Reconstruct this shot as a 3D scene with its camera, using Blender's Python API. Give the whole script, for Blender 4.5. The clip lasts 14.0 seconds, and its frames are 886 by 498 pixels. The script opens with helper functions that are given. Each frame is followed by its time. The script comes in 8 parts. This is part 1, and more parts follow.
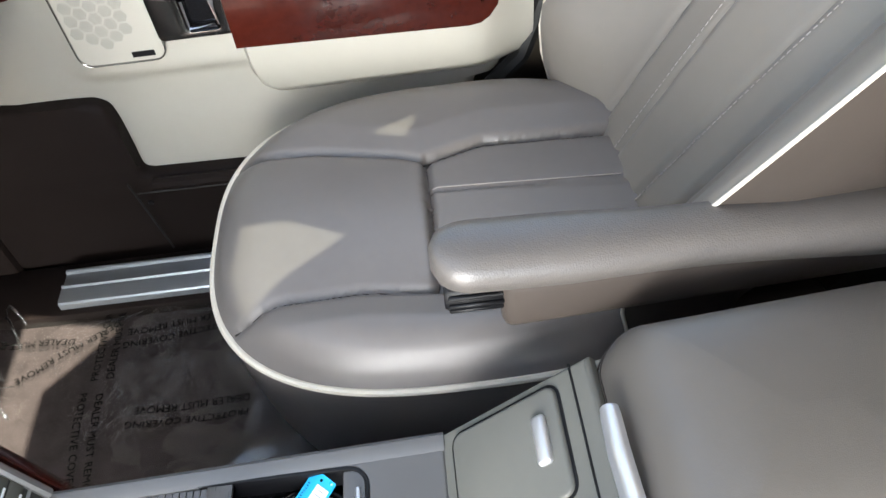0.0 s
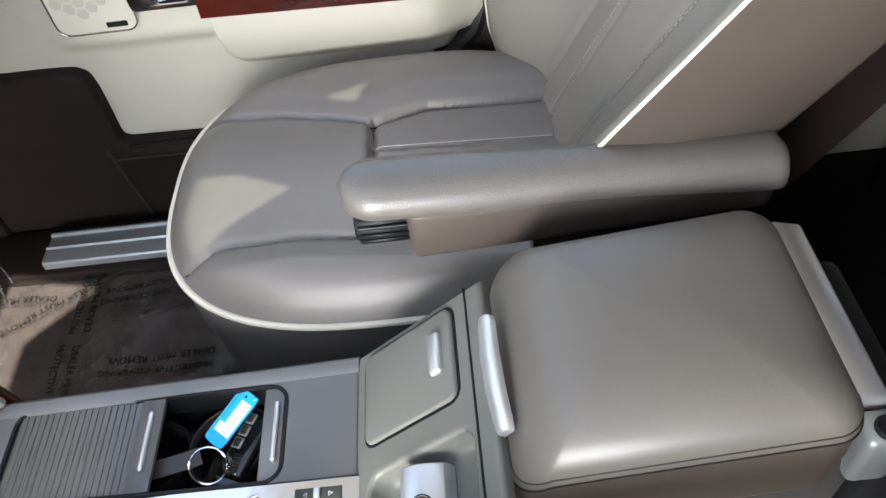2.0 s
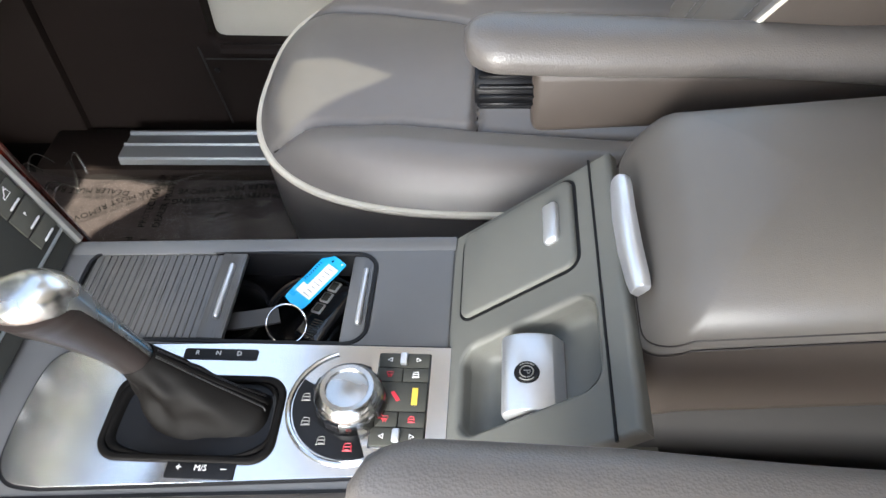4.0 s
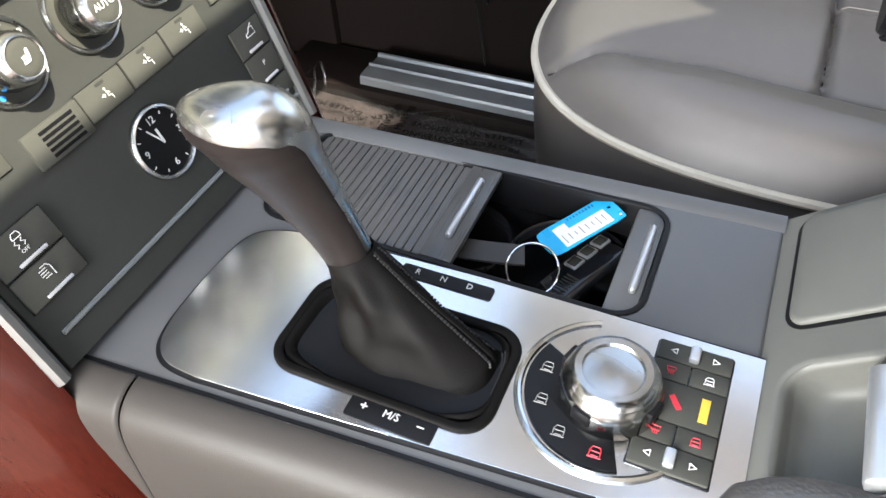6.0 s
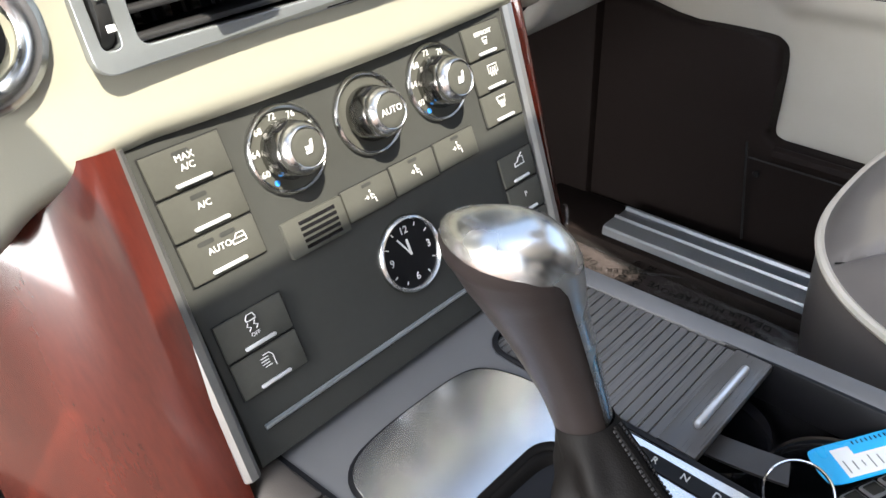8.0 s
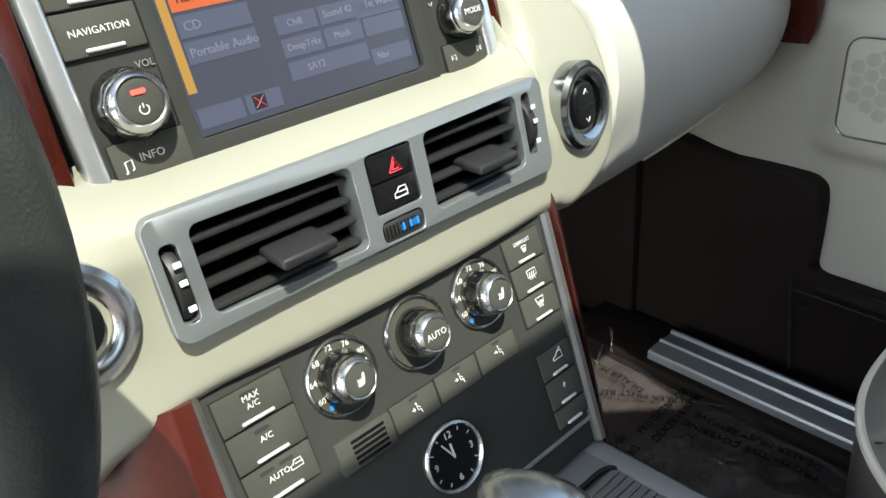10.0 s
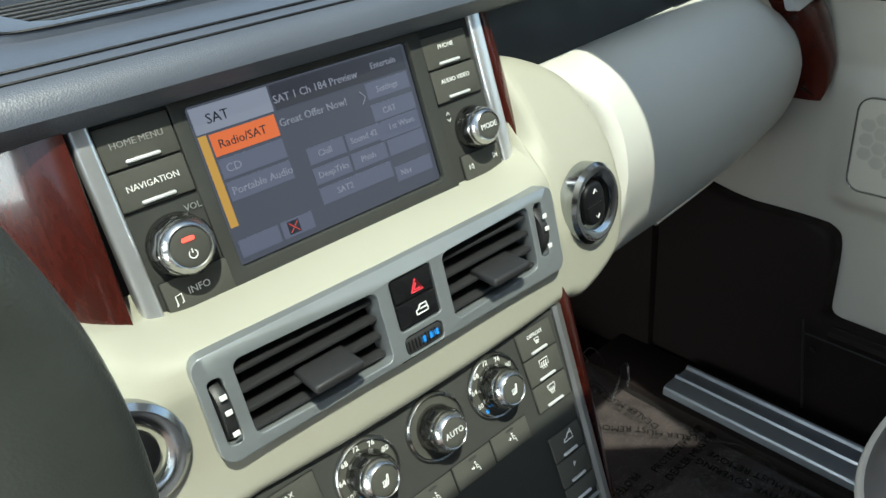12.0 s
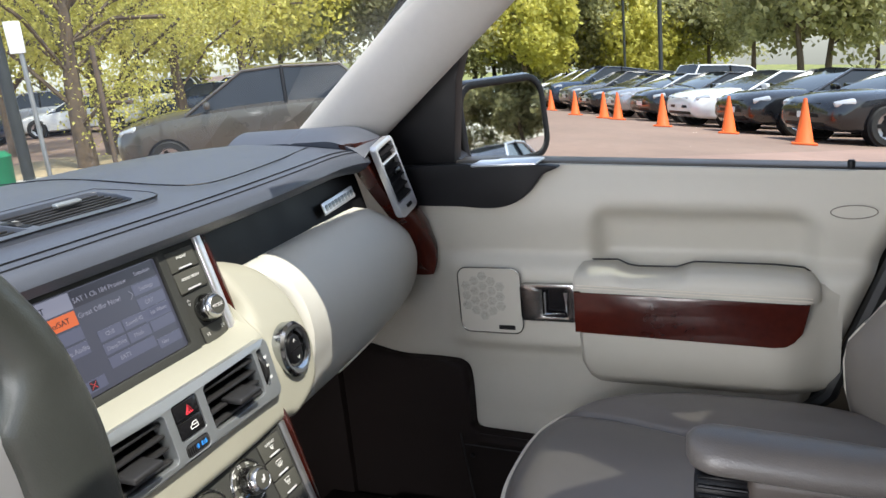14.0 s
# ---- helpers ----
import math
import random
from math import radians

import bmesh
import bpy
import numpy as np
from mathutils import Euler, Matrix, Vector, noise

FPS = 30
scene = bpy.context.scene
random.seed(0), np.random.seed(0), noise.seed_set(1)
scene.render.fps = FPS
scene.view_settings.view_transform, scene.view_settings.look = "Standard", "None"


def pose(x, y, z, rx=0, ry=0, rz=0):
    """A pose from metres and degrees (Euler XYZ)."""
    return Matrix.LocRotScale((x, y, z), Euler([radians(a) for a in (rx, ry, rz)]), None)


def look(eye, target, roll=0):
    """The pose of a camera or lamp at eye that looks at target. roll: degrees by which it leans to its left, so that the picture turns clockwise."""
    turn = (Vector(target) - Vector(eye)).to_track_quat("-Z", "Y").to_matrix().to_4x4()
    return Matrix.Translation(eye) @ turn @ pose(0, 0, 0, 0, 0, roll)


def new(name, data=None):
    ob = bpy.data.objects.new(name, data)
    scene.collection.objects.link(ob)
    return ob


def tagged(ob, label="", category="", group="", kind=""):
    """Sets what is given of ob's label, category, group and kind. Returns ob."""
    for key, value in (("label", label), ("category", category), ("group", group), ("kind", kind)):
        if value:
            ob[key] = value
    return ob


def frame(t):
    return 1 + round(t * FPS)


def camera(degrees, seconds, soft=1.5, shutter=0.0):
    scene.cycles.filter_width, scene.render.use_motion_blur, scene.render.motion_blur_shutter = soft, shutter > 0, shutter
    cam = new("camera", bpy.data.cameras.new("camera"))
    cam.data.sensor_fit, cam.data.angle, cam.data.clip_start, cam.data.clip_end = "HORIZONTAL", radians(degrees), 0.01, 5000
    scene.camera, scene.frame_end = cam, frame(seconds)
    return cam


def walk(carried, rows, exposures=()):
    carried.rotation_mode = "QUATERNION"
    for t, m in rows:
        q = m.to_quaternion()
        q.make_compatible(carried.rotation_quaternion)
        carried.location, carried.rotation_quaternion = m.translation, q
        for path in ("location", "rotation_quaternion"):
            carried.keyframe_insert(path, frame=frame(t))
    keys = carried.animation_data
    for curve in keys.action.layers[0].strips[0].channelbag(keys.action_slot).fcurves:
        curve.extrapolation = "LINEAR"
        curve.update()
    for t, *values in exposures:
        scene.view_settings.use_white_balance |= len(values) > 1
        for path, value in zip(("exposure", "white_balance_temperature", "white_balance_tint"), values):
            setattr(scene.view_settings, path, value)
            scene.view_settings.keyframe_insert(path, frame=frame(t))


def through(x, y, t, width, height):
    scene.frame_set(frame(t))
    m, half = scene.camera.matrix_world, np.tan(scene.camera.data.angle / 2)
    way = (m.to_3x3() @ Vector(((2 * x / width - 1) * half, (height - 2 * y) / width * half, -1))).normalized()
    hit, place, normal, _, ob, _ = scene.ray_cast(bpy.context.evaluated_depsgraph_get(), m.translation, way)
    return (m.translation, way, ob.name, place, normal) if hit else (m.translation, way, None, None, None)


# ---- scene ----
cam = camera(61.4, 14.0)
PATH = [
    (0, (-0.177, -0.483, 1.476), (1.131, -0.48, -0.037), -7.1),
    (0.5, (-0.207, -0.496, 1.494), (1.104, -0.476, -0.017), -7.4),
    (1, (-0.207, -0.504, 1.497), (1.105, -0.479, -0.012), -7.3),
    (1.5, (-0.236, -0.55, 1.482), (1.082, -0.509, -0.022), -7.7),
    (2, (-0.272, -0.572, 1.474), (1.05, -0.523, -0.027), -7.8),
    (2.2, (-0.288, -0.581, 1.472), (1.035, -0.528, -0.027), -7.7),
    (4.3, (-0.325, -0.487, 1.325), (1.023, -0.286, -0.139), -3.6),
    (4.5, (-0.319, -0.477, 1.305), (1.024, -0.234, -0.157), -3.6),
    (5, (-0.3, -0.448, 1.266), (1.025, -0.097, -0.19), -3.5),
    (5.5, (-0.282, -0.434, 1.234), (1.011, 0.044, -0.215), -3.6),
    (6, (-0.269, -0.415, 1.207), (0.98, 0.211, -0.224), -3.9),
    (6.5, (-0.253, -0.396, 1.195), (0.951, 0.383, -0.199), -3.9),
    (7, (-0.246, -0.377, 1.178), (0.926, 0.567, -0.139), -3.7),
    (7.2, (-0.249, -0.376, 1.178), (0.916, 0.636, -0.095), -3.8),
    (9.3, (-0.247, -0.37, 1.209), (0.915, 0.946, 0.251), -4.8),
    (9.5, (-0.246, -0.373, 1.227), (0.912, 0.955, 0.28), -5.2),
    (10, (-0.23, -0.37, 1.272), (0.905, 0.976, 0.324), -5.6),
    (10.5, (-0.221, -0.37, 1.321), (0.891, 0.987, 0.362), -5.8),
    (11, (-0.22, -0.372, 1.349), (0.878, 0.997, 0.389), -6.1),
    (11.5, (-0.222, -0.375, 1.354), (0.862, 1.003, 0.393), -6.3),
    (12, (-0.222, -0.377, 1.354), (0.86, 1.005, 0.395), -6.5),
    (12.5, (-0.234, -0.408, 1.365), (0.871, 0.962, 0.416), -6.6),
    (13, (-0.278, -0.48, 1.38), (0.901, 0.856, 0.471), -7.0),
    (13.5, (-0.362, -0.538, 1.388), (1.076, 0.625, 0.626), -6.8),
    (14, (-0.464, -0.541, 1.409), (1.296, 0.26, 0.898), -5.9),
]
walk(cam, [(t, look(eye, target, roll)) for t, eye, target, roll in PATH],
     [(0, 2.70, 6500, 8), (2.2, 2.62, 6500, 8), (4.5, 2.5, 6550, 9), (6.0, 2.4, 6550, 9), (7.2, 2.28, 6500, 9), (9.3, 1.86, 6350, 16), (9.6, 1.68, 6300, 12), (10, 1.38, 6150, 4), (11, 1.08, 6000, -1), (12.5, 1.08, 6000, -1), (13.3, 1.2, 6200, 8), (14, 1.18, 6250, 12)])

# ---- world, sun and sky ----
SUN_DIR = Vector((-0.15, -0.46, 0.875)).normalized()
world = bpy.data.worlds.new("sky")
scene.world = world
world.use_nodes = True
wn = world.node_tree.nodes
sky = wn.new("ShaderNodeTexSky")
sky.sky_type, sky.sun_disc = "NISHITA", False
sky.sun_elevation = math.asin(SUN_DIR.z)
sky.sun_rotation = math.atan2(SUN_DIR.x, SUN_DIR.y)
haze = wn.new("ShaderNodeHueSaturation")
haze.inputs["Saturation"].default_value = 0.70
world.node_tree.links.new(sky.outputs[0], haze.inputs["Color"])
world.node_tree.links.new(haze.outputs[0], wn["Background"].inputs[0])
wn["Background"].inputs[1].default_value = 0.15
sun = new("sun", bpy.data.lights.new("sun", "SUN"))
sun.data.energy, sun.data.angle, sun.data.color = 3.3, radians(0.53), (1.0, 0.935, 0.78)
sun.matrix_world = look((0, 0, 30), Vector((0, 0, 30)) - SUN_DIR)

# added area lamp that stands in for daylight from the open driver's door
for nm, eye, target, w, h, watts in (("door_daylight", (-1.0, -0.06, 1.25), (0.35, -0.45, 0.92), 0.62, 0.85, 12.5),):
    lamp = new(nm, bpy.data.lights.new(nm, "AREA"))
    lamp.data.shape, lamp.data.size, lamp.data.size_y = "RECTANGLE", w, h
    lamp.data.energy, lamp.data.color = watts, (1.0, 0.985, 0.96)
    lamp.matrix_world = look(eye, target)


# ---- materials ----
def mat(name, colour, rough=0.5, metal=0.0, vary=0.12, scale=8.0, bump=0.0, bump_scale=400.0, coat=0.0, tone=None, stretch=None, spec=0.5, dust=0.0):
    """A surface with two scales of colour change, fine relief and uneven gloss."""
    m = bpy.data.materials.new(name)
    m.use_nodes = True
    t = m.node_tree
    n, ln = t.nodes, t.links
    b = n["Principled BSDF"]
    co = n.new("ShaderNodeTexCoord")
    mp = n.new("ShaderNodeMapping")
    ln.new(co.outputs["Object"], mp.inputs[0])
    if stretch:
        mp.inputs["Scale"].default_value = stretch
    n1, n2 = n.new("ShaderNodeTexNoise"), n.new("ShaderNodeTexNoise")
    for q, s, d in ((n1, scale, 3.0), (n2, scale * 14, 4.0)):
        q.inputs["Scale"].default_value, q.inputs["Detail"].default_value = s, d
        ln.new(mp.outputs[0], q.inputs[0])
    mix = n.new("ShaderNodeMath")
    mix.operation = "MULTIPLY_ADD"
    ln.new(n2.outputs[0], mix.inputs[0])
    mix.inputs[1].default_value = 0.35
    ln.new(n1.outputs[0], mix.inputs[2])
    rp = n.new("ShaderNodeValToRGB")
    c = np.array(colour)
    tn = np.array(tone) if tone else c * (1 + vary)
    rp.color_ramp.elements[0].position, rp.color_ramp.elements[1].position = 0.42, 0.92
    rp.color_ramp.elements[0].color = (*(c * (1 - vary)), 1)
    rp.color_ramp.elements[1].color = (*np.minimum(tn, 1), 1)
    ln.new(mix.outputs[0], rp.inputs[0])
    ln.new(rp.outputs[0], b.inputs["Base Color"])
    rr = n.new("ShaderNodeMapRange")
    rr.inputs[1].default_value, rr.inputs[2].default_value = 0.3, 0.8
    rr.inputs[3].default_value, rr.inputs[4].default_value = rough * 0.85, min(1, rough * 1.18 + dust)
    ln.new(n1.outputs[0], rr.inputs[0])
    ln.new(rr.outputs[0], b.inputs["Roughness"])
    b.inputs["Metallic"].default_value = metal
    b.inputs["Specular IOR Level"].default_value = spec
    b.inputs["Coat Weight"].default_value = coat
    b.inputs["Coat Roughness"].default_value = 0.06
    if bump:
        v = n.new("ShaderNodeTexVoronoi")
        v.inputs["Scale"].default_value = bump_scale
        ln.new(co.outputs["Object"], v.inputs[0])
        n3 = n.new("ShaderNodeTexNoise")
        n3.inputs["Scale"].default_value = bump_scale * 0.25
        ln.new(co.outputs["Object"], n3.inputs[0])
        ad = n.new("ShaderNodeMath")
        ln.new(v.outputs[0], ad.inputs[0])
        ln.new(n3.outputs[0], ad.inputs[1])
        bp = n.new("ShaderNodeBump")
        bp.inputs["Strength"].default_value, bp.inputs["Distance"].default_value = bump, 0.0006
        ln.new(ad.outputs[0], bp.inputs["Height"])
        ln.new(bp.outputs[0], b.inputs["Normal"])
    return m


def wood_mat():
    """Lacquered cherry veneer with fine long grain."""
    m = mat("cherry_veneer", (0.028, 0.0046, 0.0030), 0.24, 0, 0.30, 6.0, coat=0.4, spec=0.3, tone=(0.064, 0.0098, 0.0052), stretch=(6, 1, 1.2))
    return m


def glow(name, colour, power):
    m = bpy.data.materials.new(name)
    m.use_nodes = True
    b = m.node_tree.nodes["Principled BSDF"]
    b.inputs["Base Color"].default_value = (0.01, 0.01, 0.012, 1)
    b.inputs["Roughness"].default_value = 0.28
    b.inputs["Emission Color"].default_value = (*colour, 1)
    b.inputs["Emission Strength"].default_value = power
    return m


def glass_mat(name, colour=(1, 1, 1), rough=0.0, through=0.93, ior=1.3, gloss=0.12):
    """Thin pane: mostly clear, with a mirror-like gloss that grows towards grazing."""
    m = bpy.data.materials.new(name)
    m.use_nodes = True
    t = m.node_tree
    n, ln = t.nodes, t.links
    n.remove(n["Principled BSDF"])
    tr, gl, mx, fr = n.new("ShaderNodeBsdfTransparent"), n.new("ShaderNodeBsdfGlossy"), n.new("ShaderNodeMixShader"), n.new("ShaderNodeFresnel")
    fr.inputs[0].default_value = ior
    tr.inputs[0].default_value = (*(np.array(colour) * through), 1)
    gl.inputs["Roughness"].default_value = rough
    wk = n.new("ShaderNodeMath")
    wk.operation = "MULTIPLY"
    wk.inputs[1].default_value = gloss
    ln.new(fr.outputs[0], wk.inputs[0])
    ln.new(wk.outputs[0], mx.inputs[0])
    ln.new(tr.outputs[0], mx.inputs[1])
    ln.new(gl.outputs[0], mx.inputs[2])
    ln.new(mx.outputs[0], n["Material Output"].inputs[0])
    return m


# one ivory leather in two tones: darker for sun, paler to brighten shade
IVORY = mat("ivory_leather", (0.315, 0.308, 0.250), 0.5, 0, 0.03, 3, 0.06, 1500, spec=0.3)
GLOVE = mat("shade_lifted_ivory", (0.52, 0.512, 0.468), 0.5, 0, 0.03, 3, 0.06, 1500, spec=0.35)
SLAT = mat("dark_grey_louvre", (0.022, 0.022, 0.023), 0.42, 0, 0.12, 20, 0.08, 2000, spec=0.3)
DOORSKIN = mat("ivory_door_vinyl", (0.47, 0.445, 0.38), 0.5, 0, 0.04, 3, 0.06, 1800)
TAUPE = mat("taupe_leather", (0.146, 0.131, 0.121), 0.40, 0, 0.08, 5, 0.10, 1400, spec=0.5)
TAUPE_GRAIN = mat("grained_taupe_leather", (0.112, 0.101, 0.093), 0.36, 0, 0.10, 5, 0.30, 620)
TAUPE_BACK = mat("light_taupe_leather", (0.205, 0.180, 0.154), 0.45, 0, 0.06, 4, 0.12, 1400)
THREAD = mat("grey_thread", (0.34, 0.31, 0.28), 0.7, 0, 0.1, 60)
GRIPSKIN = mat("dark_grip_leather", (0.020, 0.016, 0.015), 0.36, 0, 0.08, 8, 0.08, 1500, spec=0.25)
LIDSKIN = mat("box_lid_leather", (0.098, 0.088, 0.078), 0.38, 0, 0.08, 5, 0.12, 1400)
# brown side leather; on the rear bench its darkness stands in for shade
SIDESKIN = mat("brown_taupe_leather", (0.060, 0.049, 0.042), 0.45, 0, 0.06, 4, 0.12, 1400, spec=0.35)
PIPE = mat("ivory_piping", (0.60, 0.55, 0.46), 0.5, 0, 0.05, 30)
DASHSKIN = mat("charcoal_dash_leather", (0.063, 0.071, 0.091), 0.44, 0, 0.08, 4, 0.20, 1000)
BLACKPL = mat("black_plastic", (0.006, 0.006, 0.007), 0.45, 0, 0.15, 20, 0.10, 2000, spec=0.22)
# shade and sun put into the colours: panel darker, buttons paler
FACIA = mat("soft_black_panel", (0.041, 0.042, 0.039), 0.56, 0, 0.08, 12, 0.08, 2500, spec=0.04)
BUTTON = mat("soft_black_button", (0.062, 0.062, 0.054), 0.52, 0, 0.08, 30, 0.06, 2500, spec=0.06)
CONSOLE = mat("satin_grey_console", (0.098, 0.098, 0.100), 0.36, 0, 0.05, 6, 0.10, 2000)
RAMPGREY = mat("satin_warm_grey_plastic", (0.128, 0.128, 0.115), 0.44, 0, 0.06, 6, 0.10, 2000, spec=0.3)
SILVER = mat("satin_silver_trim", (0.62, 0.63, 0.65), 0.33, 0.75, 0.05, 20)
VENTGREY = mat("satin_grey_vent_paint", (0.27, 0.29, 0.30), 0.33, 0.55, 0.05, 20)
PLATE = mat("polished_alloy_plate", (0.74, 0.74, 0.745), 0.20, 1.0, 0.02, 2.5)
CHROME = mat("chrome", (0.80, 0.80, 0.81), 0.09, 1.0, 0.02, 25)
DARKCHROME = mat("dark_chrome", (0.34, 0.34, 0.335), 0.20, 1.0, 0.05, 25)
GLOSSBLACK = mat("gloss_black_plastic", (0.008, 0.008, 0.009), 0.12, 0, 0.1, 25)
BOOT = mat("black_boot_leather", (0.0060, 0.0054, 0.0050), 0.55, 0, 0.2, 30, 0.14, 1300, spec=0.06)
BROWNPL = mat("dark_brown_moulding", (0.0150, 0.0108, 0.0096), 0.6, 0, 0.10, 8, 0.2, 1500, spec=0.10)
CARPET = mat("dark_carpet", (0.007, 0.006, 0.006), 0.95, 0, 0.4, 40, 0.8, 900, spec=0.05)
MATPILE = mat("brown_mat_pile", (0.050, 0.040, 0.039), 0.95, 0, 0.3, 30, 0.8, 900, spec=0.05)
BLINDGREY = mat("dark_roller_slats", (0.075, 0.072, 0.070), 0.30, 0, 0.08, 20, stretch=(1, 30, 1))
CROWN = mat("satin_lever_crown", (0.58, 0.59, 0.59), 0.27, 1.0, 0.05, 25)
TRIMGREY = mat("dark_grey_side_pad", (0.044, 0.039, 0.035), 0.46, 0, 0.06, 4, 0.12, 1400, spec=0.2)
CHEEK = mat("dark_grey_side_trim", (0.038, 0.036, 0.035), 0.34, 0, 0.06, 4, 0.12, 1400, spec=0.28)
RINGMETAL = mat("polished_grey_ring", (0.42, 0.44, 0.46), 0.18, 1.0, 0.04, 25)
SATINCHROME = mat("satin_chrome", (0.56, 0.57, 0.58), 0.20, 1.0, 0.05, 25)
RIMGREY = mat("dark_satin_rim", (0.46, 0.46, 0.455), 0.26, 1.0, 0.05, 25)
STRIPGREY = mat("satin_grey_strip", (0.27, 0.27, 0.265), 0.36, 0.8, 0.05, 20)
BARMETAL = mat("bright_satin_bar", (0.66, 0.66, 0.67), 0.35, 0.35, 0.04, 20)
TREAD = mat("brushed_sill_steel", (0.34, 0.36, 0.38), 0.34, 0.6, 0.06, 20, stretch=(60, 1, 1))
VENTHOLE = mat("matt_black_void", (0.004, 0.004, 0.004), 0.9, 0, 0.1, 20)
RUBBER = mat("black_rubber", (0.018, 0.018, 0.018), 0.5, 0, 0.2, 20)
PILLAR = mat("light_grey_pillar_cloth", (0.52, 0.49, 0.45), 0.75, 0, 0.05, 6, 0.3, 1200)
HEADLINER = mat("ivory_headliner", (0.62, 0.58, 0.50), 0.9, 0, 0.04, 6, 0.3, 1200)
WHITEPRINT = mat("white_print", (0.66, 0.66, 0.64), 0.5, 0, 0.02, 50)
DIMPRINT = mat("grey_print", (0.20, 0.20, 0.19), 0.5, 0, 0.05, 50)
REDPRINT = mat("red_print", (0.65, 0.03, 0.05), 0.5, 0, 0.05, 50)
YELLOWPRINT = mat("yellow_print", (0.75, 0.5, 0.06), 0.5, 0, 0.05, 50)
BLUEPRINT = mat("blue_print", (0.03, 0.25, 0.75), 0.5, 0, 0.05, 50)
TAGBLUE = mat("blue_plastic_tag", (0.01, 0.34, 0.66), 0.28, 0, 0.04, 30)
MIRROR = mat("mirror_glass", (0.88, 0.89, 0.90), 0.02, 1.0, 0.0, 10)
WOOD = wood_mat()
CLEAR = glass_mat("clear_glass", (0.93, 0.97, 0.95))
SUNDIMMER = glass_mat("sun_dimming_pane", (0.96, 1.0, 0.98), 0.0, 0.52)
REARCUT = glass_mat("light_cutting_glass", (1, 1, 1), 0.0, 0.12)


# ---- building blocks ----
def part(name, bm, material, parent=None, label="", smooth=40):
    """Links a bmesh as one mesh object, under a thing if one is given."""
    me = bpy.data.meshes.new(name)
    bmesh.ops.recalc_face_normals(bm, faces=bm.faces)
    bm.to_mesh(me)
    bm.free()
    me.materials.append(material)
    if smooth:
        me.shade_smooth()
        me.set_sharp_from_angle(angle=radians(smooth))
    ob = new(name, me)
    if parent:
        ob.parent = parent
        ob.matrix_parent_inverse = parent.matrix_basis.inverted() if not parent.parent else Matrix()
    if label:
        ob["label"] = label
    return ob


def even(ob):
    """Shades the flat faces flat and keeps the rolled edges round."""
    ob.modifiers.new("even", "WEIGHTED_NORMAL").keep_sharp = True
    return ob


def thing(name, at, label, category, group="", kind=""):
    e = new(name)
    e.empty_display_size = 0.05
    e.matrix_basis = Matrix.Translation(at)
    return tagged(e, label, category, group, kind)


def join(*bms):
    """Several bmeshes as one."""
    out = bmesh.new()
    for b in bms:
        me = bpy.data.meshes.new("tmp")
        b.to_mesh(me)
        b.free()
        out.from_mesh(me)
        bpy.data.meshes.remove(me)
    return out


def box(size, m=None, bev=0.0, seg=2):
    bm = bmesh.new()
    bmesh.ops.create_cube(bm, size=1, matrix=Matrix.Diagonal((*size, 1)))
    if bev:
        bmesh.ops.bevel(bm, geom=bm.edges[:], offset=min(bev, min(size) * 0.49), segments=seg, affect="EDGES", profile=0.5)
    if m is not None:
        bm.transform(m)
    return bm


def block(x0, x1, y0, y1, z0, z1, bev=0.0, seg=2):
    return box((x1 - x0, y1 - y0, z1 - z0), Matrix.Translation(((x0 + x1) / 2, (y0 + y1) / 2, (z0 + z1) / 2)), bev, seg)


def rrect(w, h, r, n=5, cx=0.0, cy=0.0):
    r = min(r, w / 2 - 1e-5, h / 2 - 1e-5)
    out = []
    for sx, sy, a in ((1, 1, 0), (-1, 1, 90), (-1, -1, 180), (1, -1, 270)):
        for i in range(n + 1):
            b = radians(a + 90 * i / n)
            out.append((cx + sx * (w / 2 - r) + r * math.cos(b), cy + sy * (h / 2 - r) + r * math.sin(b)))
    return out


def disc(r, n=32, cx=0.0, cy=0.0):
    return [(cx + r * math.cos(2 * math.pi * i / n), cy + r * math.sin(2 * math.pi * i / n)) for i in range(n)]


def smooth_loop(pts, per=6, closed=True):
    """Catmull-Rom through a few corner points."""
    n = len(pts)
    out = []
    for i in range(n if closed else n - 1):
        p = [np.array(pts[(i + k) % n if closed else min(max(i + k, 0), n - 1)], float) for k in (-1, 0, 1, 2)]
        for j in range(per):
            t = j / per
            out.append(tuple(0.5 * (2 * p[1] + (p[2] - p[0]) * t + (2 * p[0] - 5 * p[1] + 4 * p[2] - p[3]) * t * t + (3 * p[1] - p[0] - 3 * p[2] + p[3]) * t ** 3)))
    if not closed:
        out.append(tuple(float(v) for v in pts[-1]))
    return out


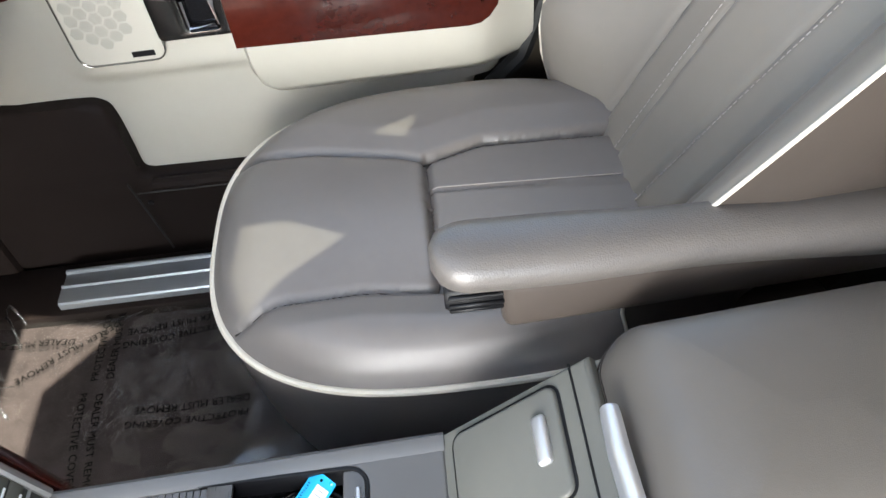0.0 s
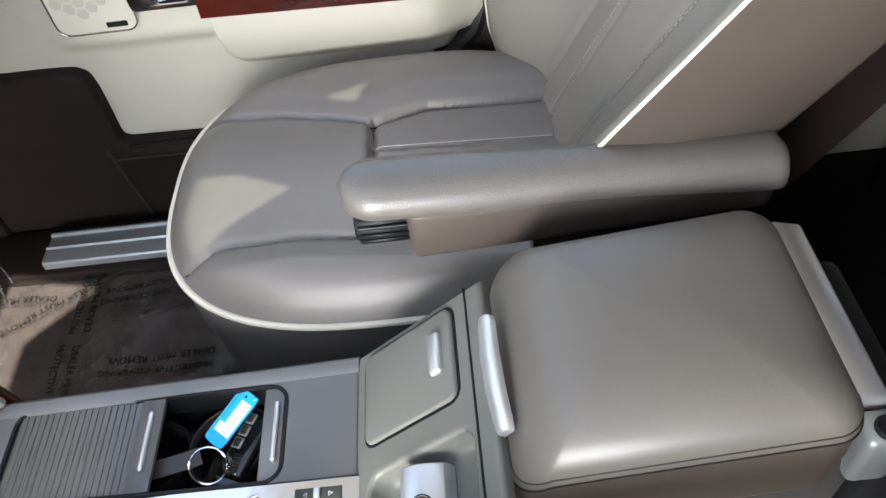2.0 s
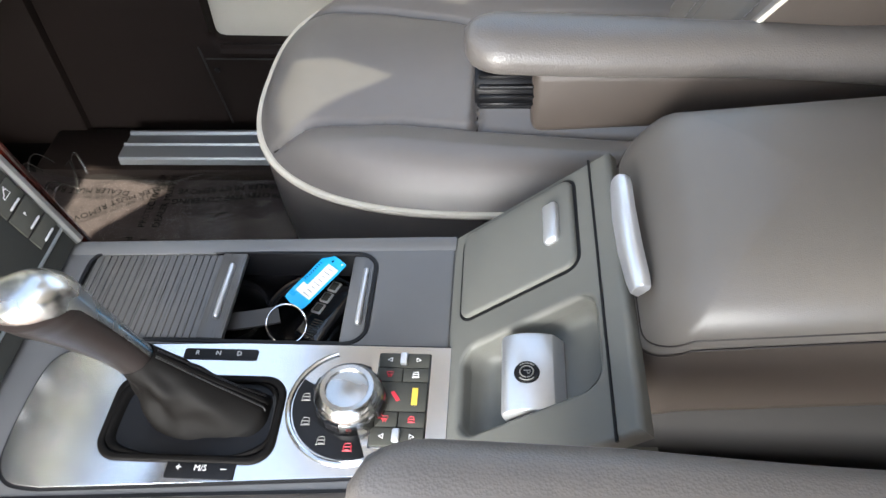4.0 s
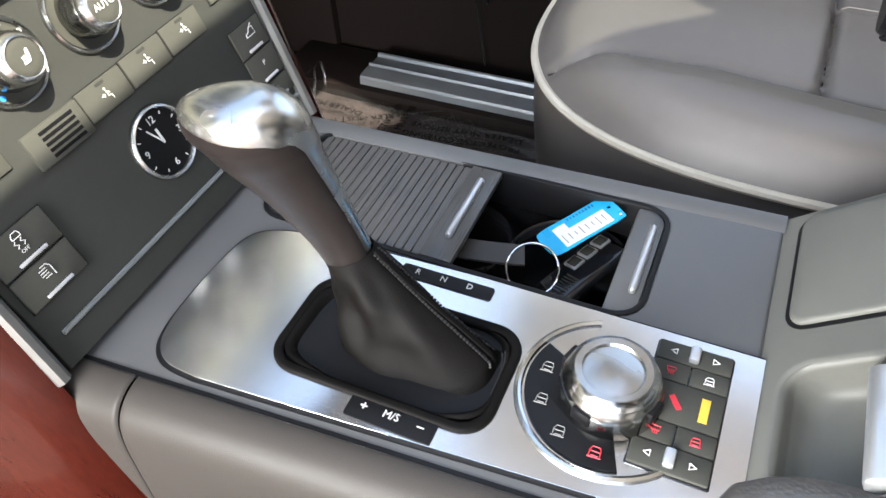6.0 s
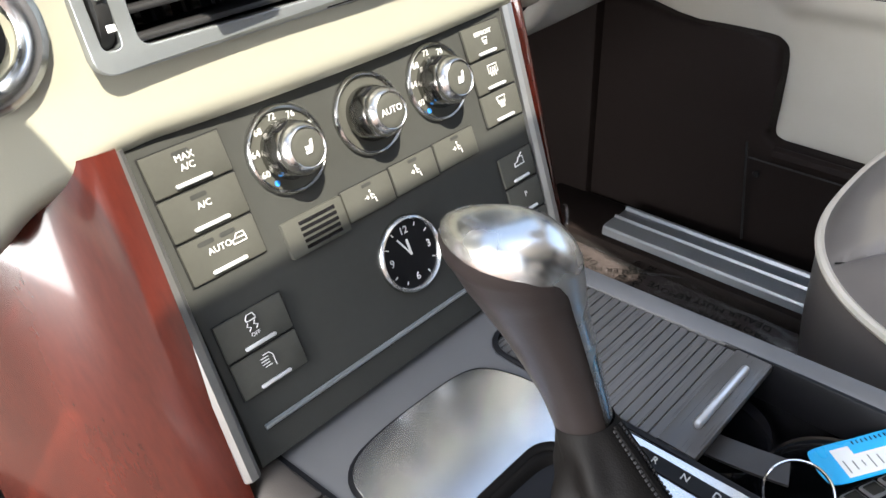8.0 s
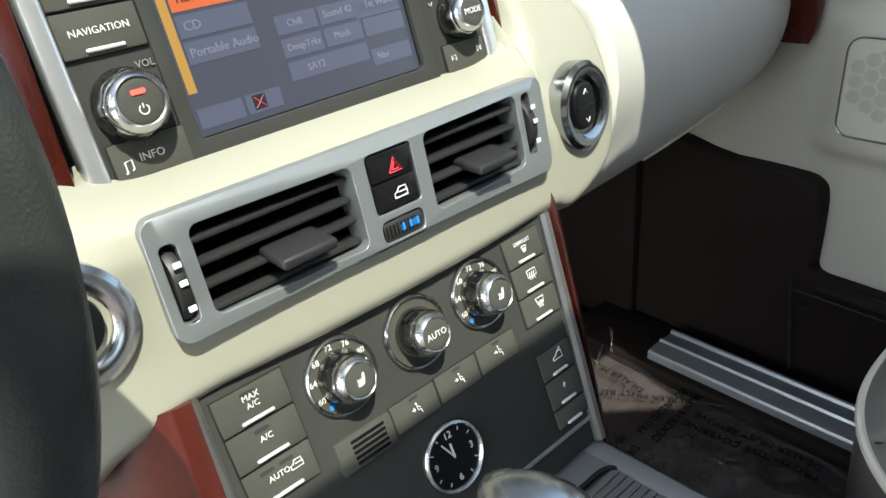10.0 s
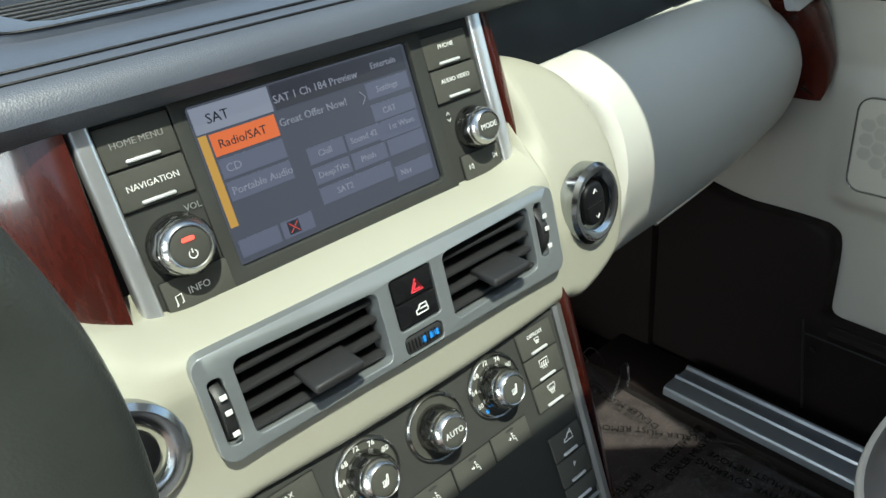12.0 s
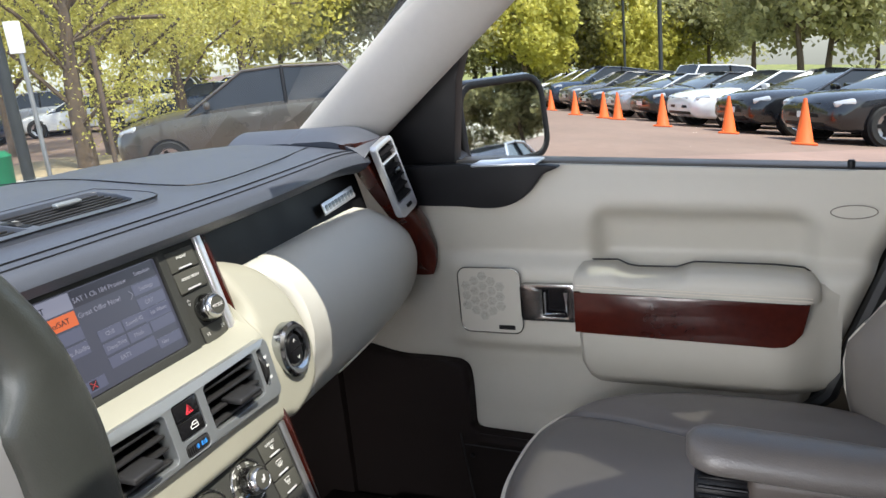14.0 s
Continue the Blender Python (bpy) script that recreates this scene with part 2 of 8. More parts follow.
def plate(outer, holes=(), depth=0.003, m=None, bev=0.0, seg=2):
    """A flat plate in local x, y with holes; its face at z = 0 and its back at z = -depth."""
    bm = bmesh.new()
    edges = []
    for loop in (outer, *holes):
        vs = [bm.verts.new((x, y, 0)) for x, y in loop]
        edges += [bm.edges.new((vs[i], vs[(i + 1) % len(vs)])) for i in range(len(vs))]
    bmesh.ops.triangle_fill(bm, edges=edges, use_beauty=True, use_dissolve=False)
    rim = [e for e in bm.edges if len(e.link_faces) == 1]
    if not holes:
        bmesh.ops.dissolve_faces(bm, faces=bm.faces[:])
        rim = bm.edges[:]
    for f in bm.faces:
        if f.normal.z < 0:
            f.normal_flip()
    top = bm.faces[:]
    ex = bmesh.ops.extrude_face_region(bm, geom=top, use_keep_orig=True)
    moved = [v for v in ex["geom"] if isinstance(v, bmesh.types.BMVert)]
    for v in moved:
        v.co.z -= depth
    if bev:
        rim = [e for e in bm.edges if all(abs(v.co.z) < 1e-7 for v in e.verts) and any(abs(sum(v.co.z for v in f.verts)) > 1e-7 for f in e.link_faces)]
        bmesh.ops.bevel(bm, geom=rim, offset=bev, segments=seg, affect="EDGES", profile=0.5, clamp_overlap=True)
    bmesh.ops.recalc_face_normals(bm, faces=bm.faces)
    if m is not None:
        bm.transform(m)
    return bm


def lathe(profile, n=32, m=None):
    """Turned about local z; profile of (radius, z)."""
    bm = bmesh.new()
    rings = []
    for r, z in profile:
        if r < 1e-6:
            rings.append([bm.verts.new((0, 0, z))])
        else:
            rings.append([bm.verts.new((r * math.cos(2 * math.pi * i / n), r * math.sin(2 * math.pi * i / n), z)) for i in range(n)])
    for a, b in zip(rings, rings[1:]):
        for i in range(n):
            q = [a[i % len(a)], a[(i + 1) % len(a)], b[(i + 1) % len(b)], b[i % len(b)]]
            q = list(dict.fromkeys(q))
            if len(q) > 2:
                bm.faces.new(q)
    if m is not None:
        bm.transform(m)
    return bm


def loft(rings, closed=True, caps=True):
    """Skin over rings of equally many points."""
    bm = bmesh.new()
    vs = [[bm.verts.new(p) for p in r] for r in rings]
    n = len(vs[0])
    for a, b in zip(vs, vs[1:]):
        for i in range(n if closed else n - 1):
            bm.faces.new((a[i], a[(i + 1) % n], b[(i + 1) % n], b[i]))
    if caps and closed:
        bm.faces.new(vs[0][::-1])
        bm.faces.new(vs[-1])
    return bm


def sheet(f, nu, nv, thick=0.0):
    """A surface f(u, v) over the unit square, thickened against its normal."""
    bm = bmesh.new()
    g = [[bm.verts.new(f(i / nu, j / nv)) for j in range(nv + 1)] for i in range(nu + 1)]
    for i in range(nu):
        for j in range(nv):
            bm.faces.new((g[i][j], g[i + 1][j], g[i + 1][j + 1], g[i][j + 1]))
    if thick:
        bm.normal_update()
        bmesh.ops.solidify(bm, geom=bm.faces[:], thickness=thick)
    return bm


def tube(path, r, n=8, closed=False, flat=1.0):
    """A round cord along a path."""
    pts = [Vector(p) for p in path]
    rings = []
    k = len(pts)
    up = Vector((0, 0, 1))
    for i, p in enumerate(pts):
        a = pts[(i - 1) % k] if closed else pts[max(i - 1, 0)]
        b = pts[(i + 1) % k] if closed else pts[min(i + 1, k - 1)]
        d = (b - a).normalized()
        s = d.cross(up)
        s = s.normalized() if s.length > 1e-4 else Vector((1, 0, 0))
        w = s.cross(d)
        up = w if abs(d.z) > 0.9 else Vector((0, 0, 1))
        rings.append([p + r * (math.cos(2 * math.pi * j / n) * s + flat * math.sin(2 * math.pi * j / n) * w) for j in range(n)])
    if closed:
        rings.append(rings[0])
        return loft(rings, caps=False)
    return loft(rings)


def letters(text, size, m, depth=0.0002):
    """Raised lettering in local x, y, centred, as a bmesh."""
    cu = bpy.data.curves.new("lettering", "FONT")
    cu.body, cu.size, cu.extrude, cu.resolution_u = text, size, depth, 2
    cu.align_x, cu.align_y = "CENTER", "CENTER"
    ob = bpy.data.objects.new("lettering", cu)
    scene.collection.objects.link(ob)
    me = bpy.data.meshes.new_from_object(ob.evaluated_get(bpy.context.evaluated_depsgraph_get()))
    bm = bmesh.new()
    bm.from_mesh(me)
    bm.transform(m)
    bpy.data.objects.remove(ob)
    bpy.data.curves.remove(cu)
    bpy.data.meshes.remove(me)
    return bm


def frame_of(origin, right, up):
    """Local x, y, z on a panel: along right, along up, and out of its face."""
    x = Vector(right).normalized()
    y = Vector(up).normalized()
    z = x.cross(y).normalized()
    y = z.cross(x)
    m = Matrix((x, y, z)).transposed().to_4x4()
    m.translation = origin
    return m


def at(m, u, v, w=0.0):
    return m @ Matrix.Translation((u, v, w))


# panel planes: the screen, the vents, the climate controls, the console's ramp
SCR = frame_of((0, 0, 1.15), (1, 0, 0), (0, 0.259, 0.966))
VNT = frame_of((-0.002, -0.0585, 1.104), (1, 0, 0), (0, 0.19, 0.982))
HVC = frame_of((0, -0.097, 0.92), (1, 0, 0), (0, 0.342, 0.940))
RMP = frame_of((0, -0.462, 0.868), (-1, 0, 0), (0, -0.77, 0.638))
CZ = 0.868


def tab(points, x):
    """Linear reading from a short table of (x, value)."""
    return float(np.interp(x, [p[0] for p in points], [p[1] for p in points]))


# ---- car shell: floor, roof, pillars, glass ----
def car_shell():
    part("floor", block(-0.78, 0.70, -1.9, 0.75, 0.44, 0.515), CARPET, None, "dark carpeted car floor")["kind"] = "structure"
    # roof: holes and front notch cut to throw sun patches on seat, door and floor
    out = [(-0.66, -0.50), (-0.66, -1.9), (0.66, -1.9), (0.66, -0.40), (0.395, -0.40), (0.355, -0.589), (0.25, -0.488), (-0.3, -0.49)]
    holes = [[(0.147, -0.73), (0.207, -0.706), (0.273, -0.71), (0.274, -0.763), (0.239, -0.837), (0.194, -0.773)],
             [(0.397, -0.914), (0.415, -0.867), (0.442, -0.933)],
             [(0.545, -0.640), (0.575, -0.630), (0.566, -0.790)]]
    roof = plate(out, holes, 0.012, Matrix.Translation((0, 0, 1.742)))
    tagged(part("ceiling", roof, HEADLINER), "ivory cloth headliner with holes cut to throw sun patches", "ceiling", kind="structure")
    # unseen tinted pane, added to dim the sun through the ceiling holes
    sg = sheet(lambda u, v: (-0.55 + 1.16 * u, -0.62 - 0.60 * v, 1.752), 4, 4, 0.004)
    tagged(part("sunroof", sg, SUNDIMMER), "unseen grey tinted pane added to dim the sun through the ceiling holes", "sunroof", kind="structure")
    # unseen panel in the visor's place, added to keep sun off the glovebox
    visor = thing("sun_blocker", (0.40, -0.42, 1.68), "unseen ivory panel added to keep the sun off the glovebox", "sun visor")
    part("blocker_panel", box((0.42, 0.012, 0.29), Matrix.Translation((0.430, -0.270, 1.632)) @ pose(0, 0, 0, 63.4), 0.005, 2), HEADLINER, visor)
    for s in (1, -1):
        # windscreen pillar trim
        rings = []
        for k in range(9):
            q = k / 8
            c = Vector((0.705 - 0.10 * q, 0.235 - 0.72 * q, 1.23 + 0.535 * q))
            ax, ay = Vector((0.45, -0.60, -0.66)), Vector((0.80, 0.60, 0))
            rings.append([(s * p.x, p.y, p.z) for p in (c + ax * 0.062 * math.cos(a) + ay * 0.034 * math.sin(a) for a in np.linspace(0, 2 * math.pi, 21)[:-1])])
        tagged(part("windscreen_pillar", loft(rings), PILLAR), "light grey cloth-covered windscreen pillar", "pillar", kind="structure")
        # door pillar behind the seats
        r2 = []
        for k in range(6):
            q = k / 5
            c = Vector((0.72 - 0.11 * max(0, q - 0.5) * 2, -0.86 - 0.05 * q, 0.5 + 1.3 * q))
            r2.append([(s * (c.x + dx), c.y + dy, c.z) for dx, dy in ((-0.03, -0.07), (0.04, -0.09), (0.04, 0.09), (-0.03, 0.06))])
        tagged(part("door_pillar", loft(r2), PILLAR), "light grey trimmed door pillar behind the front seat", "pillar", kind="structure")
    tagged(part("bulkhead", block(-0.72, 0.70, 0.62, 0.70, 0.44, 1.24), CARPET), "dark carpeted front bulkhead", "bulkhead", kind="structure")
    tagged(part("rear_wall", block(-0.70, 0.70, -1.98, -1.9, 0.44, 1.15), BROWNPL), "dark brown rear bulkhead", "wall", kind="structure")
    # side walls behind the front doors
    for s in (1, -1):
        tagged(part("rear_door", block(min(s * 0.70, s * 0.76), max(s * 0.70, s * 0.76), -1.9, -0.92, 0.44, 1.2, 0.015), DOORSKIN), "ivory rear door trim", "door", kind="structure")
    tagged(part("kick_panel", block(0.69, 0.74, 0.24, 0.70, 0.44, 1.24, 0.01), BROWNPL), "dark brown footwell side panel", "panel", kind="structure")
    # dark panes round the rear cabin, unseen and added to cut daylight from behind
    for s in (1, -1):
        g = sheet(lambda u, v: (s * (0.745 - 0.105 * v), -0.93 - 1.0 * u, 1.19 + 0.55 * v), 4, 4, 0.004)
        tagged(part("rear_window", g, REARCUT), "unseen dark pane added to cut daylight beside the rear bench", "window", kind="structure")
    g = sheet(lambda u, v: (-0.68 + 1.36 * u, -1.95 + 0.10 * v, 1.14 + 0.60 * v), 4, 4, 0.004)
    tagged(part("rear_window", g, REARCUT), "unseen dark pane added to cut daylight through the tailgate", "window", kind="structure")
    # rear bench, its shade put into the dark leather colour
    bench = thing("rear_bench", (0.0, -1.5, 0.515), "rear bench seat coloured dark for the shade of the rear cabin", "bench seat")
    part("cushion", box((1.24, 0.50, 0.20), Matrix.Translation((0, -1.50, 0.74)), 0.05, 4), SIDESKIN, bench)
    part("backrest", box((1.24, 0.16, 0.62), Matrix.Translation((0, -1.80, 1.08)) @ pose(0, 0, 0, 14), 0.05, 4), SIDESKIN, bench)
    part("plinth", block(-0.60, 0.60, -1.72, -1.28, 0.515, 0.65), BLACKPL, bench)
    # windscreen glass
    gl = sheet(lambda u, v: ((-0.74 + 1.48 * u) * (1 - 0.16 * v), 0.80 - 1.24 * v - (0.42 - 0.36 * v) * (2 * u - 1) ** 2, 1.22 + 0.52 * v), 10, 6)
    w = part("windscreen", gl, CLEAR)
    w.visible_shadow = False
    tagged(w, "clear laminated windscreen", "windscreen", kind="structure")
    # bonnet and front wings beyond the glass
    bon = sheet(lambda u, v: (-0.92 + 1.84 * u, 0.72 + 1.1 * v, 1.17 - 0.05 * v ** 2 - 0.10 * (2 * u - 1) ** 4), 16, 10, 0.02)
    tagged(part("bonnet", bon, mat("dark_bronze_paint", (0.05, 0.045, 0.04), 0.3, 0.4, 0.05, 3, coat=1.0)), "dark metallic bonnet beyond the windscreen", "bonnet")
    # treads in the door opening
    tsec = [(0.597, 0.540), (0.598, 0.556), (0.600, 0.5595), (0.604, 0.5605), (0.626, 0.5610), (0.6275, 0.5600), (0.629, 0.5600), (0.631, 0.5640), (0.634, 0.5640), (0.636, 0.5585), (0.660, 0.5585), (0.662, 0.5630), (0.665, 0.5640), (0.668, 0.5625), (0.670, 0.552), (0.671, 0.540)]
    tp = [loft([[(a, y, b) for a, b in tsec] for y in (-0.55, -0.2, 0.10, 0.144, 0.146)])]
    tagged(part("sill_tread", join(*tp), TREAD, None, "", 25), "brushed steel door sill tread plate with two raised ribs", "sill plate", kind="structure")
    tagged(part("door_sill", block(0.585, 0.70, -0.9, 0.3, 0.44, 0.545, 0.01), BROWNPL), "dark brown door sill moulding", "sill", kind="structure")


# ---- dashboard ----
def lip_y(x):
    a = max(0.0, abs(x) - 0.12)
    return 0.012 + 0.16 * a ** 1.6


def dashboard():
    d = thing("dashboard", (0, 0.2, 0.9), "charcoal leather dashboard with ivory fascia and cherry wood wings", "dashboard")
    sec = [(0.060, 1.236), (0.020, 1.240), (0.002, 1.247), (-0.006, 1.257), (-0.004, 1.266), (0.006, 1.274), (0.03, 1.279), (0.05, 1.281), (0.078, 1.2838), (0.10, 1.286), (0.12, 1.2878), (0.14, 1.2895), (0.163, 1.2912), (0.20, 1.293), (0.26, 1.296), (0.40, 1.290), (0.55, 1.275), (0.70, 1.250), (0.72, 1.15), (0.30, 1.15)]
    rings = []
    for x in np.linspace(-0.66, 0.60, 127):
        k = lip_y(x)
        fade = lambda y: max(0.0, 1 - max(0, y - 0.02) / 0.35)
        drop = 0.02 * max(0, (abs(x) - 0.45) / 0.2) ** 2
        rings.append([(x, y + k * fade(y), z - drop * (1 if z > 1.2 else 0)) for y, z in sec])
    dt = loft(rings)
    under = [f for f in dt.faces if abs(f.calc_center_median().x - 0.004) < 0.140 and 0.084 < f.calc_center_median().y < 0.158 and f.calc_center_median().z > 1.2]
    bmesh.ops.delete(dt, geom=under, context="FACES")
    part("dash_top", dt, DASHSKIN, d, "charcoal stitched leather dash top")
    for dy, dz in ((0.004, 0.0008), (0.016, 0.0008)):
        path = [(x, dy + lip_y(x) + 0.002, 1.2745 + (0.003 if dy > 0.01 else 0) - 0.02 * max(0, (abs(x) - 0.45) / 0.2) ** 2) for x in np.linspace(-0.6, 0.585, 90)]
        part("stitching", tube(path, 0.0008, 5), BLACKPL, d, "dark twin-needle stitching")
    seam = smooth_loop([(0.245, 0.46, 1.2885), (0.225, 0.30, 1.2968), (0.205, 0.12, 1.2895), (0.222, 0.078, 1.2858), (0.27, 0.070, 1.2850), (0.40, 0.092, 1.2845), (0.545, 0.135, 1.2830)], 6, False)
    part("airbag_seam", tube(seam, 0.0009, 5), BLACKPL, d, "thin dark seam of the airbag cover")
    # upper tray panel beneath the lip
    part("tray_panel", sheet(lambda u, v: (0.145 + 0.465 * u, 0.070 + 0.04 * u - 0.020 * v, 1.24 - 0.075 * v), 10, 4, 0.01), BLACKPL, d, "black upper fascia panel")
    part("tray_panel", sheet(lambda u, v: (-0.60 + 0.45 * u, 0.11 - 0.04 * u - 0.020 * v, 1.24 - 0.075 * v), 10, 4, 0.01), BLACKPL, d)
    bars = []
    B = frame_of((0.510, 0.073, 1.202), (1, 0.09, 0.06), (0, 0.25, 0.97))
    part("badge", plate(rrect(0.108, 0.019, 0.002), (), 0.002, at(B, 0, 0, 0.004), 0.0006), SILVER, d, "brushed silver badge plate")
    for i in range(9):
        bars.append(box((0.007, 0.009, 0.0012), at(B, -0.044 + 0.011 * i, 0, 0.0045)))
    part("badge_mark", join(*bars), VENTGREY, d)
    # glovebox
    XL = [(0.93, 0.235), (0.985, 0.240), (1.011, 0.238), (1.04, 0.226), (1.06, 0.231), (1.094, 0.240), (1.132, 0.243), (1.156, 0.238), (1.172, 0.230), (1.184, 0.216)]
    XR = [(0.93, 0.65), (0.96, 0.676), (0.985, 0.697), (1.0, 0.704), (1.03, 0.706), (1.075, 0.697), (1.11, 0.680), (1.14, 0.650), (1.168, 0.605), (1.184, 0.56)]
    secg = smooth_loop([(0.075, 1.176), (0.052, 1.181), (0.030, 1.174), (0.010, 1.148), (-0.004, 1.11), (-0.007, 1.07), (0.000, 1.032), (0.012, 1.0), (0.032, 0.970), (0.070, 0.947), (0.15, 0.935)], 4, False)

    def glove(u, v):
        j = v * (len(secg) - 1)
        i = min(int(j), len(secg) - 2)
        y = secg[i][0] * (1 - j + i) + secg[i + 1][0] * (j - i)
        z = secg[i][1] * (1 - j + i) + secg[i + 1][1] * (j - i)
        x = tab(XL, z) * (1 - u) + tab(XR, z) * u
        roll = 0.020 * (max(0, 1 - u / 0.035) ** 2 + max(0, 1 - (1 - u) / 0.03) ** 2)
        near = 0.030 * max(0, 1 - u / 0.30) ** 2 * min(1, max(0, (1.19 - z) / 0.03)) * min(1, max(0, (z - 0.96) / 0.06))
        return (x, y + 0.043 * u * u + roll - near, z)
    uu = [0, 0.008, 0.018, 0.03, 0.05] + list(np.linspace(0.08, 0.93, 18)) + [0.96, 0.975, 0.99, 1.0]
    g = bmesh.new()
    vs = [[g.verts.new(glove(u, v)) for v in np.linspace(0, 1, 37)] for u in uu]
    for a, b in zip(vs, vs[1:]):
        for j in range(36):
            g.faces.new((a[j], b[j], b[j + 1], a[j + 1]))
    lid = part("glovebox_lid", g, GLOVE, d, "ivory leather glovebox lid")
    part("edge_piping", tube([glove(1.0, v) for v in np.linspace(0.08, 0.8, 30)], 0.0045, 8), PIPE, lid, "pale edge strip")
    part("edge_piping", tube([glove(u, 0.80) for u in np.linspace(0.35, 1, 16)], 0.0025, 8), PIPE, lid)
    # dark underside behind the glovebox
    part("lower_cover", sheet(lambda u, v: (0.16 + 0.5 * u, 0.13 + 0.40 * v, 0.945 - 0.08 * v), 6, 6, 0.01), BLACKPL, d, "black lower dash cover")
    part("lower_cover", sheet(lambda u, v: (-0.66 + 0.5 * u, 0.06 + 0.45 * v, 0.98 - 0.10 * v), 6, 6, 0.01), BLACKPL, d)
    # ivory fascia: one padded skin with rolled edges, flowing into a lobe at each end
    right = smooth_loop([(0.135, 1.1485), (0.146, 1.158), (0.148, 1.185), (0.150, 1.203), (0.160, 1.2075), (0.190, 1.200), (0.221, 1.182), (0.235, 1.156), (0.240, 1.130), (0.239, 1.104), (0.234, 1.076), (0.227, 1.053), (0.212, 1.040), (0.186, 1.031), (0.162, 1.028), (0.146, 1.034)], 6, False)
    low = [(x, 1.036) for x in np.linspace(0.13, -0.12, 40)]
    left = smooth_loop([(-0.138, 1.034), (-0.157, 1.028), (-0.178, 1.021), (-0.205, 1.006), (-0.245, 1.004), (-0.276, 1.035), (-0.276, 1.100), (-0.262, 1.150), (-0.236, 1.170), (-0.195, 1.164), (-0.160, 1.152), (-0.137, 1.1485)], 6, False)
    ring = np.array(right + low + left + [(x, 1.1485) for x in np.linspace(-0.125, 0.125, 40)])
    nxt = np.roll(ring, -1, 0)

    def rim_gap(x, z):
        e = nxt - ring
        q = np.clip(((x - ring[:, 0]) * e[:, 0] + (z - ring[:, 1]) * e[:, 1]) / np.maximum((e ** 2).sum(1), 1e-12), 0, 1)
        return float(np.min(np.hypot(x - ring[:, 0] - q * e[:, 0], z - ring[:, 1] - q * e[:, 1])))

    def span(x):
        hit = [a[1] + (x - a[0]) / (b[0] - a[0]) * (b[1] - a[1]) for a, b in zip(ring, nxt) if (a[0] - x) * (b[0] - x) <= 0 and a[0] != b[0]]
        return min(hit), max(hit)
    ease = lambda q: (lambda c: c * c * (3 - 2 * c))(min(1.0, max(0.0, q)))

    def skin_at(x, z):
        k, kl = ease((x - 0.108) / 0.055), ease((-x - 0.108) / 0.055)
        t = min(1, max(0, (z - 1.1315) / 0.0170))
        y = -0.0575 + 0.32 * x * x
        y += (1 - k - kl) * 0.054 * t ** 1.5
        y += k * (0.26 * max(0, z - 1.09) + 3.0 * max(0, z - 1.09) ** 2) + kl * 1.6 * max(0, z - 1.118) ** 1.25
        y += 0.020 * ease((0.168 - x) / 0.030) * ease((z - 1.138) / 0.030) * (1 if x > 0.1 else 0)
        y -= 0.12 * max(0, 1.104 - z) - (1 - k - kl) * 0.19 * max(0, z - 1.104)
        d_, r_ = rim_gap(x, z), 0.013
        y += (r_ - math.sqrt(max(0, r_ * r_ - (r_ - min(d_, r_)) ** 2))) * (k + kl + (1 - k - kl) * (1 if z < 1.09 else 0.25))
        return (x, y, z - (1 - k - kl) * max(0.0, 0.0175 * t - 0.009 * math.sin(1.57 * t)))
    xs = [-0.276 + 0.516 * q for q in sorted([0.5 - 0.5 * math.cos(math.pi * i / 150) for i in range(1, 150)] + [0.30 + 0.66 * i / 60 for i in range(60)])]
    fb = bmesh.new()
    cols = []
    for x in xs:
        z0, z1 = span(x)
        col = [skin_at(x, z0 + (z1 - z0) * (0.5 - 0.5 * math.cos(math.pi * j / 44))) for j in range(45)]
        cols.append([fb.verts.new((x, col[0][1] + 0.04, col[0][2]))] + [fb.verts.new(p) for p in col] + [fb.verts.new((x, col[-1][1] + 0.03, col[-1][2]))])
    for a, b in zip(cols, cols[1:]):
        for j in range(46):
            cx, cz = (a[j].co.x + b[j].co.x) / 2, (a[j].co.z + a[j + 1].co.z) / 2
            if abs(cx + 0.002) < 0.130 and abs(cz - 1.104) < 0.0285 and 0 < j < 45:
                continue
            fb.faces.new((a[j], b[j], b[j + 1], a[j + 1]))
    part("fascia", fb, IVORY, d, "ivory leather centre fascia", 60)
    # cherry wings beside the screen and the climate panel
    for s, off in ((1, 0.010), (-1, -0.004)):
        bow = (lambda u: 0.034 * u) if s > 0 else (lambda u: 0.085 * u)
        dep = (lambda u: 0.012 * u + 0.03 * u * u) if s > 0 else (lambda u: 0.02 * u + 0.09 * u * u)
        w1 = sheet(lambda u, v: (off + s * (0.1365 + 0.006 * (1 - v) + bow(u)), -0.012 + 0.035 * v + dep(u), 1.128 + 0.125 * v), 14, 8, 0.006)
        part("wood_wing", w1, WOOD, d, "lacquered cherry wood wing")
        o2 = 0.003 if s > 0 else -0.006
        w2 = sheet(lambda u, v: (o2 + s * (0.1335 + 0.012 * (1 - v) * (1 if s < 0 else -0.9) + bow(u)), -0.150 + 0.092 * v + dep(u), 0.74 + (0.312 if s > 0 else 0.302 - 0.010 * u) * v), 14, 10, 0.006)
        part("wood_wing", w2, WOOD, d)
    # wooden end cap with its side vent
    CL = [(1.02, 0.700, 0.030), (1.06, 0.692, 0.030), (1.13, 0.655, 0.036), (1.20, 0.602, 0.050), (1.285, 0.565, 0.075)]
    CR = [(1.02, 0.708, 0.024), (1.038, 0.728, 0.016), (1.07, 0.732, 0.012), (1.12, 0.722, 0.022), (1.16, 0.708, 0.038), (1.285, 0.672, 0.070)]

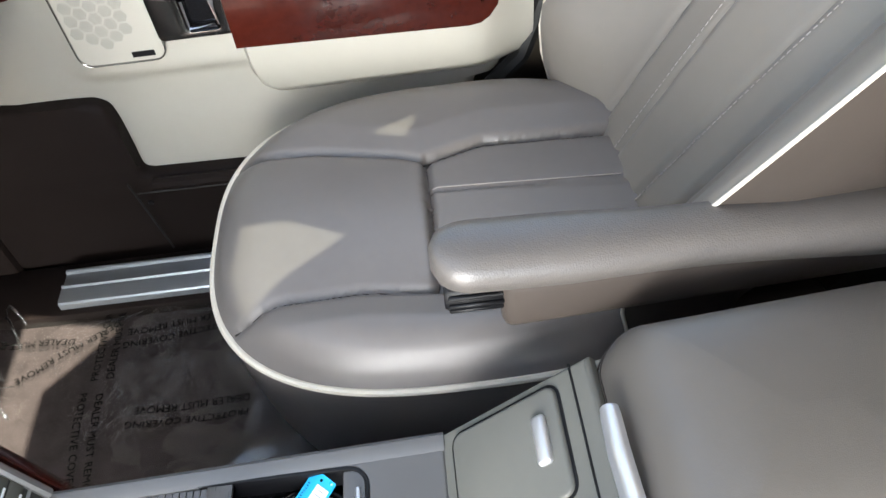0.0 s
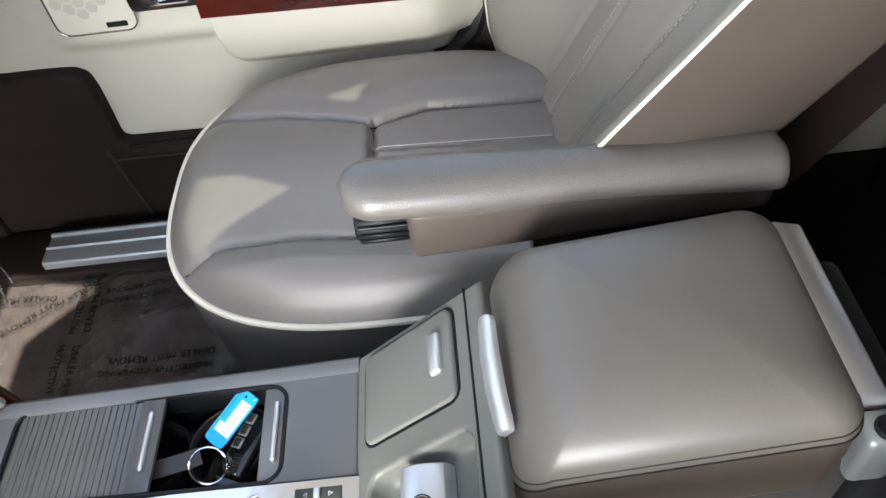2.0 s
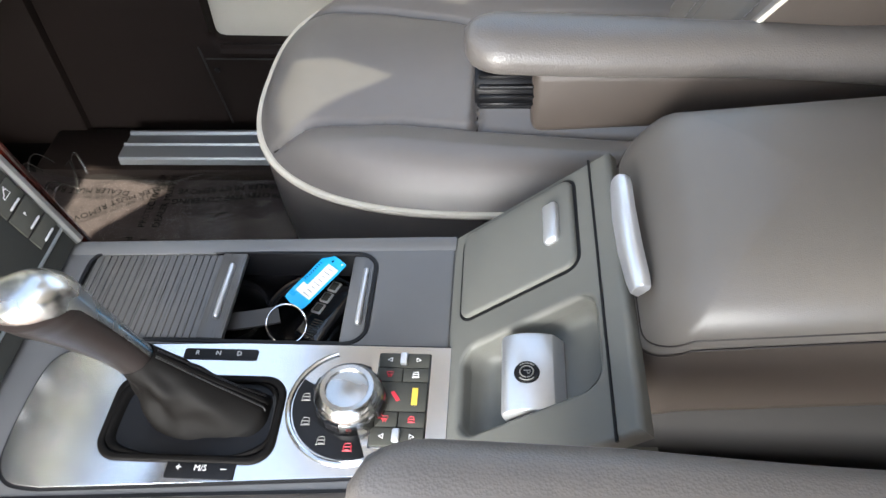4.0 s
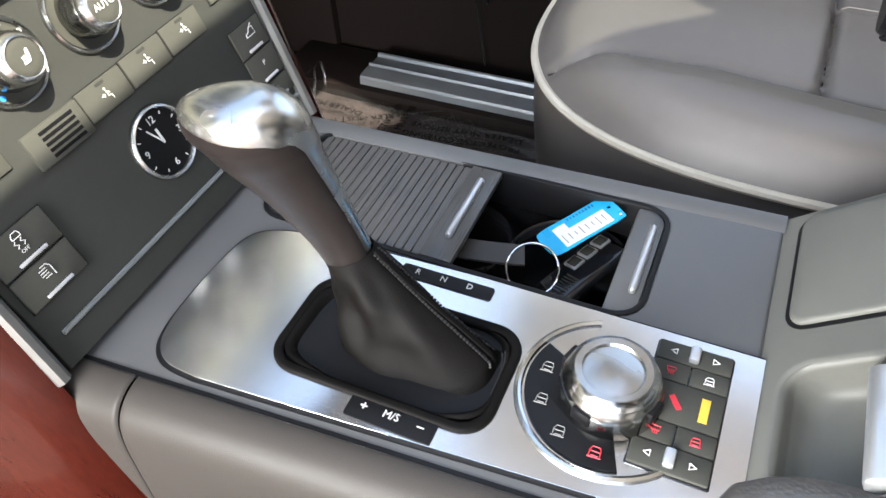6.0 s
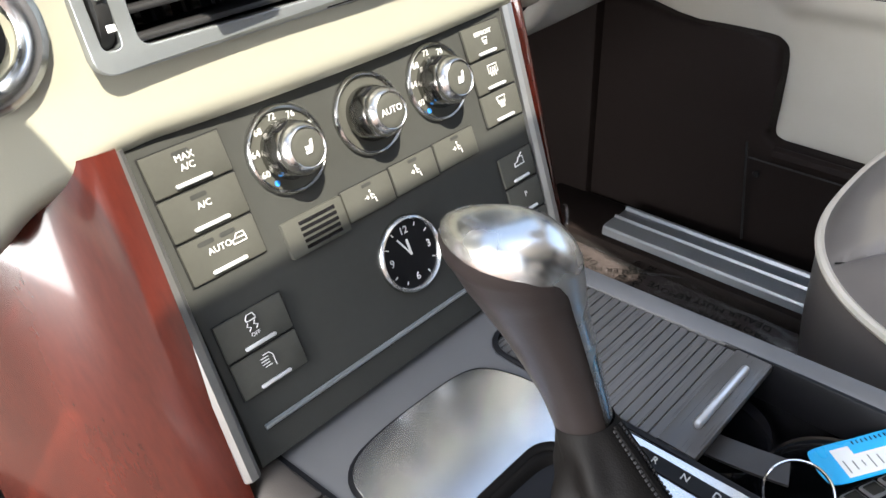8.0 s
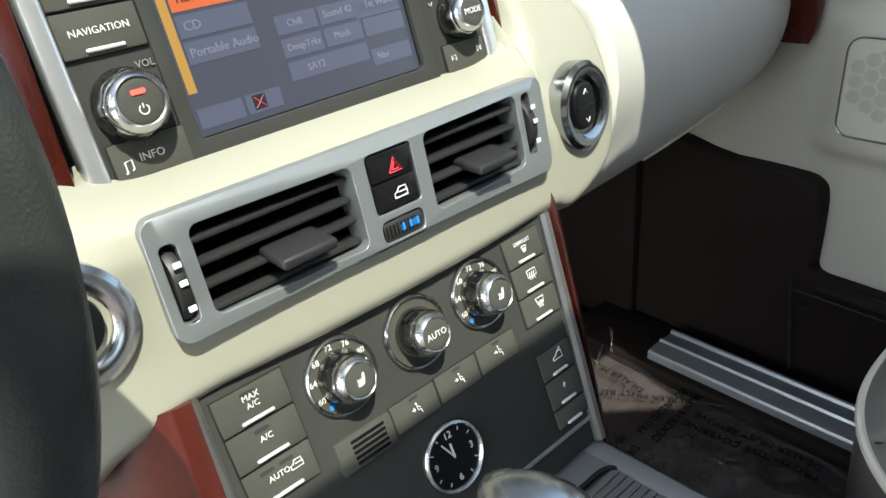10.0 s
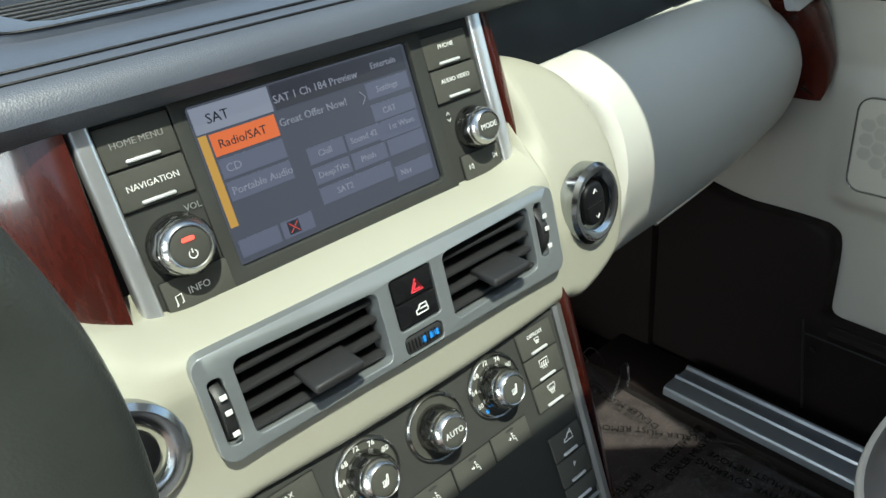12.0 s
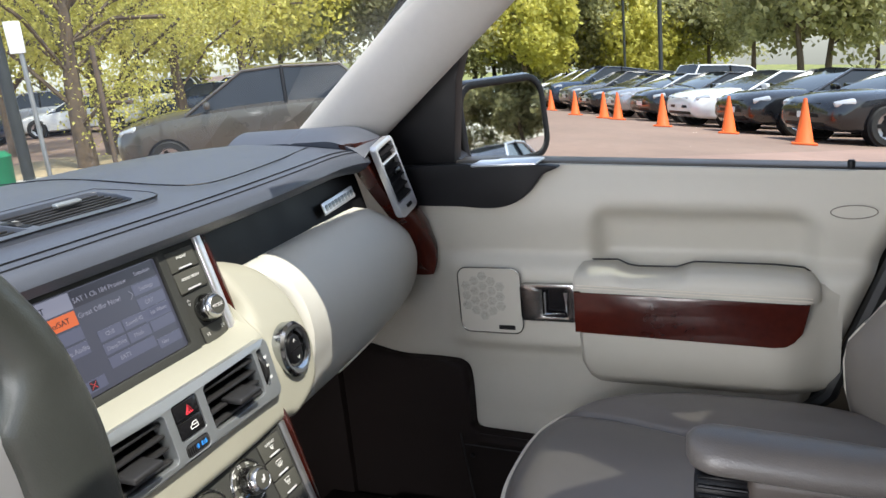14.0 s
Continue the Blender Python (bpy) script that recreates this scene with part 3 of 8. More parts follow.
    def cap(u, v):
        z = 1.022 + 0.258 * v
        a = Vector((tab([p[:2] for p in CL], z), tab([(p[0], p[2]) for p in CL], z), z))
        b = Vector((tab([p[:2] for p in CR], z), tab([(p[0], p[2]) for p in CR], z), z))
        q = a.lerp(b, u)
        return (q.x, q.y - 0.012 * math.sin(math.pi * u) + 0.02 * max(0, 1 - u / 0.06), q.z)
    part("end_cap", sheet(cap, 14, 24, 0.03), WOOD, d, "cherry wood end cap beside the door")
    def hump(u, v):
        z = 1.276 + 0.028 * math.sin(math.pi * min(1, 0.10 + 0.85 * u)) ** 0.8 - 0.030 * max(0, 1 - v / 0.28) ** 2 - 0.002 * math.exp(-((v - 0.52) / 0.012) ** 2)
        return (0.572 + 0.128 * u - 0.010 * v, 0.050 + 0.005 * u + 0.26 * v, z)
    part("end_cap_top", sheet(hump, 16, 60, 0.02), DASHSKIN, d, "charcoal leather corner cover")
    S = frame_of((0.634, 0.038, 1.214), (1, -0.10, 0.30), (-0.47, 0.16, 0.88))
    part("side_vent_frame", plate(rrect(0.054, 0.134, 0.010), [rrect(0.0445, 0.070, 0.005, 4, 0, -0.006), rrect(0.0445, 0.024, 0.005, 4, 0, 0.046)], 0.012, at(S, 0, 0, 0.010), 0.002), SILVER, d, "satin silver side vent frame")
    part("side_vent_back", plate(rrect(0.048, 0.106, 0.004), (), 0.002, at(S, 0, 0.008, 0.001)), VENTHOLE, d)
    for i in range(6):
        part("slat", box((0.042, 0.003, 0.011), at(S, 0, -0.034 + 0.0165 * i, 0.006) @ pose(0, 0, 0, 25)), BLACKPL, d)
    part("thumb_wheel", box((0.014, 0.006, 0.004), at(S, 0.002, -0.0535, 0.011), 0.001), BLACKPL, d)
    part("vent_tab", box((0.016, 0.010, 0.008), at(S, 0.004, 0.010, 0.011), 0.002), GLOSSBLACK, d)
    # dash-top vents: two slotted grilles in one sunk surround, with a thumb wheel between them
    D = frame_of((0.004, 0.121, 1.2905), (1, 0, 0), (0, 1, 0.085))
    side = lambda s: [(s * 0.006, -0.036), (s * 0.116, -0.038), (s * 0.127, -0.030), (s * 0.137, 0.004), (s * 0.139, 0.034), (s * 0.130, 0.041), (s * 0.014, 0.041), (s * 0.006, 0.036)]
    slots = [side(1), side(-1)]
    ringo = smooth_loop([(-0.150, -0.036), (-0.120, -0.050), (0, -0.050), (0.125, -0.051), (0.152, -0.038), (0.156, -0.005), (0.150, 0.042), (0.135, 0.051), (0, 0.051), (-0.135, 0.051), (-0.156, 0.035), (-0.158, 0.0)], 5)
    part("top_vent_frame", plate(ringo, slots, 0.020, at(D, 0, 0, 0.0015), 0.003, 4), DASHSKIN, d, "charcoal dash-top vent surround")
    part("vent_rim", tube([tuple(at(D, x, y, 0.0012).translation) for x, y in ringo], 0.0009, 6, True), BLACKPL, d)
    part("top_vent_back", plate(rrect(0.284, 0.088, 0.006), (), 0.001, at(D, 0, 0, -0.018)), VENTHOLE, d)
    for s in (1, -1):
        for i in range(7):
            yy = -0.0300 + 0.0105 * i
            x1 = tab([(-0.038, 0.118), (-0.030, 0.125), (0.004, 0.134), (0.036, 0.136)], yy)
            part("slat", box((x1 - 0.010, 0.0026, 0.0105), at(D, s * (x1 + 0.010) / 2, yy, -0.0045) @ pose(0, 0, 0, 48), 0.0009, 1), SLAT, d)
        part("vent_tab", box((0.032, 0.0085, 0.005), at(D, s * 0.062 + 0.016, 0.010, 0.0035), 0.002, 3), VENTGREY, d, "silver vent tab")
    tw = part("thumb_wheel", lathe([(0, -0.0035), (0.011, -0.0035), (0.012, 0), (0.011, 0.0035), (0, 0.0035)], 30, at(D, 0, -0.012, -0.007) @ pose(0, 0, 0, 0, 90, 0)), RUBBER, d, "black ridged thumb wheel")
    part("wheel_slot", plate(rrect(0.0095, 0.036, 0.004), (), 0.0006, at(D, 0, -0.012, 0.0019)), BLACKPL, d)
    part("mark", box((0.004, 0.005, 0.0006), at(D, 0, -0.012, 0.0052)), DIMPRINT, tw)
    return d


# ---- seats ----
def cushion():
    a, b, cx, cy = 0.238, 0.290, 0.440, -0.503

    def rim(th, k=1.0):
        c, s = math.cos(th), math.sin(th)
        e = 2 / 2.75
        x = a * k * math.copysign(abs(c) ** e, c)
        y = b * k * math.copysign(abs(s) ** e, s)
        return cx + x, cy + y
    return rim


def passenger_seat():
    s = thing("front_seat", (0.455, -0.5, 0.515), "taupe leather passenger seat with ivory piping and folding armrest", "car seat", "front seats")
    rim = cushion()
    cx, cy = 0.440, -0.503
    n = 120
    # sculpted top, concentric rings from rim to centre
    far = [(-0.20, 0.554), (-0.34, 0.544), (-0.436, 0.521), (-0.467, 0.508), (-0.545, 0.532), (-0.70, 0.524)]
    near = [(-0.20, 0.285), (-0.257, 0.297), (-0.298, 0.312), (-0.389, 0.315), (-0.47, 0.304), (-0.60, 0.290), (-0.75, 0.280)]
    mid = [(-0.474, 0.455), (-0.72, 0.438)]

    def top(x, y, k):
        edge = 1 - k
        z = 0.826 + 0.030 * (1 - (1 - min(1, edge / 0.22)) ** 2.2)
        fy, ny = tab(far[::-1], y), tab(near[::-1], y)
        hump = 0.0
        for sx in (fy, ny):
            hump -= 0.0075 * math.exp(-((x - sx) / 0.0045) ** 2)
        if x > fy:
            hump += 0.007 * min(1, (x - fy) / 0.05) * min(1, edge / 0.12)
        if x < ny:
            hump += 0.012 * min(1, (ny - x) / 0.04) * min(1, edge / 0.12)
        if ny - 0.002 < x < fy + 0.002:
            hump -= 0.0085 * math.exp(-((y + 0.473) / 0.005) ** 2)
            t = (x - ny) / max(0.01, fy - ny)
            hump += 0.010 * math.sin(math.pi * min(1, max(0, t))) * (1 if y > -0.473 else 0.5)
            if y < -0.47:
                hump -= 0.004 * math.exp(-((x - tab(mid[::-1], y)) / 0.003) ** 2) + 0.006
        w = min(1, edge / 0.05)
        return z + hump * w

    bm = bmesh.new()
    ks = [0.0] + list(np.linspace(0.02, 0.90, 56)) + list(np.linspace(0.912, 1.0, 9))
    rings = []
    for k in ks:
        if k == 0:
            rings.append([bm.verts.new((cx, cy, top(cx, cy, 0)))])
            continue
        row = []
        for i in range(n * 2):
            th = math.pi * i / n
            x, y = rim(th, k)
            row.append(bm.verts.new((x, y, top(x, y, k))))
        rings.append(row)
    m2 = n * 2
    for r1, r2 in zip(rings, rings[1:]):
        for i in range(m2):
            q = list(dict.fromkeys([r1[i % len(r1)], r1[(i + 1) % len(r1)], r2[(i + 1) % m2], r2[i % m2]]))
            bm.faces.new(q)
    part("cushion", bm, TAUPE, s, "taupe leather seat cushion with sewn panels", 60)
    path = [(*rim(math.pi * i / 60, 1.0), 0.826) for i in range(120)]
    part("piping", tube(path, 0.0042, 8, True), PIPE, s, "ivory piping")
    skirt = [[(*rim(math.pi * i / 60, k), z) for i in range(120)] for k, z in ((0.93, 0.60), (0.965, 0.66), (0.992, 0.74), (1.0, 0.80), (0.995, 0.822))]
    part("cushion_side", loft(skirt), TAUPE, s, "dark taupe cushion side")
    part("seat_base", block(0.27, 0.64, -0.74, -0.30, 0.515, 0.62, 0.02), BLACKPL, s, "black seat base")
    for dx in (0.25, 0.66):
        part("rail", block(dx - 0.02, dx + 0.02, -0.80, -0.26, 0.515, 0.55, 0.006), BLACKPL, s)
    # sewn joints between the panels
    joints = [[(tab(far[::-1], y), y) for y in np.linspace(-0.30, -0.69, 40)], [(tab(near[::-1], y), y) for y in np.linspace(-0.250, -0.70, 60)], [(x, -0.473) for x in np.linspace(0.306, 0.506, 24)]]
    for jn in joints:
        part("sewn_joint", tube([(x, y, top(x, y, min(0.995, ((abs(x - cx) / 0.238) ** 2.75 + (abs(y - cy) / 0.290) ** 2.75) ** (1 / 2.75))) + 0.0006) for x, y in jn], 0.0010, 5), BOOT, s, "dark sewn joint")
    # stitched lines
    for pts in ([(tab([(-0.72, 0.438), (-0.474, 0.455)], y) + 0.004, y, 0.0) for y in np.linspace(-0.70, -0.478, 40)],):
        pth = [(x, y, top(x, y, 0.3) + 0.0008) for x, y, _ in pts]
        part("stitching", tube(pth, 0.0006, 5), THREAD, s, "grey stitching")
    # backrest: local x across, y up along the back, z out towards the front
    B = frame_of((0.447, -0.668, 0.79), (-1, 0, 0), (0, -0.55, 0.835))

    def back(u, v):
        w = 0.214 + 0.012 * math.sin(math.pi * min(1, v * 1.2)) - 0.05 * max(0, v - 0.75) / 0.25
        x = -w + 2 * w * u
        q = min(1, max(0, (abs(x) - 0.105) / (w - 0.105)))
        rise = (0.112 - 0.075 * v) * min(1, v / 0.16) ** 0.8
        z = rise * (q * q * (3 - 2 * q)) - 0.02 * max(0, 1 - v / 0.06)
        for sx, dep in ((-0.110, 0.006), (0.110, 0.006), (-0.045, 0.004), (0.052, 0.004)):
            z -= dep * math.exp(-((x - sx - 0.05 * (v - 0.3) * (1 if sx > 0 else -1)) / 0.004) ** 2)
        z += 0.014 * math.sin(math.pi * v)
        return tuple(B @ Vector((x, 0.72 * v, z)))
    part("backrest", sheet(back, 120, 30), TAUPE_BACK, s, "taupe leather backrest with sewn panels")
    for s_ in (0.0, 1.0):
        edge = [Vector(back(s_, v)) for v in np.linspace(0, 1, 24)]
        part("piping", tube(edge, 0.0020, 8), PIPE, s)
        side = [[p, p + B.to_3x3() @ Vector((-0.004 if s_ == 0 else 0.004, 0, -0.05)), p + B.to_3x3() @ Vector((0.004 if s_ == 0 else -0.004, 0, -0.13)), p + B.to_3x3() @ Vector((0.03 if s_ == 0 else -0.03, 0, -0.16))] for p in edge]
        part("backrest_side", loft(side, False, False), SIDESKIN, s, "brown taupe leather backrest side")
    part("backrest_shell", sheet(lambda u, v: tuple(B @ Vector((-0.2 + 0.4 * u, 0.66 * v, -0.125))), 6, 6), BROWNPL, s, "dark brown backrest shell")
    part("stitching", join(*[tube([Vector(back(0.5 - (0.052 + 0.05 * (q - 0.3)) / 0.436, q)) + Vector((0, 0.0012, 0.0006)) for q in (v, v + 0.0065)], 0.0008, 4) for v in np.linspace(0.04, 0.9, 84)]), THREAD, s)
    part("stitching", join(*[tube([Vector(back(0.5 + (0.059 + 0.05 * (q - 0.3)) / 0.436, q)) + Vector((0, 0.0012, 0.0006)) for q in (v, v + 0.0065)], 0.0008, 4) for v in np.linspace(0.04, 0.9, 84)]), THREAD, s)
    part("hinge_cover", box((0.05, 0.13, 0.12), Matrix.Translation((0.245, -0.80, 0.80)), 0.03, 4), BROWNPL, s, "dark brown recliner cover")
    armrest(s, 0.2085, -0.470, -0.865, 1.040, 1)
    return s


def armrest(s, x, y0, y1, z, side):
    """A folding armrest: padded top, trimmed lower body and a ridged height wheel at its front."""
    rings = []
    L = y0 - y1
    for t in list(np.linspace(0, 0.12, 9)) + list(np.linspace(0.16, 0.92, 14)) + list(np.linspace(0.95, 1.0, 5)):
        y = y0 - L * t
        k = min(1.0, math.sqrt(max(0, 1 - (1 - min(1, t / 0.085)) ** 2)) * 0.8 + 0.2) * min(1.0, math.sqrt(max(0.0, 1 - (1 - min(1, (1 - t) / 0.04)) ** 2)) * 0.6 + 0.4)
        w = (0.0335 - 0.005 * math.sin(math.pi * min(1, max(0, (t - 0.28) / 0.6)))) * k
        h = 0.0200 * (0.45 + 0.55 * k) - 0.0015 * math.sin(math.pi * t)
        zz = z - 0.020 - 0.017 * t
        prof = [(-1, -0.35), (-0.96, 0.2), (-0.8, 0.68), (-0.45, 0.94), (0, 1), (0.45, 0.94), (0.8, 0.68), (0.96, 0.2), (1, -0.35), (0.82, -0.6), (0, -0.65), (-0.82, -0.6)]
        rings.append([(x + w * px, y, zz + h * pz) for px, pz in prof])
    part("armrest_pad", loft(rings), TAUPE_GRAIN, s, "grained taupe leather armrest pad", 60)
    lw = block(x - 0.026, x + 0.024, y1 + 0.01, y0 - 0.055, z - 0.096, z - 0.032, 0.010, 3)
    for v in lw.verts:
        if v.co.z < z - 0.06:
            v.co.z += 0.025 * max(0, (y0 - 0.3 - v.co.y) / 0.1)
    part("armrest_body", lw, SIDESKIN, s, "brown taupe leather armrest body")
    c = Matrix.Translation((x - 0.003 * side, y0 - 0.034, z - 0.058)) @ pose(0, 0, 0, 90, 0, 0)
    wb = part("height_wheel", lathe([(0, -0.026), (0.0165, -0.026), (0.0185, -0.023), (0.0185, 0.023), (0.0165, 0.026), (0, 0.026)], 24, c), BLACKPL, s, "black ridged height roller")
    for i in range(14):
        a = 2 * math.pi * i / 14
        part("ridge", box((0.0045, 0.0042, 0.046), c @ Matrix.Translation((0.0190 * math.cos(a), 0.0190 * math.sin(a), 0)) @ pose(0, 0, 0, 0, 0, math.degrees(a)), 0.0014, 1), BLACKPL, wb)


def driver_seat():
    s = thing("front_seat", (-0.42, -0.6, 0.515), "taupe leather driver's seat with ivory piping and folding armrest", "car seat", "front seats")
    B = frame_of((-0.44, -0.93, 0.80), (-1, 0, 0), (0, -0.32, 0.947))

    def back(u, v):
        w = 0.225
        x = -w + 2 * w * u
        bol = 0.045 * math.exp(-((abs(x) - 0.175) / 0.045) ** 2)
        return tuple(B @ Vector((x, 0.62 * v, 0.03 + bol - 0.05 * max(0, 1 - min(u, 1 - u) * 2 / 0.14) ** 2)))
    part("backrest", sheet(back, 40, 10, 0.1), TAUPE_BACK, s, "taupe leather backrest")
    for q in (0.0, 1.0):
        part("piping", tube([Vector(back(q, v)) for v in np.linspace(0, 1, 14)], 0.0045, 8), PIPE, s, "ivory piping")
    part("cushion", box((0.46, 0.50, 0.15), Matrix.Translation((-0.46, -0.70, 0.75)), 0.06, 5), TAUPE, s, "taupe leather cushion")
    part("seat_base", block(-0.64, -0.28, -0.92, -0.5, 0.515, 0.69, 0.02), BLACKPL, s, "black seat base")
    armrest(s, -0.178, -0.432, -0.90, 1.036, -1)
    return s


# ---- passenger door ----
def passenger_door():
    d = thing("passenger_door", (0.74, -0.3, 0.6), "closed ivory front passenger door with cherry wood inlay and dark brown pocket", "door")

    # inner skin: rear edge leans back, face bulges around the armrest
    def rear(z):
        return -0.60 - 0.36 * (z - 0.80) + (0.03 if z < 0.8 else 0)

    def skin(u, v):
        z = 0.62 + 0.595 * v
        y = 0.30 + (rear(z) - 0.30) * u
        fall = 0.030 * min(1, max(0, (-0.10 - y) / 0.54)) * v ** 4
        x = 0.735 + 0.012 * v
        up = max(0, (z - 1.06) / 0.15)
        x -= 0.012 * math.sin(math.pi * min(1, up))
        # sunk pull area behind the mirror sail
        gy = 1 / (1 + math.exp((y + 0.278) / 0.006)) * 1 / (1 + math.exp(-(y + 0.600) / 0.008))
        gz = 1 / (1 + math.exp(-(z - 1.02) / 0.008)) * 1 / (1 + math.exp((z - 1.132 - 0.02 * gy + 0.02) / 0.0065))
        x += 0.032 * gy * gz
        # band with speaker and handle
        bz = 1 / (1 + math.exp(-(z - 0.885) / 0.006)) * 1 / (1 + math.exp((z - 1.046) / 0.006))
        by = 1 / (1 + math.exp((y + 0.015) / 0.010))
        x -= 0.024 * bz * by
        # lower fold
        lz = 1 / (1 + math.exp(-(z - 0.845) / 0.01))
        x -= 0.010 * lz
        x -= 0.02 * max(0, 0.75 - z) / 0.13
        edge = max(0, 1 - (1 - u) / 0.03)
        return (x + 0.03 * edge ** 2, y, z - fall)
    part("inner_skin", sheet(skin, 150, 100), DOORSKIN, d, "ivory door trim")
    part("outer_skin", sheet(lambda u, v: (0.80 + 0.03 * math.sin(math.pi * v), 0.30 - 1.12 * u, 0.45 + 0.755 * v - 0.045 * v ** 4 * max(0, (-0.05 - (0.30 - 1.12 * u)) / 0.54)), 16, 8), mat("dark_bronze_door_paint", (0.05, 0.045, 0.04), 0.3, 0.4, 0.05, 3, coat=1.0), d, "dark metallic outer door skin")
    rail = block(0.753, 0.80, -0.80, 0.10, 1.203, 1.219, 0.003)
    bmesh.ops.bisect_plane(rail, geom=rail.verts[:] + rail.edges[:] + rail.faces[:], plane_co=(0, -0.10, 0), plane_no=(0, 1, 0), dist=1e-6)
    for v in rail.verts:
        v.co.z -= 0.030 * max(0, (-0.10 - v.co.y) / 0.54)
    part("window_rail", rail, RUBBER, d, "black window seal")
    ledge = block(0.741, 0.7545, -0.80, -0.19, 1.195, 1.2150, 0.005, 3)
    bmesh.ops.bisect_plane(ledge, geom=ledge.verts[:] + ledge.edges[:] + ledge.faces[:], plane_co=(0, -0.19, 0), plane_no=(0, 1, 0), dist=1e-6)
    for v in ledge.verts:
        v.co.z -= 0.030 * max(0, (-0.10 - v.co.y) / 0.54)
    part("top_ledge", ledge, DOORSKIN, d)
    # armrest bulge
    rings = []
    for t in np.linspace(0, 1, 26):
        y = -0.246 - 0.396 * t
        k = min(1, math.sqrt(max(0, 1 - (1 - min(1, t / 0.03)) ** 2)) + 0.15) if t < 0.03 else 1.0
        e = max(0, (t - 0.78) / 0.22)
        dp = (0.052 - 0.046 * e * e * (3 - 2 * e)) * k
        zt, zb = 1.036 - 0.012 * e * e - 0.010 * t, 0.825 + 0.02 * e ** 1.5 + 0.03 * max(0, 1 - t / 0.1) ** 2
        rings.append([(0.735, y, zt), (0.722 - dp * 0.6, y, zt), (0.716 - dp * 0.97, y, zt - 0.010), (0.716 - dp, y, zt - 0.022), (0.716 - dp, y, zt - 0.075), (0.718 - dp * 0.95, y, zt - 0.12), (0.720 - dp * 0.65, y, zb + 0.035), (0.724 - dp * 0.25, y, zb + 0.010), (0.735, y, zb)])
    part("armrest", loft(rings), DOORSKIN, d, "ivory padded door armrest", 60)
    # pad on top, dipping where the hand reaches the pull
    rings = []
    for y, zt, k in ((-0.249, 1.030, 0.004), (-0.2505, 1.0400, 0.001), (-0.255, 1.0455, 0.0), (-0.285, 1.0480, 0), (-0.312, 1.0470, 0), (-0.318, 1.0440, 0), (-0.330, 1.0385, 0), (-0.345, 1.0365, 0), (-0.400, 1.0360, 0), (-0.413, 1.0375, 0), (-0.424, 1.0430, 0), (-0.430, 1.0455, 0), (-0.470, 1.0460, 0), (-0.550, 1.0430, 0), (-0.585, 1.0400, 0.001), (-0.600, 1.0350, 0.006), (-0.608, 1.0270, 0.014), (-0.612, 1.0190, 0.022)):
        zb = 1.014 - 0.010 * max(0, (-0.25 - y) / 0.35)
        rings.append([(a + k * (1 if a < 0.70 else 0), y, min(z, zt) if z > 1.02 else z) for a, z in ((0.732, zb), (0.732, zt - 0.004), (0.727, zt), (0.700, zt + 0.0008), (0.680, zt - 0.001), (0.671, zt - 0.0045), (0.665, zt - 0.011), (0.6625, max(zb + 0.004, zt - 0.020)), (0.6625, zb))])
    part("armrest_pad", loft(rings), DOORSKIN, d, "stitched ivory leather armrest pad", 50)
    part("pad_seam", tube([(0.733, y, z) for y, z in ((-0.250, 1.041), (-0.262, 1.0475), (-0.312, 1.0480), (-0.330, 1.0395), (-0.345, 1.0372), (-0.405, 1.0370), (-0.424, 1.0440), (-0.434, 1.0465), (-0.550, 1.0440), (-0.590, 1.0400), (-0.610, 1.026))], 0.0014, 5), RUBBER, d, "thin dark joint behind the pad")
    for zz in (1.0195, 1.024):
        part("stitching", tube([(0.6625, y, zz - 0.02 * max(0, (-0.25 - y) / 0.35) * 0.5) for y in np.linspace(-0.255, -0.60, 20)], 0.001, 5), PIPE, d)
    # wood inlay
    F = frame_of((0.662, -0.425, 0.972), (0, -1, 0), (0.03, 0, 1))
    o = [(-0.174, -0.029), (0.125, -0.037), (0.140, -0.035), (0.152, -0.027), (0.163, -0.012), (0.170, 0.020), (0.172, 0.032), (-0.174, 0.040)]
    wd = plate(o, (), 0.012, at(F, 0, 0, 0.001), 0.002)
    part("wood_inlay", wd, WOOD, d, "dark lacquered cherry wood inlay")
    # handle recess
    H = frame_of((0.700, -0.199, 0.980), (0, -1, 0), (0, 0, 1))
    part("handle_bezel", plate(rrect(0.098, 0.066, 0.008), [rrect(0.044, 0.050, 0.006, 4, 0.012, 0)], 0.010, at(H, 0, 0, 0.008), 0.002), DARKCHROME, d, "dark chrome handle bezel")
    part("handle_well", plate(rrect(0.046, 0.052, 0.006), (), 0.002, at(H, 0.012, 0, 0.0005)), GLOSSBLACK, d)
    part("door_lever", tube([tuple(at(H, -0.006, 0.020, 0.007).translation), tuple(at(H, -0.006, -0.019, 0.007).translation), tuple(at(H, 0.031, -0.019, 0.007).translation), tuple(at(H, 0.031, 0.020, 0.007).translation)], 0.004, 8), CHROME, d, "chrome door lever")
    # speaker
    S = frame_of((0.7005, -0.092, 0.978), (0, -1, 0), (0, 0, 1))
    part("speaker_frame", plate(rrect(0.118, 0.122, 0.018), [rrect(0.1145, 0.1185, 0.0165)], 0.004, at(S, 0, 0, 0.003), 0.001), DARKCHROME, d, "thin dark speaker surround")
    gr = part("speaker_grille", plate(rrect(0.1135, 0.1175, 0.016), (), 0.003, at(S, 0, 0, 0.001)), DOORSKIN, d, "ivory perforated speaker grille")
    hexes, r = [], 0.0105
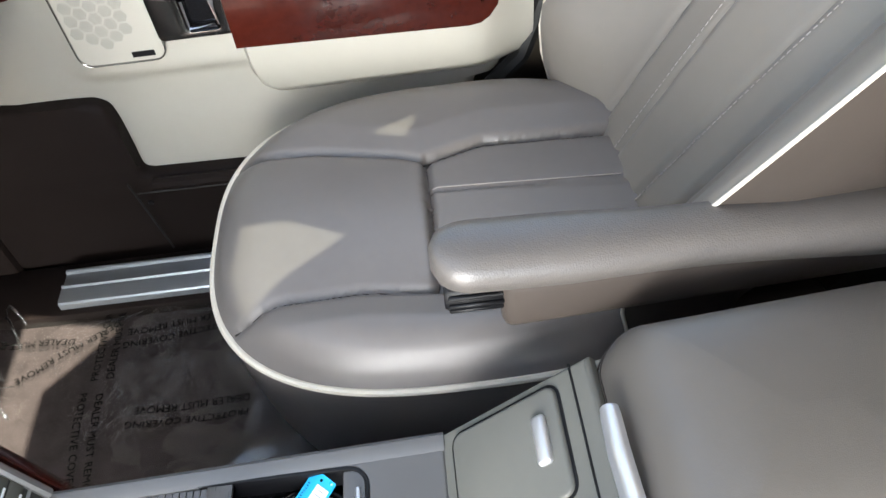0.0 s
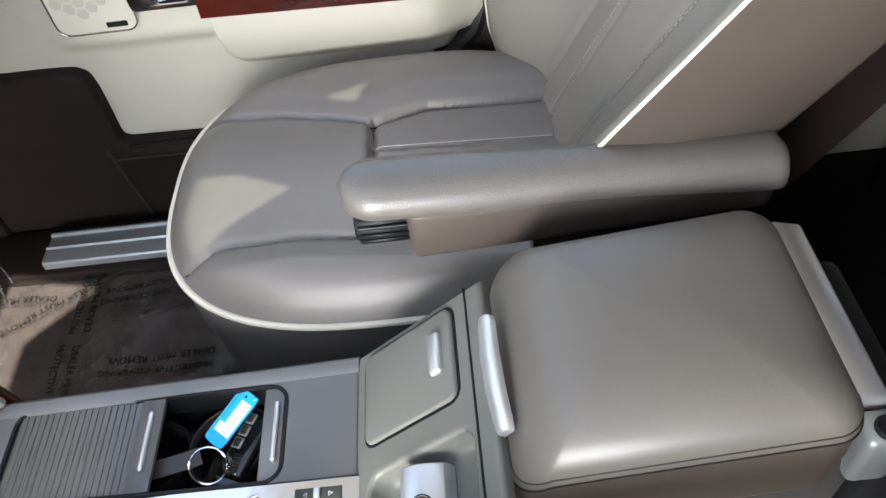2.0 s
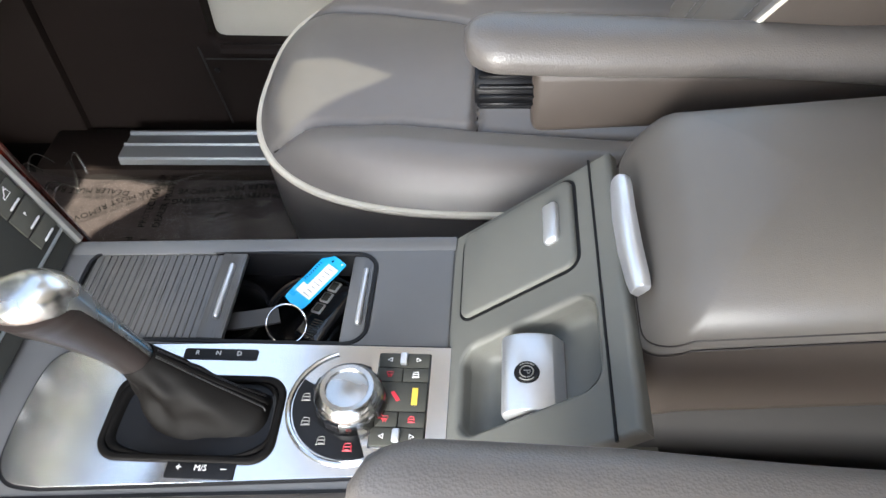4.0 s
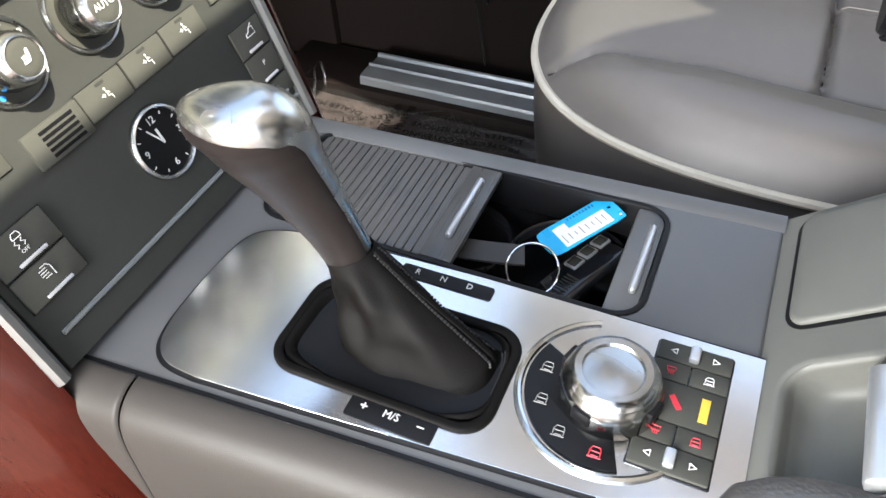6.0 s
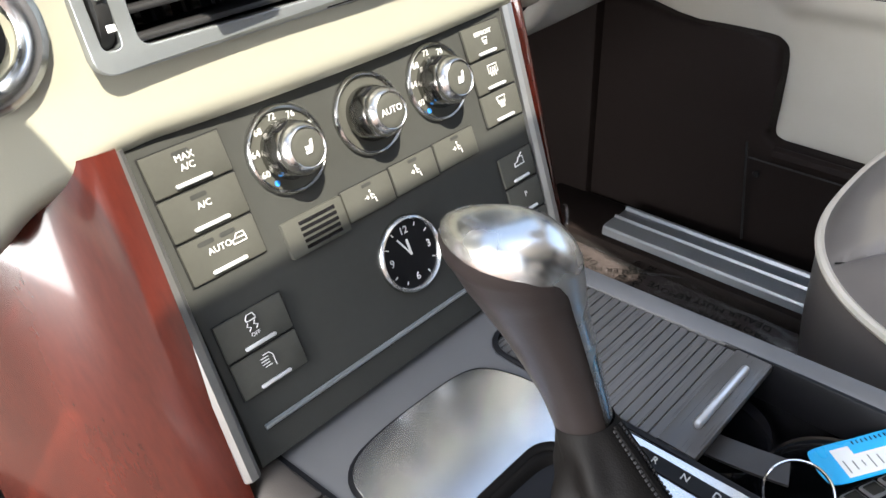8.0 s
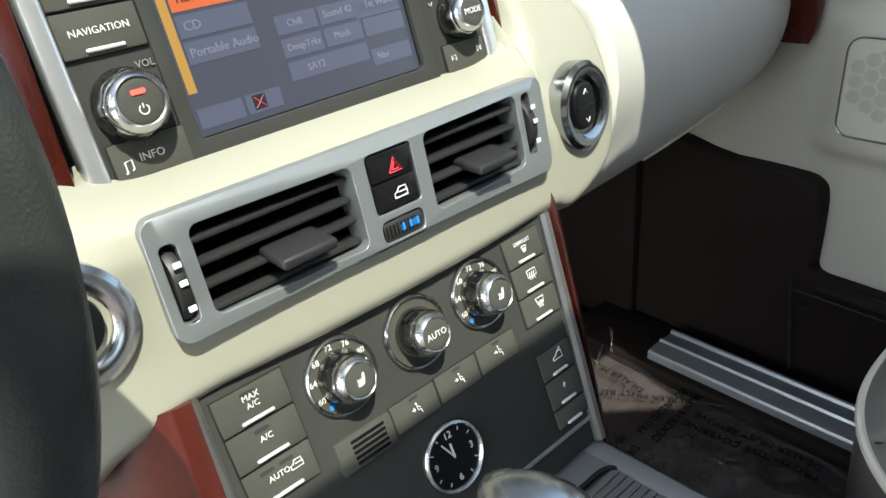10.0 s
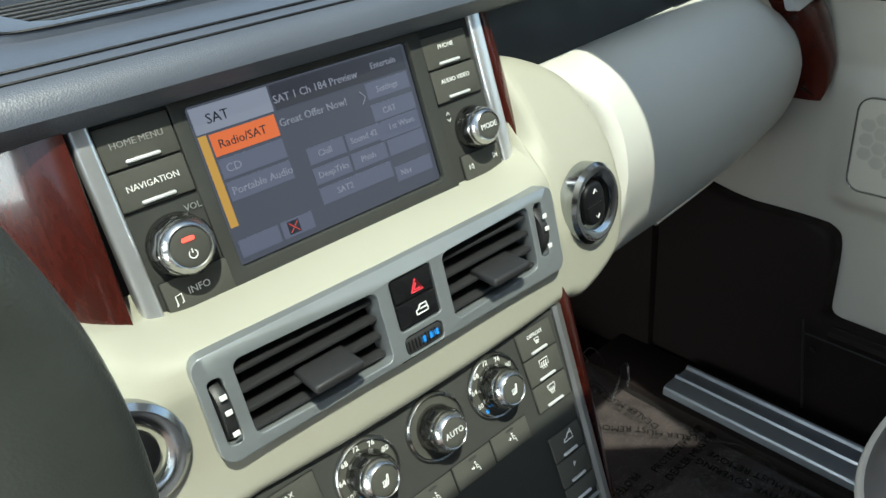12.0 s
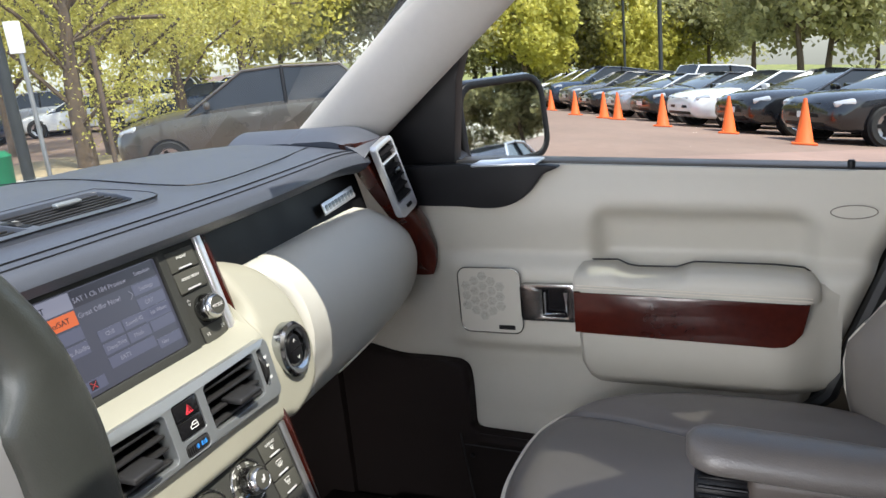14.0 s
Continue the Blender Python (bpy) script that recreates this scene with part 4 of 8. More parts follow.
    for i in range(-4, 5):
        for j in range(-4, 5):
            u, v = -0.012 + 1.5 * r * i, 0.008 + r * math.sqrt(3) * (j + 0.5 * (i % 2))
            if (u + 0.012) ** 2 + (v - 0.008) ** 2 < 0.041 ** 2:
                for p in range(-3, 4):
                    for q in range(-3, 4):
                        hu, hv = 0.0026 * (p + 0.5 * (q % 2)), 0.00226 * q
                        if max(abs(hv), abs(hu) * 0.866 + abs(hv) * 0.5) < 0.0077:
                            hexes.append(plate([(0.0008 * math.cos(z), 0.0008 * math.sin(z)) for z in np.linspace(0, 2 * math.pi, 7)[:-1]], (), 0.0003, at(S, u + hu, v + hv, 0.0013)))
    part("perforation", join(*hexes), mat("grille_holes", (0.17, 0.16, 0.145), 0.7, 0, 0.1, 20), gr, "fine honeycomb perforation")
    part("speaker_badge", plate(rrect(0.030, 0.008, 0.001), (), 0.001, at(S, 0.028, -0.049, 0.002)), BLACKPL, d, "small black badge")
    # dark brown pocket moulding
    out = smooth_loop([(0.27, 0.50), (0.27, 0.852), (0.10, 0.8565), (0.01, 0.8555), (-0.018, 0.849), (-0.029, 0.825), (-0.031, 0.745), (-0.035, 0.722), (-0.049, 0.716)], 5, False) + [(-0.66, 0.700), (-0.62, 0.545)]
    M = frame_of((0.6925, 0, -0.006), (0, -1, 0), (0.02, 0, 1))
    part("door_pocket", plate([(-y, z) for y, z in out][::-1], (), 0.05, M, 0.014, 4), BROWNPL, d, "dark brown moulded door pocket")
    part("pocket_lip", tube([(0.693, y, 0.706 + 0.02 * y) for y in np.linspace(-0.05, -0.62, 12)], 0.010, 8), BROWNPL, d)
    part("pocket_seam", tube([(0.692, -0.012, 0.712), (0.692, -0.018, 0.66), (0.692, -0.030, 0.56)], 0.0016, 5), RUBBER, d)
    part("pocket_seam", tube([(0.692, -0.018, 0.690), (0.692, -0.2, 0.687), (0.692, -0.5, 0.678)], 0.0012, 5), RUBBER, d)
    part("screw", lathe([(0, 0.002), (0.004, 0.002), (0.005, 0), (0.0, 0)], 12, frame_of((0.6925, -0.032, 0.668), (0, -1, 0), (0, 0, 1))), BLACKPL, d, "black cross-head screw")
    # mirror sail and trim at the window's front corner
    sl = smooth_loop([(0.10, 1.215), (-0.204, 1.213), (-0.196, 1.196), (-0.160, 1.158), (-0.115, 1.143), (-0.05, 1.146), (0.10, 1.158)], 5)
    N = frame_of((0.684, 0, 0), (0, -1, 0), (0.02, 0, 1))
    part("sail_trim", plate([(-y, z) for y, z in sl], (), 0.02, N, 0.004, 3), BLACKPL, d, "black trim panel below the mirror")
    part("sail_pad", block(0.706, 0.765, -0.190, -0.075, 1.2135, 1.2185, 0.002), SILVER, d, "grey inlay on the sill")
    part("lock_button", lathe([(0, 0.012), (0.004, 0.012), (0.0055, 0.009), (0.005, 0), (0, 0)], 12, Matrix.Translation((0.742, -0.648, 1.1885))), BLACKPL, d, "black lock button")
    part("airbag_emblem", tube([(0.7195, -0.652 + 0.030 * math.cos(a), 1.128 + 0.010 * math.sin(a)) for a in np.linspace(0, 2 * math.pi, 28)[:-1]], 0.0007, 5, True), TAUPE_BACK, d, "small oval embossed mark")
    # window frame: front corner and glass
    tri = [(0.13, 1.215), (-0.030, 1.215), (-0.048, 1.36), (-0.14, 1.62), (-0.10, 1.68), (0.02, 1.53), (0.13, 1.40)]
    part("window_corner", plate([(-y, z) for y, z in tri], (), 0.03, frame_of((0.745, 0, 0), (0, -1, 0), (0, 0, 1)), 0.004), BLACKPL, d, "black window corner")
    wg = part("window_glass", sheet(lambda u, v: (0.768 - 0.13 * v ** 1.4, -0.06 - 0.78 * u, 1.21 + 0.50 * v), 6, 6), CLEAR, d, "clear side window")
    wg.visible_shadow = False
    part("window_frame", tube([(0.745, -0.835, 1.2), (0.70, -0.86, 1.45), (0.64, -0.87, 1.70)], 0.022, 8), RUBBER, d, "black rear window frame")
    part("door_seal", tube([(0.728, rear(z) - 0.016, z) for z in np.linspace(0.6, 1.215, 14)], 0.013, 8), RUBBER, d, "black rubber door seal")
    return d


def door_mirror():
    m = thing("door_mirror", (0.86, 0.0, 1.2), "black door mirror with rounded housing", "mirror")
    G = frame_of((0.930, -0.066, 1.264), (1, -0.45, 0), (0, 0.10, 1))
    rings = []
    for k, (s, w) in enumerate(((1.0, 0.0), (1.05, -0.012), (1.06, -0.035), (0.98, -0.075), (0.75, -0.11), (0.3, -0.125))):
        rings.append([tuple(at(G, x * s, y * s, w).translation) for x, y in rrect(0.250, 0.170, 0.045, 6)])
    part("housing", loft(rings), GLOSSBLACK, m, "gloss black mirror housing")
    part("bezel", plate(rrect(0.250, 0.170, 0.045), [rrect(0.216, 0.142, 0.034)], 0.02, at(G, 0, 0, 0.006), 0.005, 3), BLACKPL, m)
    part("mirror_glass", plate(rrect(0.218, 0.144, 0.034), (), 0.003, at(G, 0, 0, 0.003)), MIRROR, m, "silvered mirror glass")
    part("mirror_foot", tube([(0.76, -0.01, 1.20), (0.82, 0.0, 1.205), (0.88, 0.0, 1.225)], 0.032, 10), BLACKPL, m, "black mirror foot")
    return m


# ---- centre stack ----
def button(parent, m, u0, u1, v0, v1, text="", size=0.0052, bar=True, name="button", up=0.002, dim=False, tv=0.0, material=None):
    """A flush push button with its legend and a silver bar at its foot."""
    w, h = u1 - u0, v1 - v0
    part("button_gap", plate([(-w / 2, -h / 2), (w / 2, -h / 2), (w / 2, h / 2), (-w / 2, h / 2)], (), 0.0003, at(m, (u0 + u1) / 2, (v0 + v1) / 2, up - 0.0014)), VENTHOLE, parent)
    b = part(name, plate(rrect(w - 0.0012, h - 0.0012, 0.0009, 2), (), 0.004, at(m, (u0 + u1) / 2, (v0 + v1) / 2, up), 0.0007, 2), material or BUTTON, parent)
    if bar:
        part("bar", box((0.46 * w, 0.0021, 0.0024), at(m, (u0 + u1) / 2, v0 + 0.14 * h, up + 0.0005), 0.0010, 2), BARMETAL, b, "bright silver bar")
    if text:
        rows = text.split("\n")
        for i, r in enumerate(rows):
            part("legend", letters(r, size, at(m, (u0 + u1) / 2, (v0 + v1) / 2 + tv + (0.12 * h if bar else 0) + (len(rows) / 2 - 0.5 - i) * size * 1.0, up + 0.0002)), DIMPRINT if dim else WHITEPRINT, b, "", 0)
    return b


def knob(parent, m, u, v, r, h, face="", name="rotary_knob", red=False):
    """A turned knob: eight-sided dark chrome skirt with gloss windows, bright ring and a soft black face."""
    rings = []
    for q, w, lobe in ((1.04, 0.0, 0.0), (1.06, 0.14, 0.0), (1.02, 0.24, 0.015), (0.99, 0.34, 0.022), (0.96, 0.60, 0.022), (0.92, 0.68, 0.010), (0.88, 0.72, 0.0)):
        rings.append([tuple(at(m, u + r * q * (1 + lobe * math.cos(8 * a)) * math.cos(a), v + r * q * (1 + lobe * math.cos(8 * a)) * math.sin(a), h * w).translation) for a in np.linspace(0, 2 * math.pi, 65)[:-1]])
    k = part(name, loft(rings), DARKCHROME, parent, "dark chrome rotary knob")
    for i in range(4):
        a = i * math.pi / 2 + math.pi / 8
        part("grip", box((r * 0.06, r * 0.50, h * 0.32), at(m, u, v, h * 0.46) @ pose(0, 0, 0, 0, 0, math.degrees(a)) @ Matrix.Translation((r * 0.955, 0, 0)), 0.0010, 2), GLOSSBLACK, k)
    part("chrome_ring", lathe([(r * 0.90, h * 0.66), (r * 0.915, h * 0.72), (r * 0.86, h * 0.84), (r * 0.74, h * 0.97), (r * 0.69, h), (r * 0.65, h * 0.985), (r * 0.63, h * 0.95)], 48, at(m, u, v)), RIMGREY, k, "satin chrome ring")
    part("knob_face", lathe([(0, h * 0.985), (r * 0.40, h * 0.985), (r * 0.57, h * 0.975), (r * 0.64, h * 0.945)], 40, at(m, u, v)), BUTTON, k, "soft black knob face")
    if red:
        part("lamp", plate(rrect(r * 0.42, r * 0.14, r * 0.06), (), 0.0004, at(m, u, v + r * 0.26, h * 0.985 + 0.0007)), glow("red_lamp", (1.0, 0.08, 0.05), 1.5), k, "lit red lamp")
    if face:
        part("legend", letters(face, r * 0.36, at(m, u, v, h * 0.985 + 0.0004)), WHITEPRINT, k, "", 0)
    return k


def symbol(parent, m, kind, size, w=0.0003, material=None):
    """Small line symbols made of bars."""
    s = size
    lines = {
        "power": [[(math.cos(a) * 0.42, math.sin(a) * 0.42) for a in np.linspace(radians(125), radians(415), 14)], [(0, 0.12), (0, 0.55)]],
        "note": [[(-0.2, -0.35), (-0.2, 0.45), (0.35, 0.55), (0.35, -0.2)], [(-0.35, -0.4), (-0.2, -0.35)], [(0.2, -0.25), (0.35, -0.2)]],
        "triangle": [[(-0.5, -0.4), (0.5, -0.4), (0, 0.5), (-0.5, -0.4)], [(-0.25, -0.25), (0.25, -0.25), (0, 0.2), (-0.25, -0.25)]],
        "car": [[(-0.5, -0.25), (-0.5, 0.05), (-0.3, 0.1), (-0.1, 0.38), (0.42, 0.38), (0.5, 0.0), (0.5, -0.25), (-0.5, -0.25)], [(-0.15, 0.08), (0.45, 0.08)]],
        "up": [[(-0.4, -0.2), (0, 0.3), (0.4, -0.2)]], "down": [[(-0.4, 0.2), (0, -0.3), (0.4, 0.2)]],
        "seat": [[(0.42, 0.55), (0.30, -0.05), (0.12, -0.42), (-0.42, -0.42), (-0.42, -0.30), (0.05, -0.25), (0.28, 0.50), (0.42, 0.55)], [(-0.35, -0.15), (-0.28, 0.0), (-0.35, 0.15)], [(-0.15, -0.15), (-0.08, 0.0), (-0.15, 0.15)], [(0.05, -0.15), (0.10, 0.0), (0.05, 0.15)]],
        "person": [[(0.10, 0.52), (0.18, 0.60), (0.10, 0.68), (0.02, 0.60), (0.10, 0.52)], [(0.10, 0.40), (0.14, -0.10), (0.48, -0.12), (0.55, -0.55)], [(0.18, 0.30), (0.45, 0.10)], [(-0.55, 0.12), (-0.15, 0.12)], [(-0.32, 0.28), (-0.15, 0.12), (-0.32, -0.04)]],
        "skid": [[(-0.3, 0.25), (-0.3, 0.45), (-0.15, 0.65), (0.25, 0.65), (0.35, 0.45), (0.35, 0.25), (-0.3, 0.25)], [(-0.25, 0.15), (-0.40, -0.05), (-0.15, -0.2), (-0.35, -0.4)], [(0.25, 0.15), (0.10, -0.05), (0.35, -0.2), (0.15, -0.4)]],
        "steam": [[(-0.2, 0.5), (0.25, 0.5), (0.45, 0.25), (0.45, -0.5)], [(-0.45, 0.3), (0.1, 0.3)], [(-0.45, 0.1), (0.1, 0.1)], [(-0.45, -0.1), (0.1, -0.1)], [(-0.3, -0.3), (0.2, -0.3)]],
        "rear": [[(-0.5, 0.35), (0.5, 0.35), (0.5, -0.25), (-0.5, -0.25), (-0.5, 0.35)], [(-0.25, -0.5), (-0.30, -0.1), (-0.2, 0.15)], [(0, -0.5), (-0.05, -0.1), (0.05, 0.15)], [(0.25, -0.5), (0.20, -0.1), (0.3, 0.15)]],
        "hatch": [[(-0.55, -0.25), (-0.5, 0.0), (-0.2, 0.05), (0.05, 0.35), (0.5, 0.35), (0.55, -0.25), (-0.55, -0.25)], [(0.1, 0.35), (0.5, 0.62)]],
        "heat": [[(-0.45, 0.4), (0.45, 0.4), (0.35, -0.1), (-0.35, -0.1), (-0.45, 0.4)], [(-0.2, -0.45), (-0.2, 0.1)], [(0, -0.45), (0, 0.1)], [(0.2, -0.45), (0.2, 0.1)]],
        "prev": [[(0.4, 0.4), (-0.25, 0), (0.4, -0.4), (0.4, 0.4)], [(-0.4, 0.4), (-0.4, -0.4)]], "next": [[(-0.4, 0.4), (0.25, 0), (-0.4, -0.4), (-0.4, 0.4)], [(0.4, 0.4), (0.4, -0.4)]],
        "left": [[(0.3, 0.35), (-0.35, 0), (0.3, -0.35), (0.3, 0.35)]], "right": [[(-0.3, 0.35), (0.35, 0), (-0.3, -0.35), (-0.3, 0.35)]],
        "terrain": [[(-0.4, -0.35), (-0.4, 0.1), (-0.25, 0.4), (0.3, 0.4), (0.4, 0.1), (0.4, -0.35)], [(-0.4, 0.0), (0.4, 0.0)], [(-0.25, -0.35), (0.25, -0.35)], [(-0.5, -0.5), (0.5, -0.45)]],
        "chev": [[(-0.2, 0.5), (0.2, 0.0), (-0.2, -0.5)]],
    }[kind]
    bms = []
    for ln in lines:
        bms.append(tube([tuple(m @ Vector((x * s, y * s, 0.0002))) for x, y in ln], w, 4))
    return part("symbol", join(*bms), material or WHITEPRINT, parent, "", 0)


def infotainment():
    d = thing("infotainment_unit", (0, 0.03, 1.13), "infotainment screen showing satellite radio menu beside black keys", "car screen")
    bez = plate(rrect(0.2780, 0.128, 0.004, 3, 0.002, 0.043), [rrect(0.158, 0.0965, 0.004, 3, 0.0, 0.0445)], 0.02, at(SCR, 0, 0, 0.0015), 0.001)
    even(part("panel", bez, FACIA, d, "soft black screen surround"))
    rim = plate(rrect(0.176, 0.119, 0.005, 3, 0.001, 0.0425), [rrect(0.157, 0.0955, 0.003, 3, 0, 0.0445)], 0.004, at(SCR, 0, 0, 0.004), 0.0025, 3)
    part("screen_frame", rim, FACIA, d, "bevelled screen frame")
    for u in (-0.1345, 0.1395):
        part("trim_strip", plate(rrect(0.011, 0.124, 0.002, 2), (), 0.008, at(SCR, u, 0.043, 0.006) @ pose(0, 0, 0, 0, 0, 0), 0.0035, 3), SILVER, d, "satin silver trim strip")
    # display with its page
    scr = part("display", plate(rrect(0.156, 0.0945, 0.002, 2, 0, 0.0445), (), 0.002, at(SCR, 0, 0, -0.001)), glow("display_glass", (0.10, 0.105, 0.14), 0.31), d, "lit touch display")
    flat = lambda u0, u1, v0, v1, ma, nm="tile", w=0.0: part(nm, plate([(u0, v0), (u1, v0), (u1, v1), (u0, v1)], (), 0.0003, at(SCR, 0, 0, -0.0005 + w)), ma, scr, "", 0)
    pale, slate, orange, dark = glow("display_pale", (0.36, 0.37, 0.46), 0.31), glow("display_slate", (0.17, 0.18, 0.26), 0.30), glow("display_orange", (1.0, 0.20, 0.05), 0.34), glow("display_dark", (0.045, 0.045, 0.06), 0.34)
    ink, gold = glow("display_ink", (0.02, 0.02, 0.03), 0.34), glow("display_gold", (0.62, 0.33, 0.06), 0.41)
    dim = glow("display_dim", (0.33, 0.33, 0.40), 0.33)
    white = glow("display_white", (0.80, 0.80, 0.86), 0.41)
    flat(-0.0755, -0.026, 0.0755, 0.0905, pale)
    flat(-0.0245, 0.0755, 0.0755, 0.0905, dark)
    flat(-0.0755, -0.0705, 0.020, 0.0745, gold)
    flat(-0.069, -0.027, 0.061, 0.0740, orange)
    flat(-0.069, -0.027, 0.0475, 0.0590, slate)
    flat(-0.069, -0.027, 0.034, 0.0455, slate)
    for v in (0.0755, 0.061, 0.048):
        flat(0.040, 0.0745, v - 0.012, v - 0.001 if v < 0.07 else v - 0.0015, slate)
    for i, (u0, u1) in enumerate(((-0.014, 0.013), (0.015, 0.042), (0.044, 0.0745))):
        flat(u0, u1, 0.0375, 0.0480, slate)
        flat(u0, u1, 0.0245, 0.0350, slate)
    flat(-0.014, 0.042, 0.0115, 0.0220, slate)
    flat(0.044, 0.0745, 0.0065, 0.0165, slate)
    flat(-0.0745, -0.048, 0.001, 0.0115, slate)
    flat(-0.046, -0.024, 0.001, 0.0115, slate)
    lt = lambda s, u, v, z, ma: part("screen_text", letters(s, z, at(SCR, u, v, -0.0001)), ma, scr, "", 0)
    lt("SAT", -0.0605, 0.0825, 0.0082, ink)
    lt("SAT 1 Ch 184 Preview", 0.006, 0.0815, 0.0066, dim)
    lt("Entertain", 0.058, 0.0835, 0.0056, dim)
    lt("Radio/SAT", -0.050, 0.0672, 0.0072, ink)
    lt("CD", -0.061, 0.053, 0.0070, dim)
    lt("Portable Audio", -0.047, 0.0395, 0.0066, dim)
    lt("Great Offer Now!", -0.001, 0.0675, 0.0066, dim)
    for s, u, v in (("Settings", 0.056, 0.0685), ("CAT", 0.053, 0.0542), ("1st Wave", 0.059, 0.0428), ("Sound 42", 0.028, 0.0428), ("Chill", -0.002, 0.0428), ("DeepTrks", 0.0, 0.0297), ("Phish", 0.027, 0.0297), ("SAT2", 0.004, 0.0167), ("Nav", 0.052, 0.0115)):
        lt(s, u, v, 0.0056, dim)
    symbol(scr, at(SCR, 0.036, 0.0665, 0), "chev", 0.008, 0.0003, dim)
    flat(-0.042, -0.034, 0.0025, 0.0105, ink, "tile", 0.0002)
    part("screen_text", join(tube([tuple(at(SCR, -0.041, 0.0035, 0).translation), tuple(at(SCR, -0.035, 0.0095, 0).translation)], 0.0003, 4), tube([tuple(at(SCR, -0.041, 0.0095, 0).translation), tuple(at(SCR, -0.035, 0.0035, 0).translation)], 0.0003, 4)), glow("display_red", (0.8, 0.05, 0.04), 0.34), scr, "", 0)
    # left keys
    button(d, SCR, -0.1292, -0.0873, 0.0710, 0.0948, "HOME MENU", 0.0050, dim=True, up=0.004, tv=-0.002)
    button(d, SCR, -0.1292, -0.0873, 0.0485, 0.0708, "NAVIGATION", 0.0048, up=0.004, tv=-0.002)
    part("legend", letters("VOL", 0.0052, at(SCR, -0.0925, 0.0405, 0.0025)), DIMPRINT, d, "", 0)
    k = knob(d, at(SCR, 0, 0, 0.002), -0.1075, 0.0235, 0.0172, 0.020, red=True)
    symbol(k, at(SCR, -0.1075, 0.0195, 0.0220), "power", 0.0055, 0.00035)
    b = button(d, SCR, -0.1265, -0.085, -0.0125, 0.0075, "INFO", 0.0058, False, up=0.004)
    symbol(b, at(SCR, -0.119, -0.0055, 0.0043), "note", 0.0065, 0.0004)
    # right keys
    button(d, SCR, 0.0885, 0.1290, 0.0685, 0.0912, "PHONE", 0.0042, up=0.004)
    button(d, SCR, 0.0893, 0.1310, 0.0452, 0.0683, "AUDIO VIDEO", 0.0041, up=0.004)
    symbol(d, at(SCR, 0.0965, 0.0375, 0.0025), "up", 0.004)
    symbol(d, at(SCR, 0.0965, 0.0335, 0.0025), "down", 0.004)
    knob(d, at(SCR, 0, 0, 0.002), 0.1145, 0.0230, 0.0145, 0.019, "MODE")
    b = button(d, SCR, 0.0965, 0.1335, -0.0125, 0.0065, "", 0.005, False, up=0.004)
    symbol(b, at(SCR, 0.1035, -0.003, 0.0043), "prev", 0.0045)
    symbol(b, at(SCR, 0.127, -0.0015, 0.0043), "next", 0.0045)
    return d


